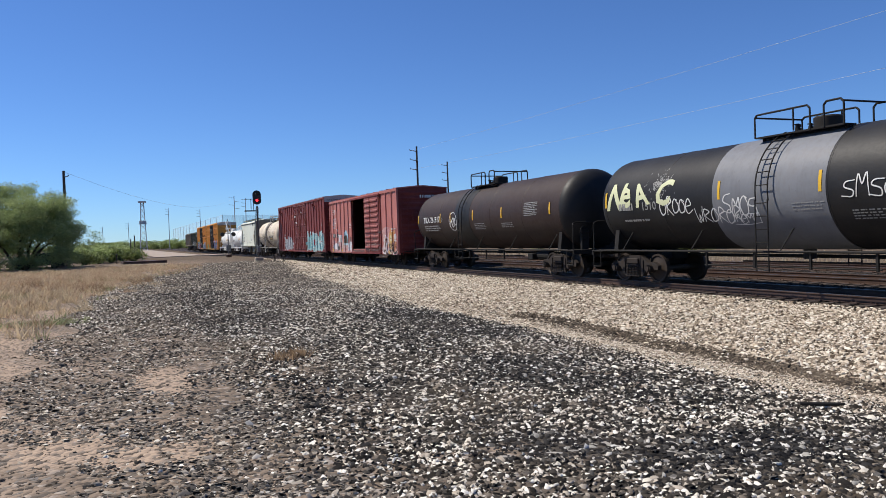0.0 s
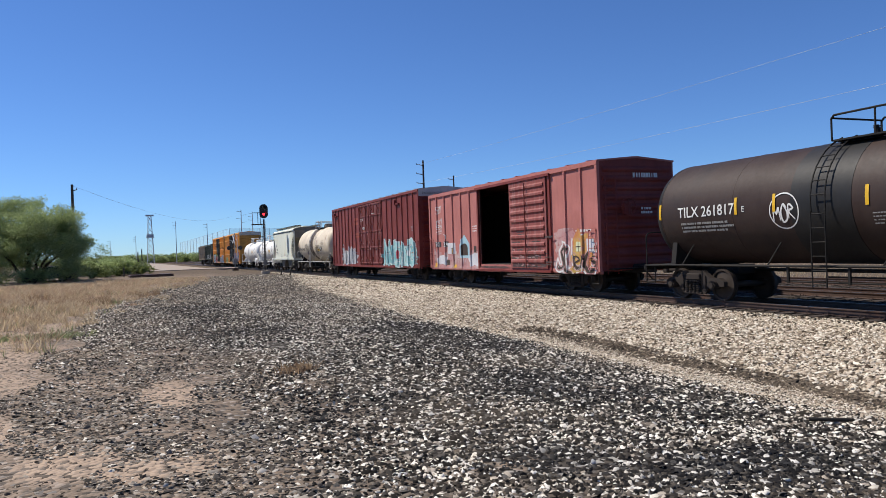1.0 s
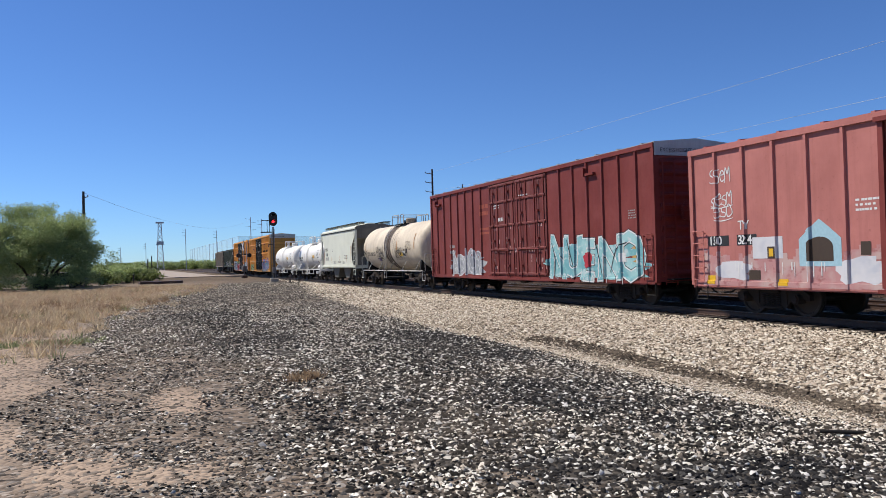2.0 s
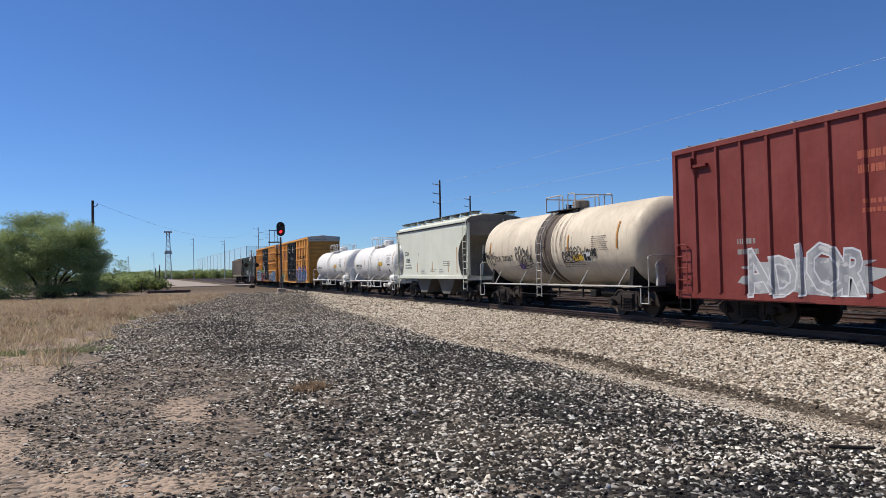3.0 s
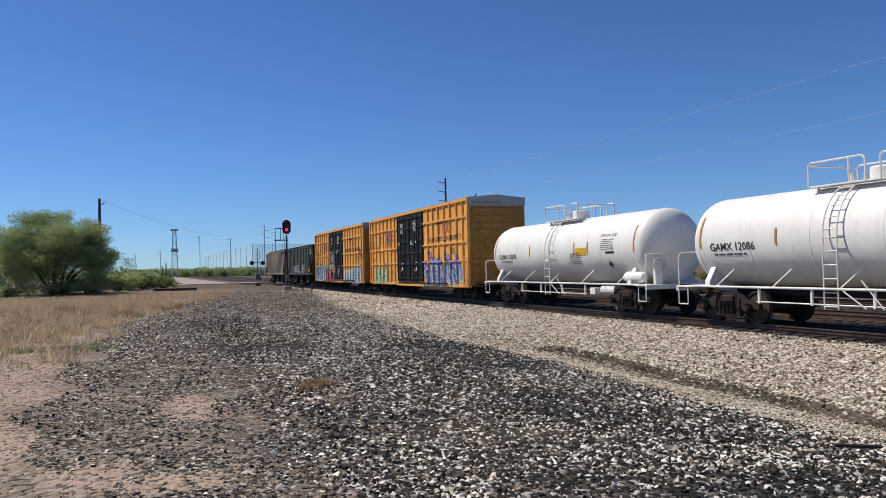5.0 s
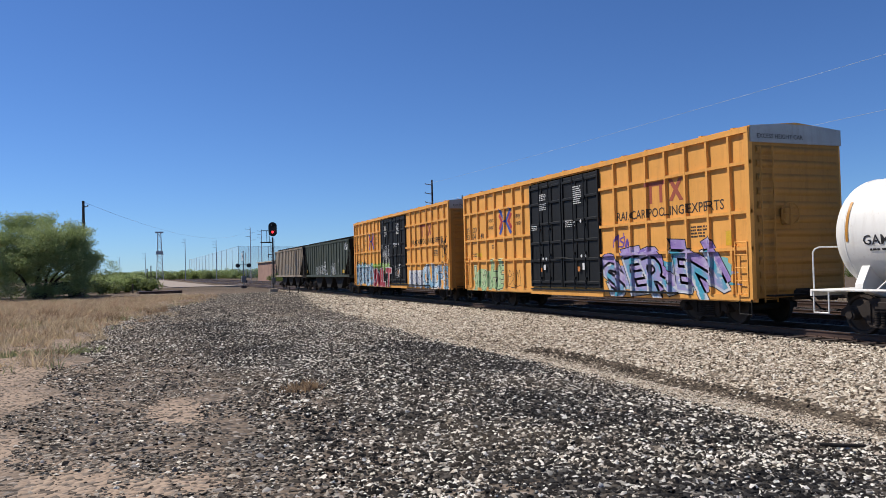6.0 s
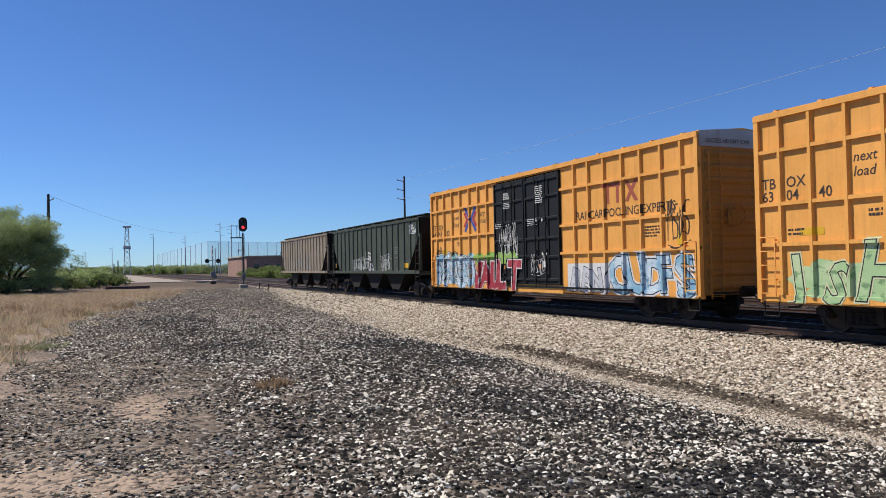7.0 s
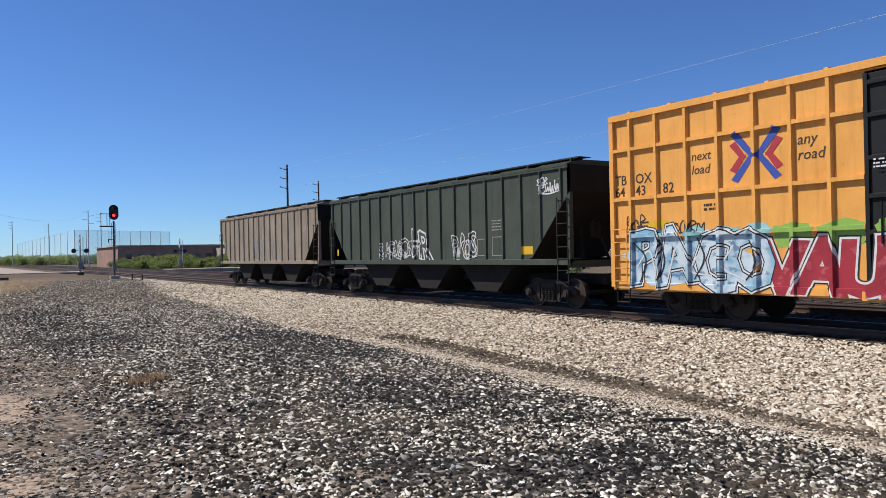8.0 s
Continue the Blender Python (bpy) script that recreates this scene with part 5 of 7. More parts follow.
ink_part("graffiti", Ink().stroke([(3.3, 2.2), (3.5, 1.6), (3.45, 1.0)], 0.04).stroke([(4.4, 2.3), (4.6, 1.8), (4.9, 1.1)], 0.04).stroke([(6.3, 2.2), (6.5, 1.7), (6.7, 1.0)], 0.04).stroke([(7.2, 1.1), (7.6, 1.9), (8.2, 2.1)], 0.04).on_ribs(WX, steps, 0.020), M_INKB, b2, "dark lines in the letters")
ink_part("graffiti", Ink().cloud(-6.9, 0.95, 4.0, 0.85, rnd, 8).on_ribs(WX, steps, 0.002), S_GREY, b2, "faded grey sprayed patch")
layers(b2, "ADIOR", -6.8, 0.92, 1.5, 0.8, 0.66, 22, ((0.07, S_WHITE), (0.02, S_GREY)), WX, steps, 0.9)
scuff = Ink()
for k in range(46):
    q = -2.2 + 5.1 * rnd.random()
    z = rnd.choice((1.2, 1.5, 1.9, 2.3, 2.9))
    scuff.bar(q, q + rnd.uniform(0.02, 0.1), z, z + rnd.uniform(0.05, 0.35))
ink_part("scuffs", scuff.on_side(-w - 0.052), S_PINK, b2, "pale scuffs on the door")
ink_part("lettering", Ink().lines(-1.9, 4.1, 0.7, 3, 0.05, 0.11, rnd).lines(0.7, 4.25, 0.8, 2, 0.05, 0.11, rnd).lines(-1.3, 3.3, 0.5, 1, 0.16, 0.2, rnd).on_side(-w - 0.056), M_INKW, b2, "white stencilled notes on the doors")
ink_part("lettering", Ink().lines(-7.2, 2.25, 0.9, 2, 0.14, 0.28, rnd).lines(8.3, 3.1, 0.5, 4, 0.04, 0.08, rnd).on_ribs(WX, steps), M_INKFAINT, b2)
ink_part("lettering", Ink().text("EXCESS HEIGHT CAR", -1.4, 4.86, 0.17).on_end(-h - 0.04), M_INKB, b2)
ink_part("lettering", Ink().lines(-3.4, 4.0, 1.2, 2, 0.18, 0.32, rnd).lines(-3.3, 3.0, 1.0, 2, 0.1, 0.2, rnd).on_ribs(WX, steps), M_INKFADED, b2)

# cream tank car
tc, h, t = tank_car("cream tank car stained brown round its ladder, with black graffiti", 80.4, 93.8, 1.52, 2.55, (M_CREAM, M_STEEL, M_LTSTEEL), ladder_at=0.36, deck_at=-0.1, deck=1.15)
spill = Ink()
for k in range(34):
    q = -0.25 + rnd.gauss(0, 0.33)
    spill.bar(q, q + rnd.uniform(0.02, 0.12), rnd.uniform(0.7, 3.4), 4.85)
for k in range(8):
    q = 0.15 + rnd.uniform(-0.5, 0.45)
    spill.bar(q, q + rnd.uniform(0.08, 0.2), 0.7, 4.85)
for k in range(16):
    q = 1.3 + rnd.gauss(0, 0.5)
    spill.bar(q, q + 0.012, rnd.uniform(1.6, 2.6), rnd.uniform(3.0, 4.3))
ink_part("spill_stain", spill.on_tank(1.524, 2.55), M_SPILL, tc, "dark runs of spilled load down the tank")
R1 = 1.529
for y in (5.3, -1.75, -5.0):
    strip(tc, R1, 2.55, y, 2.35, 2.95 if y > -4 else 3.3, M_AMBER)
ink_part("lettering", Ink().text("TILK 200267", -4.95, 2.05, 0.36, 0.004).on_tank(R1, 2.55), M_INKB, tc, "black stencilled letters")
ink_part("lettering", Ink().lines(3.4, 2.8, 1.1, 8, 0.018, 0.07, rnd).lines(1.2, 1.85, 1.8, 3, 0.018, 0.07, rnd).on_tank(R1, 2.55), M_INKBROWN, tc)
ink_part("graffiti", Ink().scribble(-5.9, 1.9, 1.0, 0.75, 0.045, rnd, 5).scribble(-2.8, 1.9, 1.5, 0.75, 0.05, rnd, 5).scribble(-2.6, 1.75, 1.1, 0.5, 0.03, rnd, 4).scribble(1.2, 1.95, 1.2, 0.45, 0.05, rnd, 5).scribble(1.5, 2.1, 1.4, 0.4, 0.035, rnd, 5).tag("GUMS", 3.0, 2.1, 0.4, 0.02, rnd, 0.7, 0.6).on_tank(R1, 2.55), M_INKB, tc, "black sprayed letters")
ink_part("graffiti", Ink().tag("oz", -2.6, 1.65, 0.45, 0.03, rnd).on_tank(R1, 2.55), M_INKPURPLE, tc, "purple sprayed tag")
ink_part("graffiti", Ink().cloud(2.0, 1.95, 1.0, 0.22, rnd).on_tank(R1, 2.55), M_STRIPE, tc, "yellow sprayed patch")
ink_part("placard", Ink().bar(2.75, 3.25, 1.9, 2.25).on_tank(R1, 2.55, 0.008), M_INKW, tc, "white placard")
ink_part("placard", Ink().bar(2.79, 2.97, 1.94, 2.21).bar(3.0, 3.21, 1.94, 2.1).on_tank(R1, 2.55, 0.011), M_INKB, tc, "black fields of the placard")

# pale grey covered hopper
L = (106.55 - 95.0) / 2
line = [(L, 4.16), (L - 0.05, 3.75), (L - 0.35, 3.5), (L - 0.85, 3.2), (L - 1.2, 2.85), (L - 1.32, 2.4), (L - 1.22, 1.9), (L - 0.9, 1.42), (L - 1.3, 1.30)]
for _ in range(2):  # round the cut of the ends
    cut = line[1:-1]
    line = line[:2] + [((1 - q) * a[0] + q * b[0], (1 - q) * a[1] + q * b[1]) for a, b in zip(cut, cut[1:]) for q in (0.25, 0.75)] + line[-2:]
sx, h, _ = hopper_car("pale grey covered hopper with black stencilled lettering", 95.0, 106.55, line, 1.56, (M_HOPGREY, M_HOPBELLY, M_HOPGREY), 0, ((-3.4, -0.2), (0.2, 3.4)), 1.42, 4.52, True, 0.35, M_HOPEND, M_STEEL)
WX = -1.56
ink_part("lettering", Ink().text("SOIX", -4.25, 2.62, 0.36, 0.006, 1.05).text("1088", -4.05, 2.2, 0.36, 0.006, 1.05).text("C", -1.75, 2.55, 0.3).on_side(WX), M_INKB, sx, "black stencilled letters")
ink_part("lettering", Ink().lines(-4.2, 2.0, 1.3, 2, 0.09, 0.16, rnd).lines(2.3, 2.15, 1.2, 3, 0.05, 0.11, rnd).lines(-1.3, 1.72, 0.8, 3, 0.04, 0.09, rnd).lines(0.3, 1.72, 1.0, 2, 0.04, 0.09, rnd).lines(1.7, 1.72, 0.7, 3, 0.04, 0.09, rnd).on_side(WX), M_INKFAINT, sx)
ink_part("reflector", Ink().bar(-2.0, -1.9, 1.6, 2.2).bar(0.55, 0.65, 1.6, 2.2).bar(3.0, 3.1, 1.6, 2.2).bar(-4.7, -4.62, 1.6, 2.6).bar(4.25, 4.35, 1.55, 2.9).on_side(WX), M_AMBER, sx, "amber reflector strip")

# two short white acid tank cars
for k, (u0, u1, num) in enumerate(((107.6, 119.45, "GAMX 12086"), (120.95, 133.95, "GAMX 12078"))):
    wt, h, t = tank_car("short white acid tank car with white side rails" if k == 0 else "longer white acid tank car with white side rails", u0, u1, 1.30, 2.32, (M_WHITE, M_WHITE, M_WHITE), ladder_at=0.3, deck_at=0.1, deck=1.3, bog_in=1.7)
    R2 = 1.304
    for y in (t - 0.75, 2.1, -1.62, -2.6, -t + 0.8):
        strip(wt, R2, 2.32, y, 2.15, 2.6 if abs(y) < 4 else 3.1, M_AMBER, 0.07)
    ink_part("lettering", Ink().text(num, -t + 1.15, 2.06, 0.31, 0.003).on_tank(R2, 2.32), M_INKB, wt, "black stencilled letters")
    ink_part("lettering", Ink().lines(-t + 1.3, 1.92, 1.4, 1, 0.05, 0.1, rnd).lines(1.3, 2.15, 0.8, 6, 0.035, 0.08, rnd).lines(3.5, 2.62, 0.9, 6, 0.025, 0.07, rnd).on_tank(R2, 2.32), M_INKB, wt)
    ink_part("lettering", Ink().text("SULPHURIC ACID", 3.45, 2.75, 0.13).bar(3.8, 4.35, 2.12, 2.2).on_tank(R2, 2.32), M_INKB, wt, "black stencilled letters")
    ink_part("placard", Ink().bar(1.75, 2.5, 2.1, 2.38).on_tank(R2, 2.32), M_STRIPE, wt, "yellow placard")
    dia = Ink().poly([(3.75, 1.72), (4.0, 1.45), (4.25, 1.72), (4.0, 1.99)])
    ink_part("placard", dia.on_tank(R2, 2.32, 0.01), M_INKW, wt, "white diamond placard")
    ink_part("placard", Ink().poly([(3.86, 1.72), (4.0, 1.57), (4.14, 1.72), (4.0, 1.87)]).on_tank(R2, 2.32, 0.013), M_INKB, wt)
    air = Shape()
    tmp = Shape().lathe([(0, -0.55), (0.14, -0.52), (0.2, -0.42), (0.2, 0.42), (0.14, 0.52), (0, 0.55)], 18)
    air.put([(x - 1.15, y - h + 1.1, z + 1.27) for x, y, z in tmp.v], tmp.f)
    part("air_reservoir", air, M_WHITE, wt, smooth=True)
    part("lading_sheet", Shape().box(-1.0, -0.7, -h + 0.30, -h + 0.32, 1.6, 2.1), M_INKW, wt)
    part("ladder_brace", Shape().rod((-1.5, -0.1, 1.0), (-1.43, -0.65, 0.6), 0.018).rod((-1.5, -0.6, 1.25), (-1.43, -1.1, 0.6), 0.018), M_WHITE, wt)
    part("centre_beam", Shape().box(-0.35, 0.35, -h + 0.3, h - 0.3, 0.78, 1.02, 0.02), M_STEEL, wt)

# two tall yellow boxcars
for k, (u0, u1, num) in enumerate(((135.6, 154.4, "63 04 40"), (156.37, 175.1, "64 43 82"))):
    yb, h, w, steps = boxcar("tall yellow boxcar with black double plug doors and graffiti" if k == 0 else "tall yellow boxcar with black doors and large red letters",
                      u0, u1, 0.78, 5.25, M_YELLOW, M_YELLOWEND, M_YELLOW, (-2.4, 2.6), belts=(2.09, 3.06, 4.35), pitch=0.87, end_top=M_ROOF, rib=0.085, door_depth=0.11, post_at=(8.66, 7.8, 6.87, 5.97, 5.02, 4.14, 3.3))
    plug_doors(yb, w, -2.4, 2.6, 0.96, 5.04, M_DOORBLACK, rnd)
    WX = -w
    top = Ink()
    for a, q in zip(("TB", "OX"), (-9.24, -8.52)):
        top.text(a, q, 3.44, 0.36, 0.004)
    for a, q in zip(num.split(), (-9.24, -8.52, -7.62)):
        top.text(a, q, 3.13, 0.36, 0.004)
    top.text("next", -6.74, 3.82, 0.31, 0.002, 1.0, 0.2).text("load", -6.74, 3.5, 0.31, 0.002, 1.0, 0.2).text("any", -4.02, 3.86, 0.32, 0.002, 1.0, 0.2).text("road", -4.02, 3.54, 0.32, 0.002, 1.0, 0.2)
    top.text("RAILCAR POOLING EXPERTS", 3.35, 3.2, 0.40, 0.002, 0.98)
    ink_part("lettering", top.on_ribs(WX, steps), M_INKBROWN, yb, "dark brown stencilled letters")
    ink_part("lettering", Ink().lines(-8.5, 2.4, 0.5, 2, 0.05, 0.1, rnd).lines(-6.4, 2.72, 0.4, 2, 0.06, 0.1, rnd).lines(7.0, 2.75, 0.7, 4, 0.05, 0.09, rnd).on_ribs(WX, steps), M_INKBROWN, yb)
    # crossed brush strokes of the emblem: blue chevrons back to back, red ones inside them
    for e in (-1, 1):
        for mat_, x0, x1, t_, k_ in ((M_INKBLUE, 0.0, 0.56, 0.17, 0.0), (M_INKRED, 0.26, 0.60, 0.16, 0.002)):
            m = Ink()
            for up in (-1, 1):
                y1 = 0.58 if mat_ is M_INKBLUE else 0.36
                m.poly([(-5.0 + e * (x0 - 0.04), 3.77 - up * 0.04), (-5.0 + e * (x0 + t_), 3.77), (-5.0 + e * (x1 + t_ * 0.4), 3.77 + up * (y1 - 0.08)), (-5.0 + e * (x1 - t_ * 0.6), 3.77 + up * y1)])
            ink_part("emblem", m.on_ribs(WX, steps, 0.005 + k_ + 0.001 * (e > 0)), mat_, yb, "crossed red and blue strokes")
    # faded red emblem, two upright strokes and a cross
    em = Ink()
    em.bar(4.95, 5.98, 4.15, 4.28).bar(5.12, 5.26, 3.62, 4.15).bar(5.62, 5.76, 3.62, 4.15)
    em.poly([(6.05, 4.28), (6.23, 4.28), (6.72, 3.62), (6.54, 3.62)]).poly([(6.54, 4.28), (6.72, 4.28), (6.23, 3.62), (6.05, 3.62)])
    ink_part("emblem", em.on_ribs(WX, steps), M_INKFADED, yb, "faded red emblem")
    ink_part("lettering", Ink().lines(-1.7, 4.55, 0.5, 4, 0.04, 0.07, rnd).lines(-1.75, 4.18, 0.6, 4, 0.03, 0.07, rnd).lines(0.8, 4.6, 0.55, 9, 0.035, 0.075, rnd).lines(-2.4, 3.35, 0.5, 3, 0.03, 0.07, rnd).lines(0.2, 3.4, 0.7, 4, 0.03, 0.07, rnd).poly([(1.2, 3.35), (1.27, 3.28), (1.34, 3.35), (1.27, 3.42)]).poly([(-1.6, 2.05), (-1.53, 1.98), (-1.46, 2.05), (-1.53, 2.12)]).poly([(-1.35, 2.05), (-1.28, 1.98), (-1.21, 2.05), (-1.28, 2.12)]).poly([(1.2, 2.1), (1.27, 2.03), (1.34, 2.1), (1.27, 2.17)]).poly([(1.45, 2.1), (1.52, 2.03), (1.59, 2.1), (1.52, 2.17)]).bar(-1.5, -1.34, 1.62, 1.82).bar(1.32, 1.5, 1.6, 1.84).on_ribs(WX, steps), M_INKW, yb, "white stencilled notes on the doors")
    ink_part("placard", Ink().bar(-1.74, -1.62, 1.55, 1.7).bar(1.0, 1.16, 1.55, 1.72).on_ribs(WX, steps), M_INKORANGE, yb)
    ink_part("placard", Ink().bar(-8.15, -7.5, 2.28, 2.45).bar(8.4, 8.7, 2.2, 2.6).on_ribs(WX, steps), M_STRIPE, yb, "yellow plate")
    ink_part("lettering", Ink().text("EXCESS HEIGHT CAR", -1.4, 4.98, 0.17).on_end(-h - 0.04), M_INKB, yb)
    lay = (0.0, 0.004, 0.008)
    if k == 0:
        ink_part("graffiti", Ink().cloud(-8.4, 0.86, 3.1, 0.8, rnd, 8).on_ribs(WX, steps, 0.002), S_MINT, yb, "mint sprayed ground")
        layers(yb, "JSHE", -8.35, 0.82, 1.5, 0.95, 0.54, 3, ((0.10, M_INKGLOW), (0.065, M_INKB), (0.035, S_MINT)), WX, steps, 1.3)
        ink_part("graffiti", Ink().scribble(-4.9, 1.0, 1.2, 0.7, 0.03, rnd, 3).on_ribs(WX, steps), M_INKBROWN, yb)
        ink_part("graffiti", Ink().cloud(2.8, 0.95, 5.9, 0.8, rnd, 9).on_ribs(WX, steps, 0.002), S_AQUA, yb, "aqua sprayed ground")
        ink_part("graffiti", Ink().cloud(7.7, 1.1, 0.9, 0.8, rnd, 6).cloud(2.65, 1.1, 0.5, 0.7, rnd, 5).on_ribs(WX, steps, 0.004), M_INKTEAL, yb, "teal sprayed edge")
        layers(yb, "SEREN", 3.0, 1.12, 1.75, 1.0, 0.62, 8, ((0.16, M_INKB), (0.13, S_LILAC)), WX, steps, 2.2)
        layers(yb, "SEREN", 3.0, 0.84, 1.8, 1.0, 0.60, 8, ((0.13, M_INKB), (0.10, S_WHITE), (0.02, S_AQUA)), WX, steps, 2.2)
        ink_part("graffiti", Ink().scribble(3.1, 2.3, 0.9, 0.5, 0.07, rnd, 3).on_ribs(WX, steps), M_INKPURPLE, yb, "purple sprayed tag")
    else:
        fringe = Ink()
        for q in (-8.3, -7.0, -6.2, -5.4):
            fringe.cloud(q, 1.75, 0.75, 0.5, rnd, 5)
        ink_part("graffiti", fringe.on_ribs(WX, steps, 0.002), S_TEAL, yb, "teal sprayed fringe")
        fringe = Ink()
        for q in (-4.6, -3.5, -2.4, -1.5):
            fringe.cloud(q, 1.75, 0.9, 0.5, rnd, 5)
        ink_part("graffiti", fringe.on_ribs(WX, steps, 0.003), M_INKLIME, yb, "lime sprayed fringe")
        ink_part("graffiti", Ink().cloud(-8.75, 0.84, 3.9, 1.1, rnd, 9).on_ribs(WX, steps, 0.003), S_ICE, yb, "pale blue sprayed ground")
        layers(yb, "PAGO", -8.72, 0.82, 1.68, 0.95, 0.62, 5, ((0.15, M_INKB), (0.125, M_INKW), (0.085, M_INKB), (0.055, S_ICE)), WX, steps, 1.1)
        ink_part("graffiti", Ink().stroke([(-8.5, 1.3), (-8.1, 1.7), (-7.9, 1.2)], 0.05).stroke([(-7.5, 1.0), (-7.2, 1.8), (-6.9, 1.1)], 0.05).stroke([(-6.5, 1.7), (-6.8, 1.2), (-6.2, 1.1)], 0.05).stroke([(-5.6, 1.8), (-5.9, 1.3), (-5.3, 1.0)], 0.05).on_ribs(WX, steps, 0.020), M_INKW, yb, "white highlights in the letters")
        ink_part("graffiti", Ink().stroke([(-8.6, 1.9), (-8.2, 1.5), (-8.4, 0.9)], 0.05).stroke([(-7.7, 1.9), (-7.6, 1.4), (-7.8, 0.95)], 0.05).stroke([(-6.6, 2.0), (-6.4, 1.5), (-6.7, 1.0)], 0.05).stroke([(-5.2, 1.9), (-5.0, 1.4), (-5.3, 1.0)], 0.05).on_ribs(WX, steps, 0.021), M_INKB, yb, "dark lines in the letters")
        layers(yb, "VAULT", -4.95, 0.78, 1.52, 0.95, 0.60, 6, ((0.15, M_INKB), (0.12, M_INKW), (0.075, S_RED)), WX, steps, 0.6)
        ink_part("graffiti", Ink().bar(2.75, 5.25, 0.76, 1.72).on_ribs(WX, steps, 0.003), M_INKW, yb, "white sprayed block")
        layers(yb, "BENJ", 2.85, 0.86, 1.12, 0.95, 0.64, 7, ((0.07, M_INKB), (0.045, S_WHITE)), WX, steps, 1.5)
        layers(yb, "CUDFS", 5.35, 0.80, 1.55, 0.92, 0.54, 9, ((0.15, M_INKW), (0.09, M_INKB), (0.06, S_ICE)), WX, steps, 1.2)
        ink_part("graffiti", Ink().scribble(8.0, 2.3, 0.9, 1.2, 0.05, rnd, 4).scribble(-8.9, 2.2, 0.7, 0.4, 0.04, rnd, 3).scribble(-7.4, 2.1, 1.0, 0.3, 0.04, rnd, 4).on_ribs(WX, steps, 0.005), M_INKBROWN, yb, "dark sprayed scribble")
        ink_part("graffiti", Ink().scribble(-2.1, 2.1, 1.5, 1.0, 0.02, rnd, 9).scribble(-1.9, 2.6, 1.2, 0.8, 0.02, rnd, 7).scribble(0.4, 1.4, 1.0, 0.7, 0.02, rnd, 6).on_ribs(WX, steps), M_INKW, yb, "white scribble on the door")

# two dark covered hoppers at the end
for k, (u0, u1, mat_) in enumerate(((176.8, 193.5, M_HOPDARK), (194.9, 211.45, M_HOPBROWN))):
    L = (u1 - u0) / 2
    line = [(L, 4.24), (L, 3.45), (L - 1.75, 1.55), (L - 2.2, 1.45)]
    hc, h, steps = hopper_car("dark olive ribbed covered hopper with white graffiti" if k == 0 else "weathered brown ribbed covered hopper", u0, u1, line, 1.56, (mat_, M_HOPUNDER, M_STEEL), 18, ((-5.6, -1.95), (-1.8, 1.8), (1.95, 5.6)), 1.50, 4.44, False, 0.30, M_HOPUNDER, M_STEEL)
    WX = -1.56
    if k == 0:
        for word, x, size, wide, step, fat in (("SAGEO", -3.3, 0.95, 0.75, 0.62, 0.035), ("HR", -0.75, 1.35, 0.85, 0.60, 0.07), ("PoS", 2.2, 1.2, 0.75, 0.60, 0.04)):
            layers(hc, word, x, 1.62, size, wide, step, len(word) + 40, ((fat, M_INKW), (-0.002, mat_)), WX, steps, 1.4)
        ink_part("graffiti", Ink().scribble(-2.6, 1.55, 2.6, 0.7, 0.04, rnd, 7).scribble(2.3, 1.6, 1.3, 0.8, 0.04, rnd, 4).scribble(7.05, 3.5, 0.85, 0.35, 0.05, rnd, 4).scribble(6.9, 3.75, 0.5, 0.2, 0.04, rnd, 3).on_ribs(WX, steps, 0.012), M_INKW, hc, "white sprayed tag")
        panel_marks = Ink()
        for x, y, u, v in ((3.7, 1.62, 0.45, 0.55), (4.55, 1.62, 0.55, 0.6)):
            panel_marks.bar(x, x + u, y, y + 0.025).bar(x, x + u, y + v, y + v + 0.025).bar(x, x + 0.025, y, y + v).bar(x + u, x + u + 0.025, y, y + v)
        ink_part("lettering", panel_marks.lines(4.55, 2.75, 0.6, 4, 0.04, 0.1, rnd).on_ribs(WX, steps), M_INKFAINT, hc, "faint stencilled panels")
        ink_part("placard", Ink().bar(6.15, 6.65, 1.65, 1.9).on_ribs(WX, steps), M_STRIPE, hc, "yellow plate")
        ink_part("placard", Ink().bar(-7.6, -7.45, 1.7, 2.0).bar(-1.6, -1.45, 1.6, 1.85).bar(2.9, 3.05, 1.6, 1.85).on_ribs(WX, steps), M_STRIPE, hc)
    else:
        ink_part("graffiti", Ink().scribble(-1.4, 1.7, 1.9, 1.2, 0.10, rnd, 4).scribble(1.3, 1.8, 1.6, 1.0, 0.06, rnd, 4).on_ribs(WX, steps), M_INKFAINT, hc, "faint pale blue sprayed letters")


# ---- around the track ----
def at_angle(az, dist):
    """Ground place at a bearing from the track's direction, seen from where the camera is held."""
    return dist * math.sin(radians(az)), dist * math.cos(radians(az))


def utility_pole(label, x, y, height, arms=3, side=-1, r=0.17, material=None, insul=0.9):
    p = thing("utility_pole", label, "utility pole", pose(x, y, ground_z(x, y)), "utility poles")
    z0 = ground_z(x, y)
    H = height - z0
    part("pole", Shape().rod((0, 0, -0.1), (0, 0, H), r, 12, r * 0.62), material or M_GREYWOOD, p)
    for k in range(arms):
        z = H - 0.5 - k * 1.15
        s = side if k % 2 == 0 or arms < 4 else -side
        part("arm", Shape().rod((0, 0, z - 0.12), (s * insul, 0, z), 0.06, 8, 0.04).rod((s * insul, 0, z - 0.02), (s * insul, 0, z + 0.14), 0.05, 8), M_POLEMETAL, p)
    return p


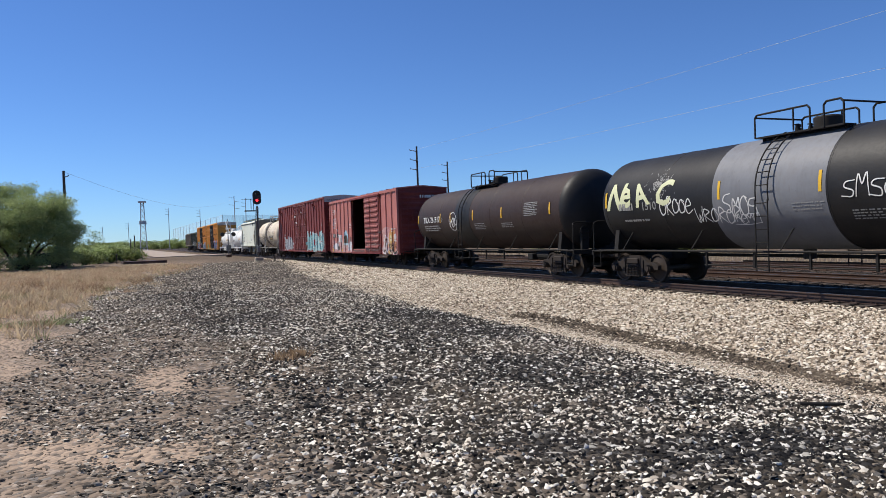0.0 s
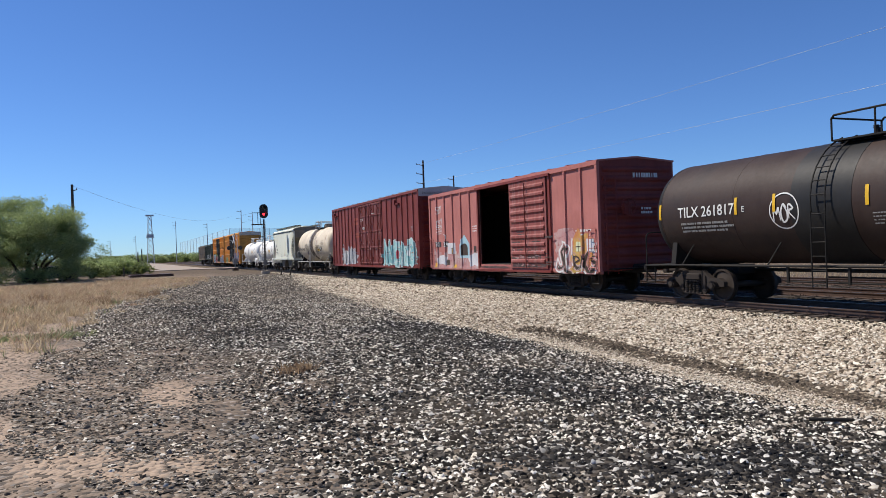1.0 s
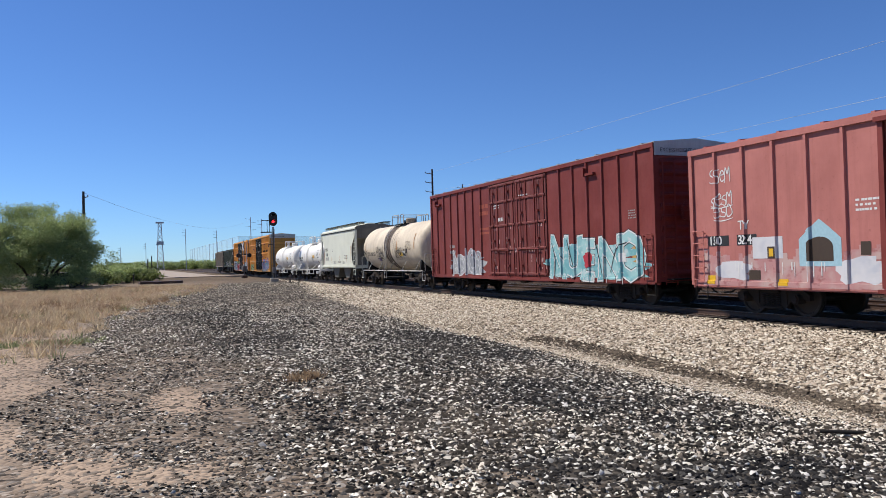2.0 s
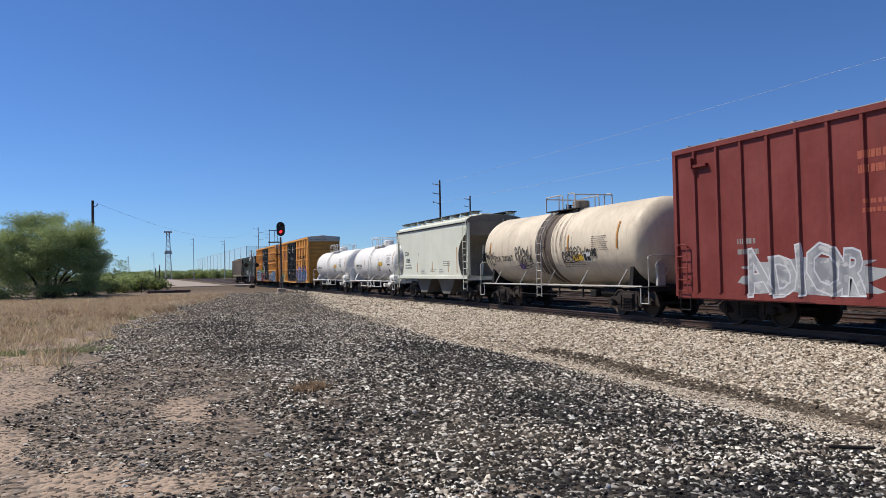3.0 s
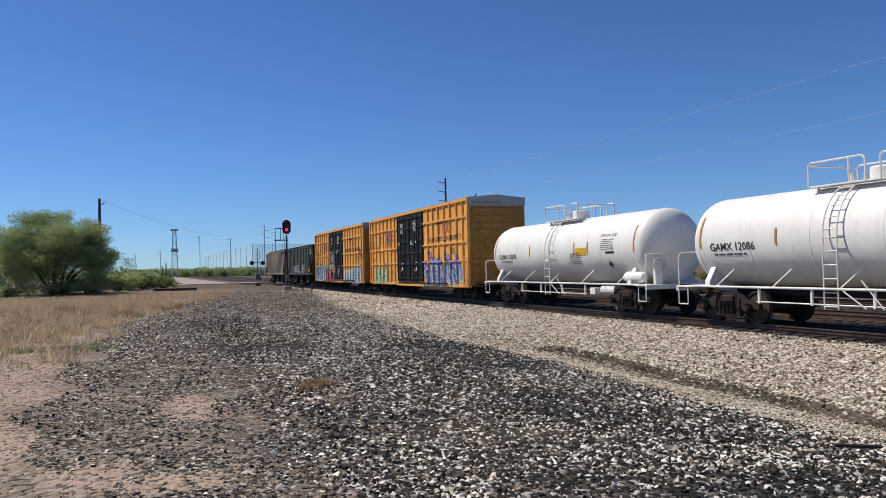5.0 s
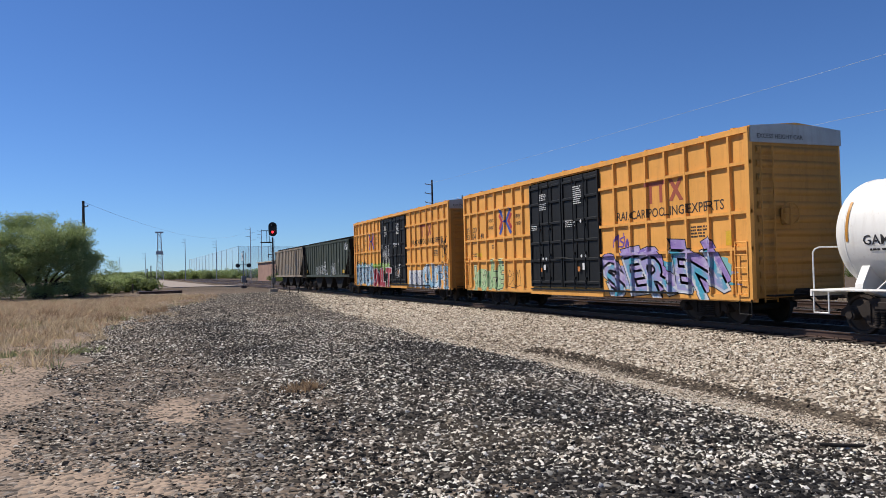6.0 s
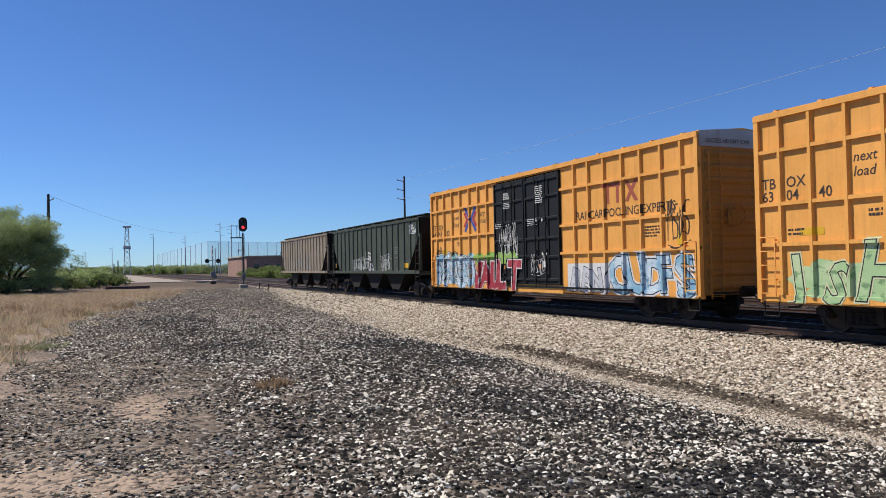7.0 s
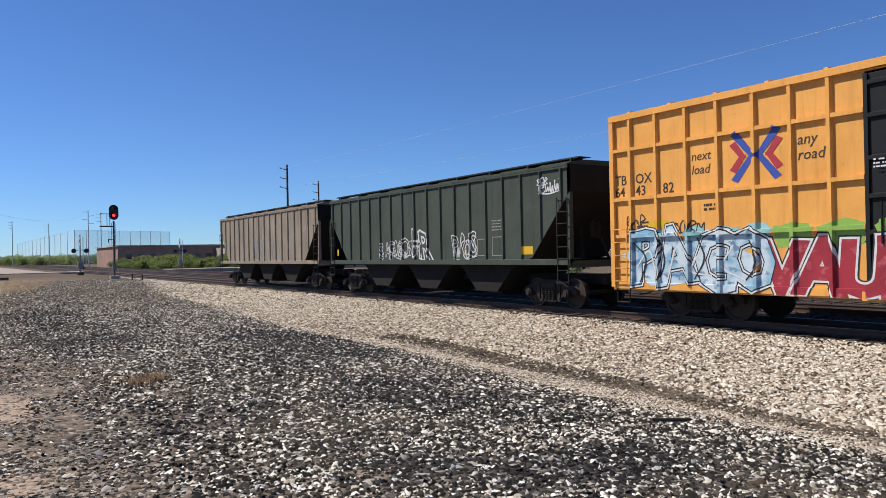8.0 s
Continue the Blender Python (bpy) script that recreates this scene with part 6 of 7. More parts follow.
def wire(label, a, b, sag, r=0.02, n=14):
    pts = []
    for k in range(n + 1):
        q = k / n
        pts.append((a[0] + (b[0] - a[0]) * q, a[1] + (b[1] - a[1]) * q, a[2] + (b[2] - a[2]) * q - sag * 4 * q * (1 - q)))
    solid("power_line", Shape().pipe(pts, r, 5), M_WIRE, label, "power line", group="power lines")


utility_pole("tall dark utility pole with post insulators beyond the tracks", 34.0, 88.6, 12.95)
utility_pole("dark utility pole with post insulators farther off", 46.0, 107.0, 13.0)
utility_pole("dark utility pole beyond the tracks", 34.0, -60.0, 12.95)
for k, z in enumerate((12.35, 10.05)):
    wire("thin power line over the far side of the tracks", (33.1, 88.6, z), (33.1, -60.0, z), 0.9 + 0.35 * k, 0.008)
px, py = at_angle(-3.65, 82)
utility_pole("plain dark wooden utility pole beside a tree", px, py, 9.3, arms=1, side=1, r=0.19, insul=0.4)
qx, qy = at_angle(7.46, 250)
utility_pole("distant grey utility pole", qx, qy, 16.6, arms=4, side=-1, r=0.17, material=M_FARPOLE, insul=1.5)
wire("sagging wire between two distant poles", (px, py, 9.2), (qx, qy, 16.0), 3.2, 0.012)
for az, dist, H in ((2.92, 350, 17.9), (8.25, 262, 16.6), (0.25, 420, 14.0), (-1.4, 460, 13.0), (5.05, 330, 16.0)):
    x, y = at_angle(az, dist)
    utility_pole("distant grey utility pole", x, y, H, arms=3, r=0.17, material=M_FARPOLE, insul=1.3)


def lattice_tower(x, y, H):
    t = thing("lattice_tower", "distant steel lattice tower with a platform", "tower", pose(x, y, -0.5))
    w0, w1 = 1.3, 0.55
    for sx in (-1, 1):
        for sy in (-1, 1):
            part("leg", Shape().rod((sx * w0, sy * w0, 0), (sx * w1, sy * w1, H), 0.14, 6), M_FARPOLE, t)
    n = 9
    for k in range(n):
        a, b = k / n, (k + 1) / n
        wa, wb = w0 + (w1 - w0) * a, w0 + (w1 - w0) * b
        s = Shape()
        for sy in (-1, 1):
            s.rod((-wa, sy * wa, H * a), (wb, sy * wb, H * b), 0.07, 5).rod((wa, sy * wa, H * a), (-wb, sy * wb, H * b), 0.07, 5)
            s.rod((sy * wa, -wa, H * a), (sy * wb, wb, H * b), 0.07, 5).rod((sy * wa, wa, H * a), (sy * wb, -wb, H * b), 0.07, 5)
        part("bracing", s, M_FARPOLE, t)
    part("platform", Shape().box(-1.5, 1.5, -1.5, 1.5, H * 0.56, H * 0.56 + 0.25).box(-1.3, 1.3, -1.3, 1.3, H * 0.56 + 0.25, H * 0.56 + 1.3), M_FARPOLE, t)
    part("top_platform", Shape().box(-1.5, 1.5, -1.5, 1.5, H, H + 0.5), M_FARPOLE, t)


tx, ty = at_angle(1.2, 320)
lattice_tower(tx, ty, 19.3)


def block_signal(x, y):
    z0 = ground_z(x, y)
    s = thing("railway_signal", "tall railway signal with a black target and a lit red lamp", "railway signal", pose(x, y, z0))
    part("foundation", Shape().box(-0.4, 0.4, -0.4, 0.4, -0.2, 0.35, 0.03), M_TANWALL, s)
    part("mast", Shape().rod((0, 0, 0.3), (0, 0, 5.7), 0.085, 12), M_SIGMAST, s)
    H = 6.35 - z0
    head = part("signal_head", Shape().box(-0.2, 0.2, -0.1, 0.28, H - 0.62, H + 0.62, 0.08), M_SIGBLACK, s)
    o = []
    for k in range(28):
        a = k / 28 * math.tau
        o.append((0.44 * math.cos(a), (0.30 if math.sin(a) > 0 else -0.30) + 0.44 * math.sin(a)))
    tgt = Shape().prism([(a, H + c) for a, c in o], -0.13, -0.10)
    part("target", tgt, M_SIGBLACK, head, "black oval target plate")
    for z, mat_ in ((H + 0.3, M_SIGBLACK), (H - 0.3, M_REDLAMP)):
        part("lens", Shape().rod((0, -0.14, z), (0, -0.17, z), 0.13, 18), mat_, head, "lit red lens" if mat_ is M_REDLAMP else "dark lens")
        tmp = Shape().lathe([(0.19, -0.45), (0.19, 0.0)], 16, a0=0.0, a1=math.pi)
        part("hood", Shape().put([(a, b - 0.13, z + c) for a, b, c in tmp.v], tmp.f), M_SIGBLACK, head)
    br = Shape()
    br.pipe([(-0.1, 0, H - 0.15), (-1.2, 0, H - 0.15)], 0.035).pipe([(-0.1, 0, H - 1.35), (-1.25, 0, H - 1.35)], 0.045)
    br.pipe([(-0.35, 0, H - 1.35), (-0.35, 0, H - 0.15)], 0.03).pipe([(-0.6, 0, H - 1.35), (-0.6, 0, H - 0.15)], 0.03)
    br.box(-1.25, -0.1, -0.3, 0.3, H - 1.42, H - 1.37)
    part("maintenance_cage", br, M_SIGBLACK, s)
    part("arm", Shape().pipe([(0, 0, 3.9), (-0.5, 0, 3.9), (-0.5, 0, 3.6)], 0.04), M_SIGBLACK, s)
    ld = Shape()
    for e in (-0.17, 0.17):
        ld.rod((e, 0.28, 0.3), (e, 0.18, 5.5), 0.02, 6)
    for k in range(16):
        ld.rod((-0.17, 0.28 - 0.006 * k, 0.5 + k * 0.31), (0.17, 0.28 - 0.006 * k, 0.5 + k * 0.31), 0.014, 6)
    part("ladder", ld, M_POLEMETAL, s)
    part("junction_box", Shape().box(-0.18, 0.18, -0.32, -0.1, 0.9, 1.5, 0.02), M_POLEMETAL, s)


block_signal(12.75, 80.0)


def crossing_signal(x, y, turn):
    s = thing("crossing_signal", "level crossing signal with crossbuck, twin lamps and gate motor", "crossing signal", pose(x, y, ground_z(x, y), 0, 0, turn), "crossing signals")
    part("base", Shape().box(-0.35, 0.35, -0.35, 0.35, -0.2, 0.4, 0.03), M_RAIL, s)
    part("mast", Shape().rod((0, 0, 0.4), (0, 0, 5.2), 0.07, 10), M_POLEMETAL, s)
    for a in (45, -45):
        c, d = math.cos(radians(a)), math.sin(radians(a))
        o = Shape().box(-0.02, 0.02, -0.75, 0.75, -0.11, 0.11)
        o.v = [(p - 0.12, q * c - r * d, 4.35 + q * d + r * c) for p, q, r in o.v]
        part("crossbuck_blade", o, M_WHITECYL, s, "white crossbuck blade")
    part("lamp_arm", Shape().rod((-0.75, 0, 3.25), (0.75, 0, 3.25), 0.04, 8), M_SIGBLACK, s)
    for e in (-0.75, 0.75):
        part("lamp", Shape().rod((e, -0.1, 3.15), (e, 0.12, 3.15), 0.29, 18), M_SIGBLACK, s, "black lamp with round backing plate")
    part("gate_motor", Shape().box(-0.3, 0.3, -0.25, 0.25, 0.9, 1.7, 0.04), M_POLEMETAL, s)
    part("gate_arm", Shape().rod((0.35, 0, 1.3), (0.35, 0, 4.9), 0.05, 6), M_WHITECYL, s, "raised white gate arm")
    part("counterweight", Shape().box(0.28, 0.44, -0.2, 0.2, 0.75, 1.2, 0.02), M_SIGBLACK, s)


crossing_signal(13.0, 107.0, 6)
crossing_signal(30.2, 127.0, -6)


# -- road over the crossing --
def build_road():
    s = Shape()
    n = 24
    for k in range(n):
        a, b = k / n, (k + 1) / n
        y0, y1 = 122 + 252 * a, 122 + 252 * b
        x0, x1 = 7.0 - 3.0 * a, 7.0 - 3.0 * b
        s.put([(x0 - 3.0, y0, 0.05), (x0 + 4.0, y0, 0.05), (x1 + 4.0, y1, 0.05), (x1 - 3.0, y1, 0.05)], [(0, 1, 2, 3)])
    s.box(-4, 15.2, 120, 127, -0.6, 0.045)
    s.box(27.5, 90, 120, 127, -0.7, 0.045)
    solid("road", s, M_ASPHALT, "pale dusty road leading over the level crossing", "road", kind="structure")
    # A low brown slab takes the place of the dark culvert hole.
    solid("culvert_slab", Shape().box(-2.1, 2.1, -0.9, 0.9, -0.3, 0.22, 0.03).box(-2.0, 2.0, -1.1, -0.9, -0.3, 0.05), M_RAIL, "low rusty-brown slab standing in for a dark culvert hole", "slab", pose(1.7, 84, 0.0, 0, 0, 8))
    solid("kerb", Shape().box(-12, 0.8, -0.25, 0.25, -0.3, 0.18, 0.03), M_ASPHALT, "low pale concrete kerb beside the dry grass", "kerb", pose(-3.5, 79, -0.06, 0, 0, -6))
    for x, y, H in ((-0.9, 88, 0.95), (0.6, 96, 2.6), (1.05, 98, 3.0), (13.3, 74, 0.6), (13.6, 71, 0.55)):
        p = thing("marker_post", "slim weathered marker post", "post", pose(x, y, ground_z(x, y)), "marker posts")
        part("post", Shape().rod((0, 0, -0.1), (0, 0, H), 0.06, 8), M_GREYWOOD, p)
        part("cap", Shape().rod((0, 0, H), (0, 0, H + 0.06), 0.085, 8), M_POLEMETAL, p)


build_road()


# -- far buildings and the net fence --
def long_building():
    b = thing("warehouse", "long low brick-red building with a pale end beyond the trees", "building", pose(0, 0, -0.6))
    part("wall", Shape().box(35, 72, 214, 250, 0, 5.7), M_BRICK, b)
    part("roof", Shape().box(34.6, 72.4, 213.6, 250.4, 5.7, 6.0), M_TANWALL, b)
    part("annex", Shape().box(60.5, 90, 205, 213.5, 0, 4.9), M_TANWALL, b, "pale rendered annex")
    for k in range(8):
        w_ = part("window", Shape().box(37 + k * 3.0, 38.4 + k * 3.0, 213.9, 214.0, 2.0, 3.6), M_GLASSDARK, b)
        part("sill", Shape().box(36.9 + k * 3.0, 38.5 + k * 3.0, 213.7, 214.0, 1.9, 2.0), M_TANWALL, w_)
    part("door", Shape().box(63, 66, 204.9, 205.0, 0, 3.2), M_WHITECYL, b)


long_building()


def net_material():
    m, t, b = nodes_of("fine_net")
    # The net's pale blue holds the haze of distance.
    b.inputs["Base Color"].default_value = (0.46, 0.55, 0.64, 1)
    b.inputs["Alpha"].default_value = 0.24
    b.inputs["Roughness"].default_value = 0.9
    return m


def net_fence():
    f = thing("net_fence", "tall net fence on slender poles, far away", "fence", pose(0, 0, -0.6))
    m = net_material()
    corner = at_angle(6.6, 420)
    left = at_angle(3.2, 760)
    right = at_angle(12.7, 455)
    H = 17.4
    for (a, b, n) in ((left, corner, 13), (corner, right, 9)):
        for k in range(n + 1):
            x, y = a[0] + (b[0] - a[0]) * k / n, a[1] + (b[1] - a[1]) * k / n
            part("post", Shape().rod((x, y, 0), (x, y, H), 0.15, 6, 0.10), M_FARPOLE, f)
        d = Vector((b[0] - a[0], b[1] - a[1], 0)).normalized()
        nx, ny = -d.y * 0.03, d.x * 0.03
        part("net", Shape().put([(a[0] + nx, a[1] + ny, 0.3), (b[0] + nx, b[1] + ny, 0.3), (b[0] + nx, b[1] + ny, H - 0.2), (a[0] + nx, a[1] + ny, H - 0.2)], [(0, 1, 2, 3)]), m, f, "fine grey netting")
        part("cable", Shape().rod((a[0], a[1], H - 0.1), (b[0], b[1], H - 0.1), 0.05, 5), M_FARPOLE, f)


net_fence()


# -- plants --
def leaf_cloud(lobes, count, size, rnd, droop=0.3):
    """Many small leaf sprays filling uneven lobes (x, y, z, radius, height)."""
    v, f = [], []
    weights = [l[3] * l[3] * l[4] for l in lobes]
    for _ in range(count):
        x, y, z, r, hh = rnd.choices(lobes, weights)[0]
        d = Vector((rnd.gauss(0, 1), rnd.gauss(0, 1), rnd.gauss(0, 1))).normalized()
        q = rnd.random() ** 0.45 * (1 + 0.12 * rnd.gauss(0, 1))
        c = Vector((x + d.x * r * q, y + d.y * r * q, max(0.1, z + d.z * hh * q)))
        a = Vector((rnd.gauss(0, 1), rnd.gauss(0, 1), rnd.gauss(0, 0.6) - droop)).normalized()
        b = a.orthogonal().normalized()
        b = (b + a.cross(b) * rnd.uniform(-1, 1)).normalized()
        L, W = size * rnd.uniform(0.6, 1.5), size * rnd.uniform(0.22, 0.5)
        n = len(v)
        v += [tuple(c - a * L), tuple(c + b * W), tuple(c + a * L), tuple(c - b * W)]
        f.append((n, n + 1, n + 2, n + 3))
    return v, f


def raw(name, v, f, material):
    me = bpy.data.meshes.new(name)
    me.from_pydata(v, [], f)
    me.materials.append(material)
    return me


def mesquite(x, y):
    r = random.Random(21)
    t = thing("mesquite_tree", "spreading green mesquite tree with feathery leaves", "tree", pose(x, y, ground_z(x, y)))
    s = Shape()
    tips = []
    for k in range(7):
        a = k / 7 * math.tau + r.uniform(-0.3, 0.3)
        p = Vector((0.25 * math.cos(a), 0.25 * math.sin(a), 0))
        d = Vector((math.cos(a) * 0.55, math.sin(a) * 0.55, 1.0)).normalized()
        rad = 0.17
        for j in range(6):
            q = p + d * r.uniform(0.8, 1.15)
            s.rod(p, q, rad, 8, rad * 0.78)
            rad *= 0.78
            p = q
            d = (d + Vector((r.uniform(-0.4, 0.4) + 0.12 * math.cos(a), r.uniform(-0.4, 0.4) + 0.12 * math.sin(a), r.uniform(-0.1, 0.2)))).normalized()
            if j > 1:
                e = (d + Vector((r.gauss(0, 0.8), r.gauss(0, 0.8), r.uniform(-0.1, 0.5)))).normalized()
                s.rod(p, p + e * 1.4, rad * 0.6, 6, rad * 0.25)
                tips.append(p + e * 1.4)
        tips.append(p)
    part("trunk", s, M_BARK, t)
    lobes = []
    for q in tips:
        lobes.append((q.x * 1.0, q.y * 1.0, q.z * 0.98 + 0.2, r.uniform(0.8, 1.5), r.uniform(0.6, 1.1)))
    for k in range(420):
        a = r.uniform(0, math.tau)
        d = 4.7 * r.random() ** 0.5
        top = 7.7 * math.sqrt(max(0.0, 1 - (d / 5.3) ** 2)) * r.uniform(0.9, 1.06)
        lobes.append((math.cos(a) * d, math.sin(a) * d, max(0.4, top * r.random() ** 0.62), r.uniform(0.5, 1.0), r.uniform(0.35, 0.7)))
    lobes += [(4.9, -0.2, 3.4, 0.8, 0.5), (5.7, -0.3, 3.0, 0.7, 0.4), (6.3, -0.4, 2.5, 0.5, 0.4), (5.3, 0.2, 2.2, 0.7, 0.6)]
    v, f = leaf_cloud(lobes, 125000, 0.085, r)
    part("crown", raw("crown", v, f, M_LEAF), None, t, "feathery green foliage with gaps")


bx, by = at_angle(-6.35, 75)
mesquite(bx, by)


def shrub_mesh(seed, material, w, hgt, count, size):
    r = random.Random(seed)
    lobes = []
    for k in range(9):
        a = r.uniform(0, math.tau)
        d = r.uniform(0, 0.75) * w
        lobes.append((math.cos(a) * d, math.sin(a) * d, r.uniform(0.25, 0.8) * hgt * (1 - 0.4 * d / w), w * r.uniform(0.25, 0.45), hgt * r.uniform(0.2, 0.35)))
    v, f = leaf_cloud(lobes, count, size, r)
    return raw("foliage", v, f, material)


SHRUBS = [shrub_mesh(31, M_LEAF, 2.6, 2.3, 1500, 0.17), shrub_mesh(32, M_LEAFDARK, 2.4, 2.0, 1400, 0.17), shrub_mesh(33, M_LEAFDARK, 3.4, 3.2, 1700, 0.22), shrub_mesh(34, M_LEAF, 3.8, 4.0, 1900, 0.24)]
STEM = Shape()
for k in range(5):
    a = k / 5 * math.tau
    STEM.rod((0.08 * math.cos(a), 0.08 * math.sin(a), -0.1), (0.7 * math.cos(a), 0.7 * math.sin(a), 1.3), 0.06, 6, 0.02)
STEM = STEM.mesh("stems", M_BARK)


def shrub(x, y, k, scale, label="dusty green desert shrub"):
    s = thing("shrub", label, "shrub", pose(x, y, ground_z(x, y), 0, 0, (x * 37 + y * 11) % 360), "desert shrubs")
    for n, me in (("foliage", SHRUBS[k]), ("stems", STEM)):
        o = part(n, me, None, s)
        o.scale = (scale, scale, scale * 0.95)


r_ = random.Random(77)
for az, dist, k, sc in ((-2.6, 84, 1, 0.95), (-1.7, 92, 0, 1.0), (-0.9, 96, 1, 0.9), (-0.3, 108, 0, 1.0), (-9.4, 72, 0, 0.5), (-10.2, 74, 1, 0.5), (-11.0, 74, 1, 0.55), (-11.8, 72, 0, 0.6), (-4.4, 88, 1, 0.7)):
    x, y = at_angle(az, dist)
    shrub(x, y, k, sc)
for k in range(70):  # green belt beyond the road
    az = r_.uniform(-3.0, 8.0)
    dist = r_.uniform(165, 330)
    x, y = at_angle(az, dist)
    if x < 11 and not (-3 < x < 12.5 and y < 330):
        shrub(x, y, r_.choice((0, 1, 2, 3)), r_.uniform(0.7, 1.15))
for k in range(26):  # along the road's far side
    y = r_.uniform(150, 330)
    x = -3.5 - r_.uniform(0, 9)
    shrub(x, y, r_.choice((0, 1, 2)), r_.uniform(0.6, 1.0))
for k in range(70):  # beyond the tracks
    az = r_.uniform(8.3, 17.5)
    dist = r_.uniform(150, 200)
    x, y = at_angle(az, dist)
    if x > 29 or dist > 260:
        shrub(x, y, r_.choice((1, 2)), r_.uniform(0.6, 1.15))
for k in range(60):  # along the far horizon
    az = r_.uniform(-14, 9)
    dist = r_.uniform(360, 520)
    x, y = at_angle(az, dist)
    shrub(x, y, r_.choice((2, 3)), r_.uniform(0.9, 1.5), "distant dark green desert trees")
for k in range(85):  # green belt behind the crossing
    az = r_.uniform(-1.5, 9.0)
    dist = r_.uniform(430, 520)
    x, y = at_angle(az, dist)
    shrub(x, y, r_.choice((2, 3)), r_.uniform(1.0, 1.7), "distant low green desert trees")
for k in range(16):  # scrub right of the tree
    az = r_.uniform(-3.2, 0.4)
    x, y = at_angle(az, r_.uniform(96, 125))
    shrub(x, y, r_.choice((0, 1)), r_.uniform(0.8, 1.25))
for k in range(40):  # weeds and bushes past the far tracks
    az = r_.uniform(18, 66)
    dist = r_.uniform(60, 150)
    x, y = at_angle(az, dist)
    if x > 36:
        shrub(x, y, r_.choice((0, 1, 2)), r_.uniform(0.4, 0.8))


def palm(x, y, H):
    r = random.Random(5)
    p = thing("palm_tree", "dark fan palm with a slender trunk", "palm", pose(x, y, ground_z(x, y)))
    part("trunk", Shape().rod((0, 0, -0.1), (0.1, 0, H), 0.22, 10, 0.15), M_BARK, p)
    for k in range(26):
        a, e = r.uniform(0, math.tau), r.uniform(-0.7, 1.2)
        d = Vector((math.cos(a) * math.cos(e), math.sin(a) * math.cos(e), math.sin(e)))
        side = d.cross(Vector((0, 0, 1))).normalized()
        s = Shape()
        c = Vector((0.1, 0, H))
        s.rod(c, c + d * 0.8, 0.025, 5)
        for j in range(-5, 6):
            q = (d + side * j * 0.17).normalized()
            b = c + d * 0.7
            tip = b + q * 0.85 - Vector((0, 0, 0.14 + 0.02 * abs(j)))
            s.put([tuple(b), tuple(b + q * 0.4 + side * 0.05), tuple(tip), tuple(b + q * 0.4 - side * 0.05)], [(0, 1, 2, 3)])
        part("frond", s, M_LEAFDARK, p)


x, y = at_angle(-10.0, 118)
palm(x, y, 7.7)


def parked_car(x, y, turn, material, label):
    c = thing("parked_car", label, "car", pose(x, y, ground_z(x, y), 0, 0, turn), "parked cars")
    o = [(-2.2, 0.35), (-2.25, 0.75), (-2.0, 0.95), (-1.2, 1.0), (1.1, 1.02), (1.9, 0.9), (2.2, 0.65), (2.2, 0.35)]
    part("body", Shape().prism(o, -0.86, 0.86, axis="x"), material, c)
    cab = [(-1.6, 0.98), (-1.0, 1.42), (0.3, 1.46), (1.15, 1.0)]
    part("cabin", Shape().prism(cab, -0.72, 0.72, axis="x"), M_GLASSDARK, c, "dark glass cabin")
    part("roof_panel", Shape().box(-0.72, 0.72, -0.95, 0.3, 1.43, 1.49, 0.02), material, c)
    for sx in (-0.8, 0.8):
        for yy in (-1.35, 1.35):
            w_ = part("wheel", Shape().rod((sx - 0.1, yy, 0.32), (sx + 0.1, yy, 0.32), 0.32, 18), M_SIGBLACK, c)
            part("rim", Shape().rod((sx - 0.11, yy, 0.32), (sx + 0.11, yy, 0.32), 0.2, 12), M_POLEMETAL, w_)


x, y = at_angle(-5.1, 80)
parked_car(x, y, 72, M_CARBODY, "dark parked car under the tree")
x, y = at_angle(-10.2, 84)
parked_car(x, y, 80, M_WHITECYL, "white parked car beside the bushes")


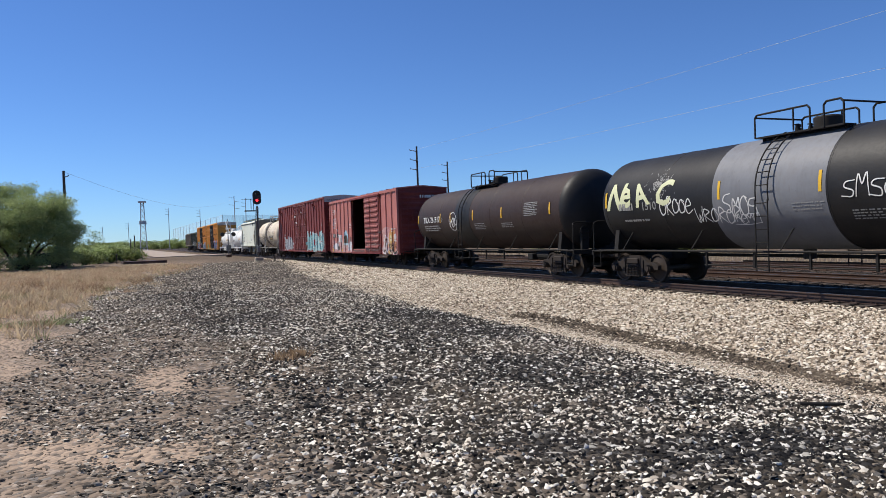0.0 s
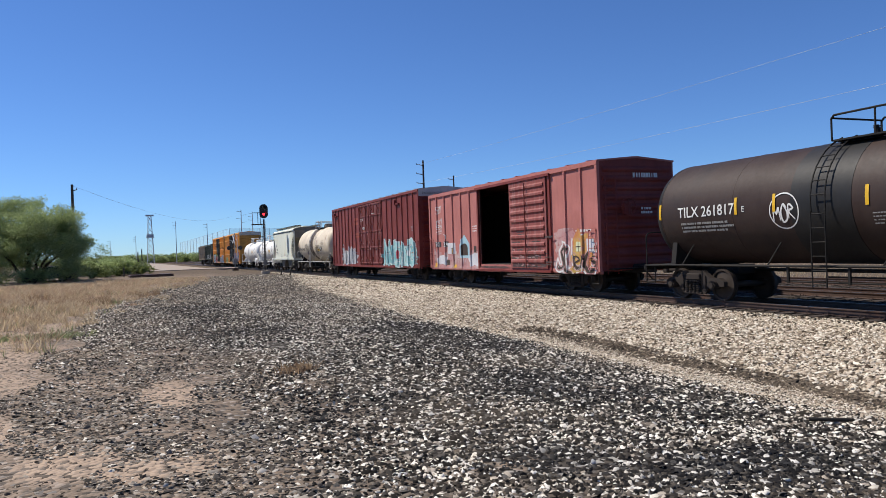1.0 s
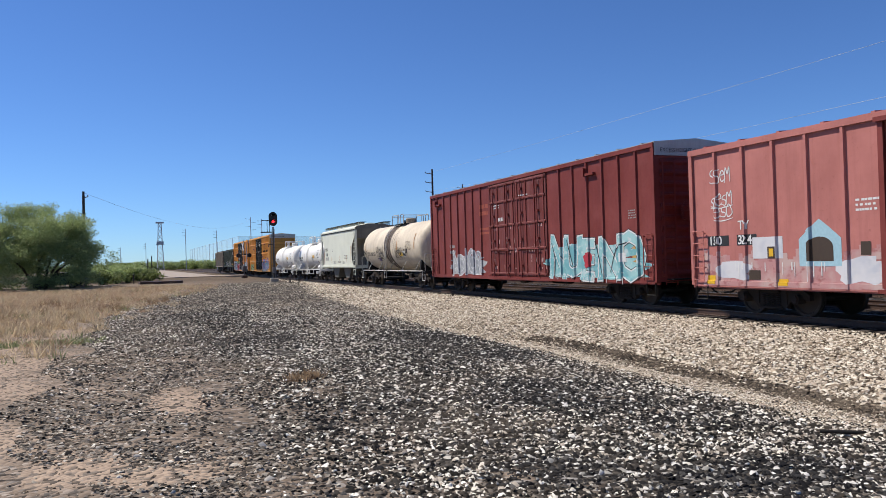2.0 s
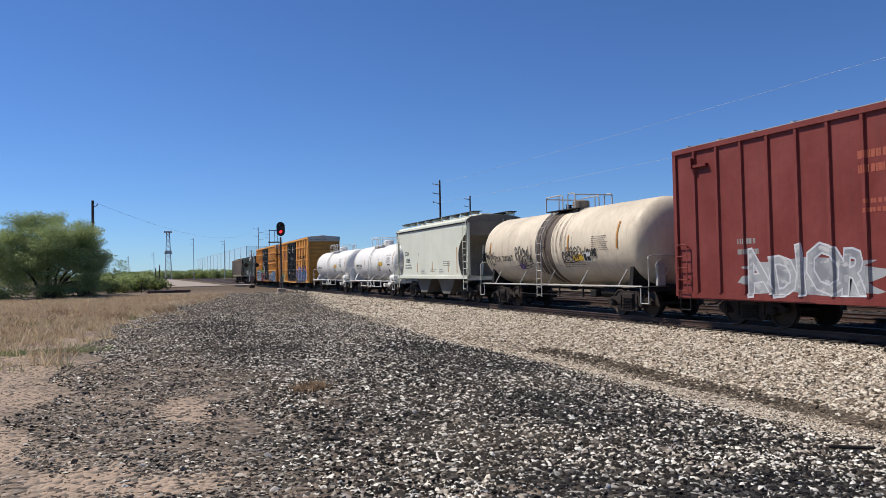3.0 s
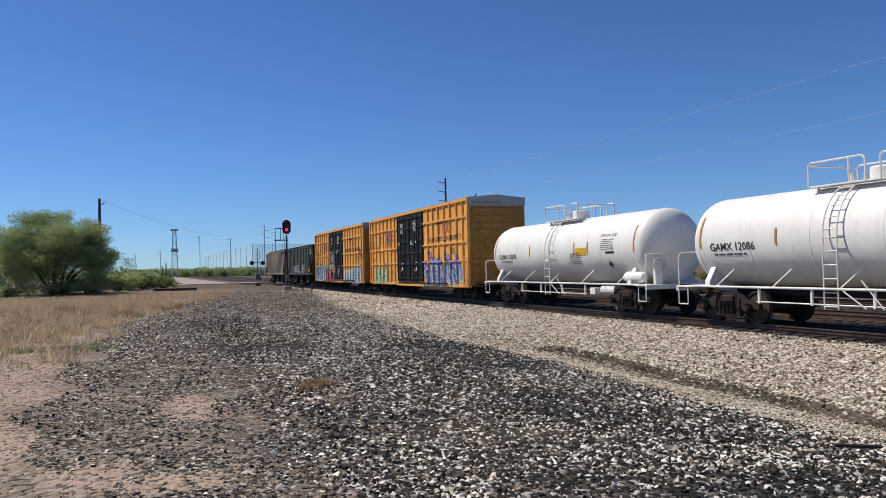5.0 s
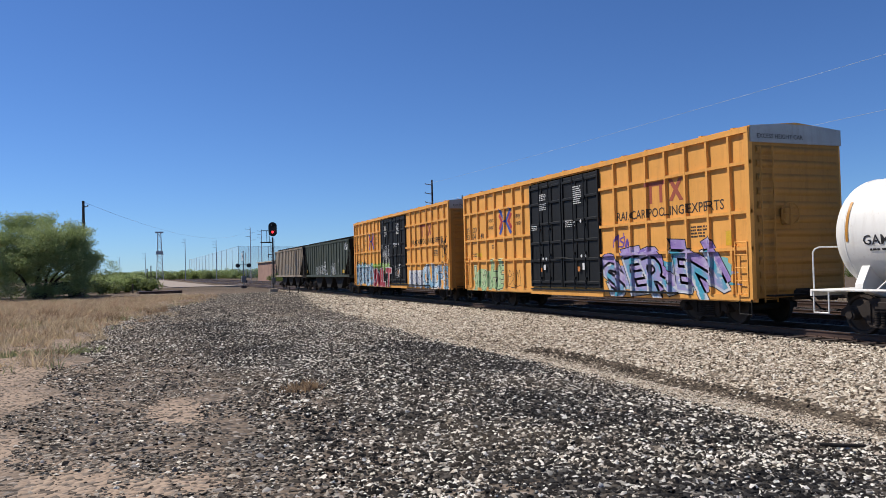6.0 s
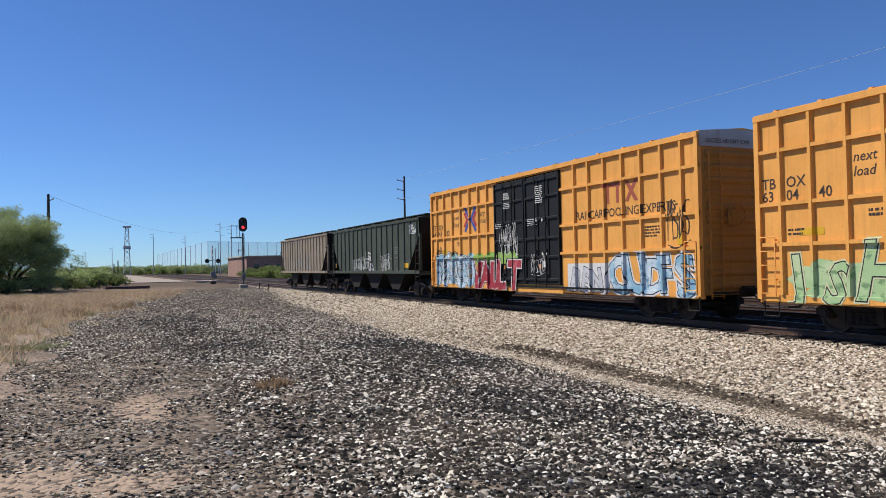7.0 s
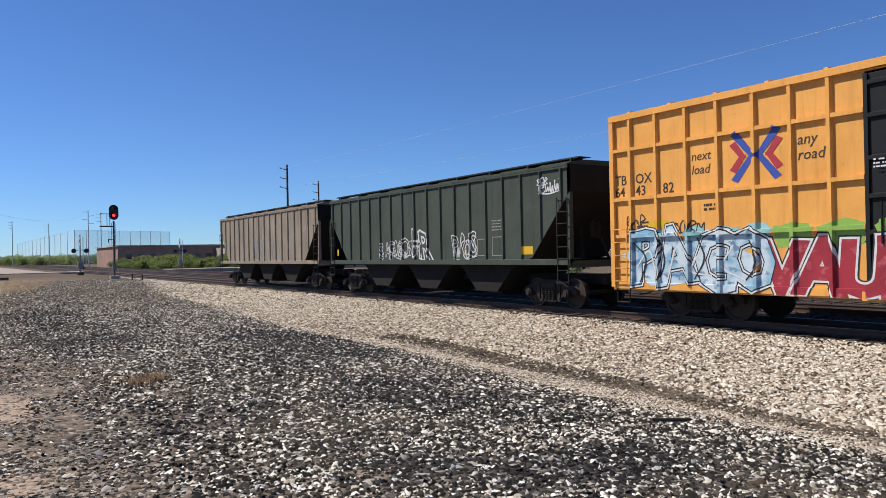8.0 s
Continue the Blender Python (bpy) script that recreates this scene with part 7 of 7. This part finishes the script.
# -- loose stones --
def scatter(name, label, n, area, material, lo, hi, seed, flat=(0.35, 0.75)):
    """Angular stones lying on the ground, one joined mesh."""
    g = np.random.default_rng(seed)
    xs, ys = area(g, n)
    m = len(xs)
    zs = np.array([ground_z(a, b) for a, b in zip(xs, ys)])
    s = g.uniform(lo, hi, m) * g.choice([0.7, 1.0, 1.35], m, p=[0.4, 0.45, 0.15])
    base = np.array([(1, 0.5, -0.35), (-0.9, 0.7, -0.35), (-1, -0.6, -0.35), (0.8, -0.8, -0.35), (0.5, 0.1, 0.75), (-0.5, -0.05, 0.7)], float)
    tri = np.array([(0, 1, 5), (0, 5, 4), (1, 2, 5), (2, 3, 4), (2, 4, 5), (3, 0, 4)])
    v = base[None] * (1 + g.uniform(-0.45, 0.45, (m, 6, 3))) + g.uniform(-0.15, 0.15, (m, 6, 3))
    v[:, :, 0] *= g.uniform(0.7, 1.5, m)[:, None]
    v[:, :, 2] *= g.uniform(flat[0], flat[1], m)[:, None]
    a, tilt, ax = g.uniform(0, math.tau, m), g.normal(0, 0.38, m), g.uniform(0, math.tau, m)
    c, d = np.cos(a)[:, None], np.sin(a)[:, None]
    x, y, z = v[:, :, 0] * c - v[:, :, 1] * d, v[:, :, 0] * d + v[:, :, 1] * c, v[:, :, 2]
    ct, st = np.cos(tilt)[:, None], np.sin(tilt)[:, None]
    y, z = y * ct - z * st, y * st + z * ct
    k = (s / 2)[:, None]
    v = np.stack([x * k + xs[:, None], y * k + ys[:, None], z * k + (zs + s * 0.12)[:, None]], 2).reshape(-1, 3)
    f = (tri[None] + 6 * np.arange(m)[:, None, None]).reshape(-1, 3)
    me = bpy.data.meshes.new(name)
    me.vertices.add(len(v))
    me.vertices.foreach_set("co", v.ravel())
    me.loops.add(f.size)
    me.loops.foreach_set("vertex_index", f.ravel().astype(np.int32))
    me.polygons.add(len(f))
    me.polygons.foreach_set("loop_start", np.arange(0, f.size, 3, dtype=np.int32))
    me.update(calc_edges=True)
    me.materials.append(material)
    tagged(new(name, me), label, "gravel", kind="stuff")


def strip_of(g, n, y0, y1):
    """Random places on the strip of ground between the field and the track, thinning out along it."""
    x, y = g.uniform(-5.0, 15.0, n), y0 + (y1 - y0) * g.random(n) ** 1.4
    return x, np.where(g.random(n) > (y + 3.5) / 6.0, y + g.uniform(4.0, 9.0, n), y)


def blotch(x, y, s, k):
    return np.array([noise.noise((a * s, b * s, k)) for a, b in zip(x, y)])


def ballast_edge(y):
    return 7.9 + np.clip(y - 20, 0, 60) * 0.075 + np.clip(y - 45, 0, 30) * 0.08


def patches(x, y, spots, hard=1.4):
    """How far places lie inside soft-edged oval spots (x, y, half width, half length), from 0 to 1."""
    out = np.zeros(len(x))
    for cx, cy, rx, ry in spots:
        out = np.maximum(out, np.clip(hard * (1.25 - ((x - cx) / rx) ** 2 - ((y - cy) / ry) ** 2), 0, 1))
    return out


SAND = ((0.40, 10.7, 0.34, 1.2), (0.15, 6.9, 0.5, 0.35), (-0.55, 7.4, 0.35, 0.5), (1.0, 9.2, 0.2, 0.6), (0.95, 11.6, 0.25, 0.5), (2.6, 15.5, 0.2, 1.0))
DARK = ((2.3, 20.0, 1.5, 4.5), (1.9, 29.0, 1.8, 6.0), (6.4, 16.5, 2.0, 3.5), (4.9, 12.5, 0.9, 1.6), (5.2, 9.0, 1.5, 1.6), (5.4, 6.6, 1.0, 0.8), (4.6, 4.9, 1.2, 0.6), (1.9, 9.0, 0.3, 2.2), (3.2, 5.6, 0.8, 0.5))


def furrow_x(y):
    return 8.27 + 0.07 * (y - 7) + 0.05 * np.sin(y)


def darkness(x, y):
    return np.clip(patches(x, y, DARK, 0.9) + 0.9 * blotch(x, y, 0.55, 12.0), 0, 1)


def gravel_zone(x, y, g):
    b = blotch(x, y, 0.5, 2.0)
    fine = (x > 7.25 + 0.3 * b + np.clip(y - 7, 0, 8) * 0.10) & (y < 16)
    return (x > -1.5 + 0.7 * b + np.clip(8.5 - y, 0, 2) * 0.5) & (x < ballast_edge(y) + 0.5 * b + g.normal(0, 0.25, len(x))) & ~fine, b


def coarse_area(dark):
    def area(g, n):
        x, y = strip_of(g, n, -3.0, 36.0)
        zone, b = gravel_zone(x, y, g)
        east = np.clip((x - 1.1 - 0.5 * b) / 0.7, 0, 1) + np.clip((y - 14) / 6, 0, 1)
        keep = zone & (g.random(n) < np.clip(east, 0.06, 1.0) * (1 - 0.93 * patches(x, y, SAND)))
        keep &= (g.random(n) < darkness(x, y)) == dark
        return x[keep], y[keep]
    return area


def slate_area(g, n):
    """Flat dusty chips trodden into the dirt, on the field's side of the coarse gravel."""
    x, y = strip_of(g, n, -3.0, 30.0)
    zone, b = gravel_zone(x, y, g)
    west = np.clip((2.0 + 0.5 * b - x) / 0.8, 0, 1)
    thin = np.where(blotch(x, y, 0.9, 31.0) > 0.22, 0.35, 1.0)
    keep = zone & (g.random(n) < west * thin * (1 - 0.97 * patches(x, y, SAND)))
    return x[keep], y[keep]


def pale_area(g, n):
    x, y = strip_of(g, n, -3.0, 40.0)
    keep = (x > ballast_edge(y) + g.normal(0, 0.25, n)) & (x < 15.0)
    furrow = (np.abs(x - furrow_x(y) - 0.1) < 0.30) & (y < 17)
    keep &= ~(furrow & (g.random(n) < 0.85)) & ~((x < furrow_x(y)) & (y < 15))
    return x[keep], y[keep]


def fine_area(g, n):
    """A strip of fine pale chips between the furrow and the grey gravel."""
    y = 1.5 + 14.5 * g.random(n)
    x = 7.1 + np.clip(y - 7, 0, 8) * 0.10 + 1.15 * g.random(n) ** 1.2 + g.normal(0, 0.15, n)
    keep = x < furrow_x(y) + 0.05
    return x[keep], y[keep]


def dirt_area(g, n):
    x, y = strip_of(g, n, -3.0, 60.0)
    b = blotch(x, y, 0.4, 6.0)
    far = np.clip((y - 38) * 0.2, 0, 8)
    keep = (x < 1.0 + b + far) & (g.random(n) < np.clip(0.30 + 0.9 * b, 0.05, 1.0))
    return x[keep], y[keep]


def far_grey(g, n):
    x, y = g.uniform(-1.5, 14, n), 30 + 46 * g.random(n)
    b = blotch(x, y, 0.2, 2.0)
    keep = (x > -0.6 + 1.6 * b + np.clip(y - 36, 0, 40) * 0.2) & (x < ballast_edge(y) + 0.8 * b + g.normal(0, 0.4, n))
    return x[keep], y[keep]


def far_pale(g, n):
    y = g.uniform(32, 90, n)
    x = g.uniform(9, 15, n)
    keep = x > ballast_edge(y) + g.normal(0, 0.4, n)
    return x[keep], y[keep]


def furrow_area(g, n):
    y = 1.0 + 16 * g.random(n)
    return furrow_x(y) + 0.1 + g.normal(0, 0.19, n), y


M_STONES = pebble("crushed_grey_stone", ((0.0, (0.014, 0.013, 0.012)), (0.38, (0.042, 0.038, 0.034)), (0.56, (0.15, 0.13, 0.11)), (0.66, (0.36, 0.32, 0.27)), (0.78, (0.58, 0.545, 0.48)), (0.89, (0.74, 0.71, 0.65))), dusty=0.22, grimy=0.25)
M_DARKSTONES = pebble("charcoal_stone", ((0.0, (0.011, 0.011, 0.012)), (0.52, (0.028, 0.028, 0.029)), (0.74, (0.08, 0.077, 0.073)), (0.85, (0.32, 0.31, 0.285)), (0.92, (0.62, 0.60, 0.57))), dusty=0.04, grimy=0.2)
M_SLATE = pebble("dusty_slate_chip", ((0.0, (0.034, 0.031, 0.029)), (0.28, (0.085, 0.077, 0.069)), (0.54, (0.165, 0.147, 0.127)), (0.78, (0.32, 0.285, 0.24)), (0.91, (0.52, 0.48, 0.42))), dusty=0.40, grimy=0.15)
M_BALLAST = pebble("pale_ballast_stone", ((0.0, (0.07, 0.052, 0.038)), (0.14, (0.27, 0.215, 0.16)), (0.30, (0.41, 0.345, 0.27)), (0.56, (0.52, 0.455, 0.365)), (0.80, (0.66, 0.61, 0.52))), dusty=0.12, grimy=0.05)
M_FURROW = pebble("dark_furrow_stone", ((0.0, (0.037, 0.031, 0.025)), (0.45, (0.081, 0.063, 0.048)), (0.85, (0.222, 0.185, 0.141))))
scatter("gravel", "loose crushed grey and white gravel on dirt", 290000, coarse_area(False), M_STONES, 0.025, 0.052, 1, (0.5, 0.95))
scatter("gravel", "charcoal-dark crushed gravel with white chips", 290000, coarse_area(True), M_DARKSTONES, 0.025, 0.052, 7, (0.5, 0.95))
scatter("gravel", "flat dusty grey stone chips trodden into dirt", 330000, slate_area, M_SLATE, 0.022, 0.052, 8, (0.2, 0.45))
scatter("ballast", "pale tan ballast stones beside the track", 260000, pale_area, M_BALLAST, 0.034, 0.066, 2, (0.5, 0.9))
scatter("gravel", "fine pale stone chips beside a furrow", 26000, fine_area, M_BALLAST, 0.016, 0.036, 9)
scatter("gravel", "dark stones along a shallow furrow", 9000, furrow_area, M_FURROW, 0.025, 0.06, 3)


M_PEBBLE = pebble("brown_dirt_pebble", ((0.0, (0.063, 0.050, 0.038)), (0.30, (0.141, 0.111, 0.085)), (0.60, (0.222, 0.174, 0.133)), (0.88, (0.340, 0.296, 0.244))), dusty=0.5, grimy=0.15)
# Bed stones are darkened in colour for the shade below the cars.
M_BED = pebble("shade_brown_track_bed_stone", ((0.0, (0.010, 0.009, 0.007)), (0.5, (0.030, 0.024, 0.020)), (0.88, (0.081, 0.067, 0.053))), grimy=0.5)
scatter("gravel", "small brown stones scattered over the dirt", 150000, dirt_area, M_PEBBLE, 0.016, 0.038, 21)
scatter("gravel", "coarse grey gravel towards the level crossing", 90000, far_grey, M_SLATE, 0.045, 0.085, 11)
scatter("ballast", "pale ballast along the distant track", 30000, far_pale, M_BALLAST, 0.06, 0.11, 12)


def bed_area(g, n):
    y = g.uniform(3, 60, n)
    x = g.uniform(14.3, 29.5, n)
    return x, y


scatter("ballast", "brown stained ballast between the rails, darkened for shade", 26000, bed_area, M_BED, 0.05, 0.10, 6)


# -- dry grass, weeds, litter --
def grass(name, label, spots, material, h0, h1, lean, seed, blades):
    r = random.Random(seed)
    v, f = [], []
    for x, y in spots:
        z = ground_z(x, y)
        k = r.uniform(0.5, 0.9) + 0.55 * max(0.0, noise.noise((x * 0.6, y * 0.6, 7.0)) + 0.3)
        for _ in range(blades):
            a = r.uniform(0, math.tau)
            px, py = x + r.gauss(0, 0.11), y + r.gauss(0, 0.11)
            H = r.uniform(h0, h1) * k
            lx, ly = r.gauss(0, lean) * H, r.gauss(0, lean) * H
            w_ = r.uniform(0.005, 0.013)
            c, s = math.cos(a) * w_, math.sin(a) * w_
            n = len(v)
            v += [(px - c, py - s, z - 0.02), (px + c, py + s, z - 0.02), (px + lx * 0.5 + c * 0.8, py + ly * 0.5 + s * 0.8, z + H * 0.6), (px + lx * 0.5 - c * 0.8, py + ly * 0.5 - s * 0.8, z + H * 0.6), (px + lx, py + ly, z + H)]
            f += [(n, n + 1, n + 2, n + 3), (n + 3, n + 2, n + 4)]
    tagged(new(name, raw(name, v, f, material)), label, "grass", kind="stuff")


def grass_spots(n, seed, keep):
    r = random.Random(seed)
    out = []
    while len(out) < n:
        x, y = r.uniform(-17, 6), 16 + 56 * r.random() ** 1.3
        q = noise.noise((x * 0.35, y * 0.22, 5.0))
        if x < -1.6 + (y - 19) * 0.165 + 1.6 * q - r.random() * 5.0 and r.random() < 0.15 + (y - 16) / 7 and keep(x, y, q, r):
            out.append((x, y))
    return out


grass("dry_grass", "tall dry tan grass in tufts on the dirt", grass_spots(4200, 1, lambda x, y, q, r: noise.noise((x * 0.9, y * 0.7, 2.0)) > -0.1 or r.random() < 0.15), M_STRAW, 0.10, 0.32, 0.8, 2, 19)
grass("dry_grass", "rust-brown dry weeds among the grass", grass_spots(3600, 2, lambda x, y, q, r: q < 0.15 or y > 40), M_STRAWRED, 0.09, 0.30, 0.9, 3, 17)
grass("weeds", "low green weeds along the edge of the dirt", [(-3.9 + 2.6 * g_.random() + 0.2 * g_.gauss(0, 1), 20.2 + 1.2 * g_.random()) for g_ in (random.Random(23),) for _ in range(120)], M_GREENGRASS, 0.05, 0.14, 0.7, 24, 12)
grass("weeds", "low green weeds in the dry grass", grass_spots(900, 3, lambda x, y, q, r: noise.noise((x * 0.25, y * 0.3, 1.0)) > 0.22), M_GREENGRASS, 0.08, 0.24, 0.5, 4, 9)
grass("dry_grass", "taller bleached grass clumps at the gravel's edge", [(x + g_.gauss(0, 0.16), y + g_.gauss(0, 0.16)) for g_ in (random.Random(14),) for x, y in grass_spots(170, 15, lambda x, y, q, r: y < 34) for _ in range(5)], M_STRAW, 0.20, 0.45, 0.6, 16, 18)
grass("weeds", "grey-brown brittle weeds in the dry grass", [(x + g_.gauss(0, 0.2), y + g_.gauss(0, 0.2)) for g_ in (random.Random(17),) for x, y in grass_spots(150, 18, lambda x, y, q, r: y < 44) for _ in range(5)], M_WEEDBROWN, 0.16, 0.42, 0.6, 19, 12)
rr = random.Random(9)
grass("weed_tuft", "small dry brown tuft on the gravel", [(2.26 + rr.gauss(0, 0.14), 11.55 + rr.gauss(0, 0.14)) for _ in range(26)], M_WEEDBROWN, 0.05, 0.16, 0.8, 5, 7)
grass("weed_tuft", "rusty low weeds past the far tracks", [(rr.uniform(30.5, 45), rr.uniform(10, 70)) for _ in range(1400)], M_STRAW, 0.2, 0.5, 0.4, 6, 7)

stick = Shape()
stick.rod((-0.20, 0, 0.035), (0.17, 0.02, 0.045), 0.021, 10, 0.019)
stick.rod((0.16, 0.018, 0.045), (0.22, 0.03, 0.05), 0.014, 8)
solid("iron_rod", stick, M_STEEL, "short dark rusty iron rod lying on the gravel", "rod", pose(6.62, 5.76, ground_z(6.6, 5.76), 0, 0, -46))


def motions():
    """The train runs at a steady 20 m/s; its wheels roll."""
    v = 20.05
    for car, u in CARS:
        walk(car, [(k * 0.5, pose(TRACK_X, u - v * k * 0.5, 0)) for k in range(17)])
    turn = math.degrees(v / WHEEL_R) / FPS
    for w, dy in ROLLING:
        walk(w, [(k / FPS, pose(0, dy, WHEEL_R, turn * k, 0, 0)) for k in range(8 * FPS + 1)])


motions()
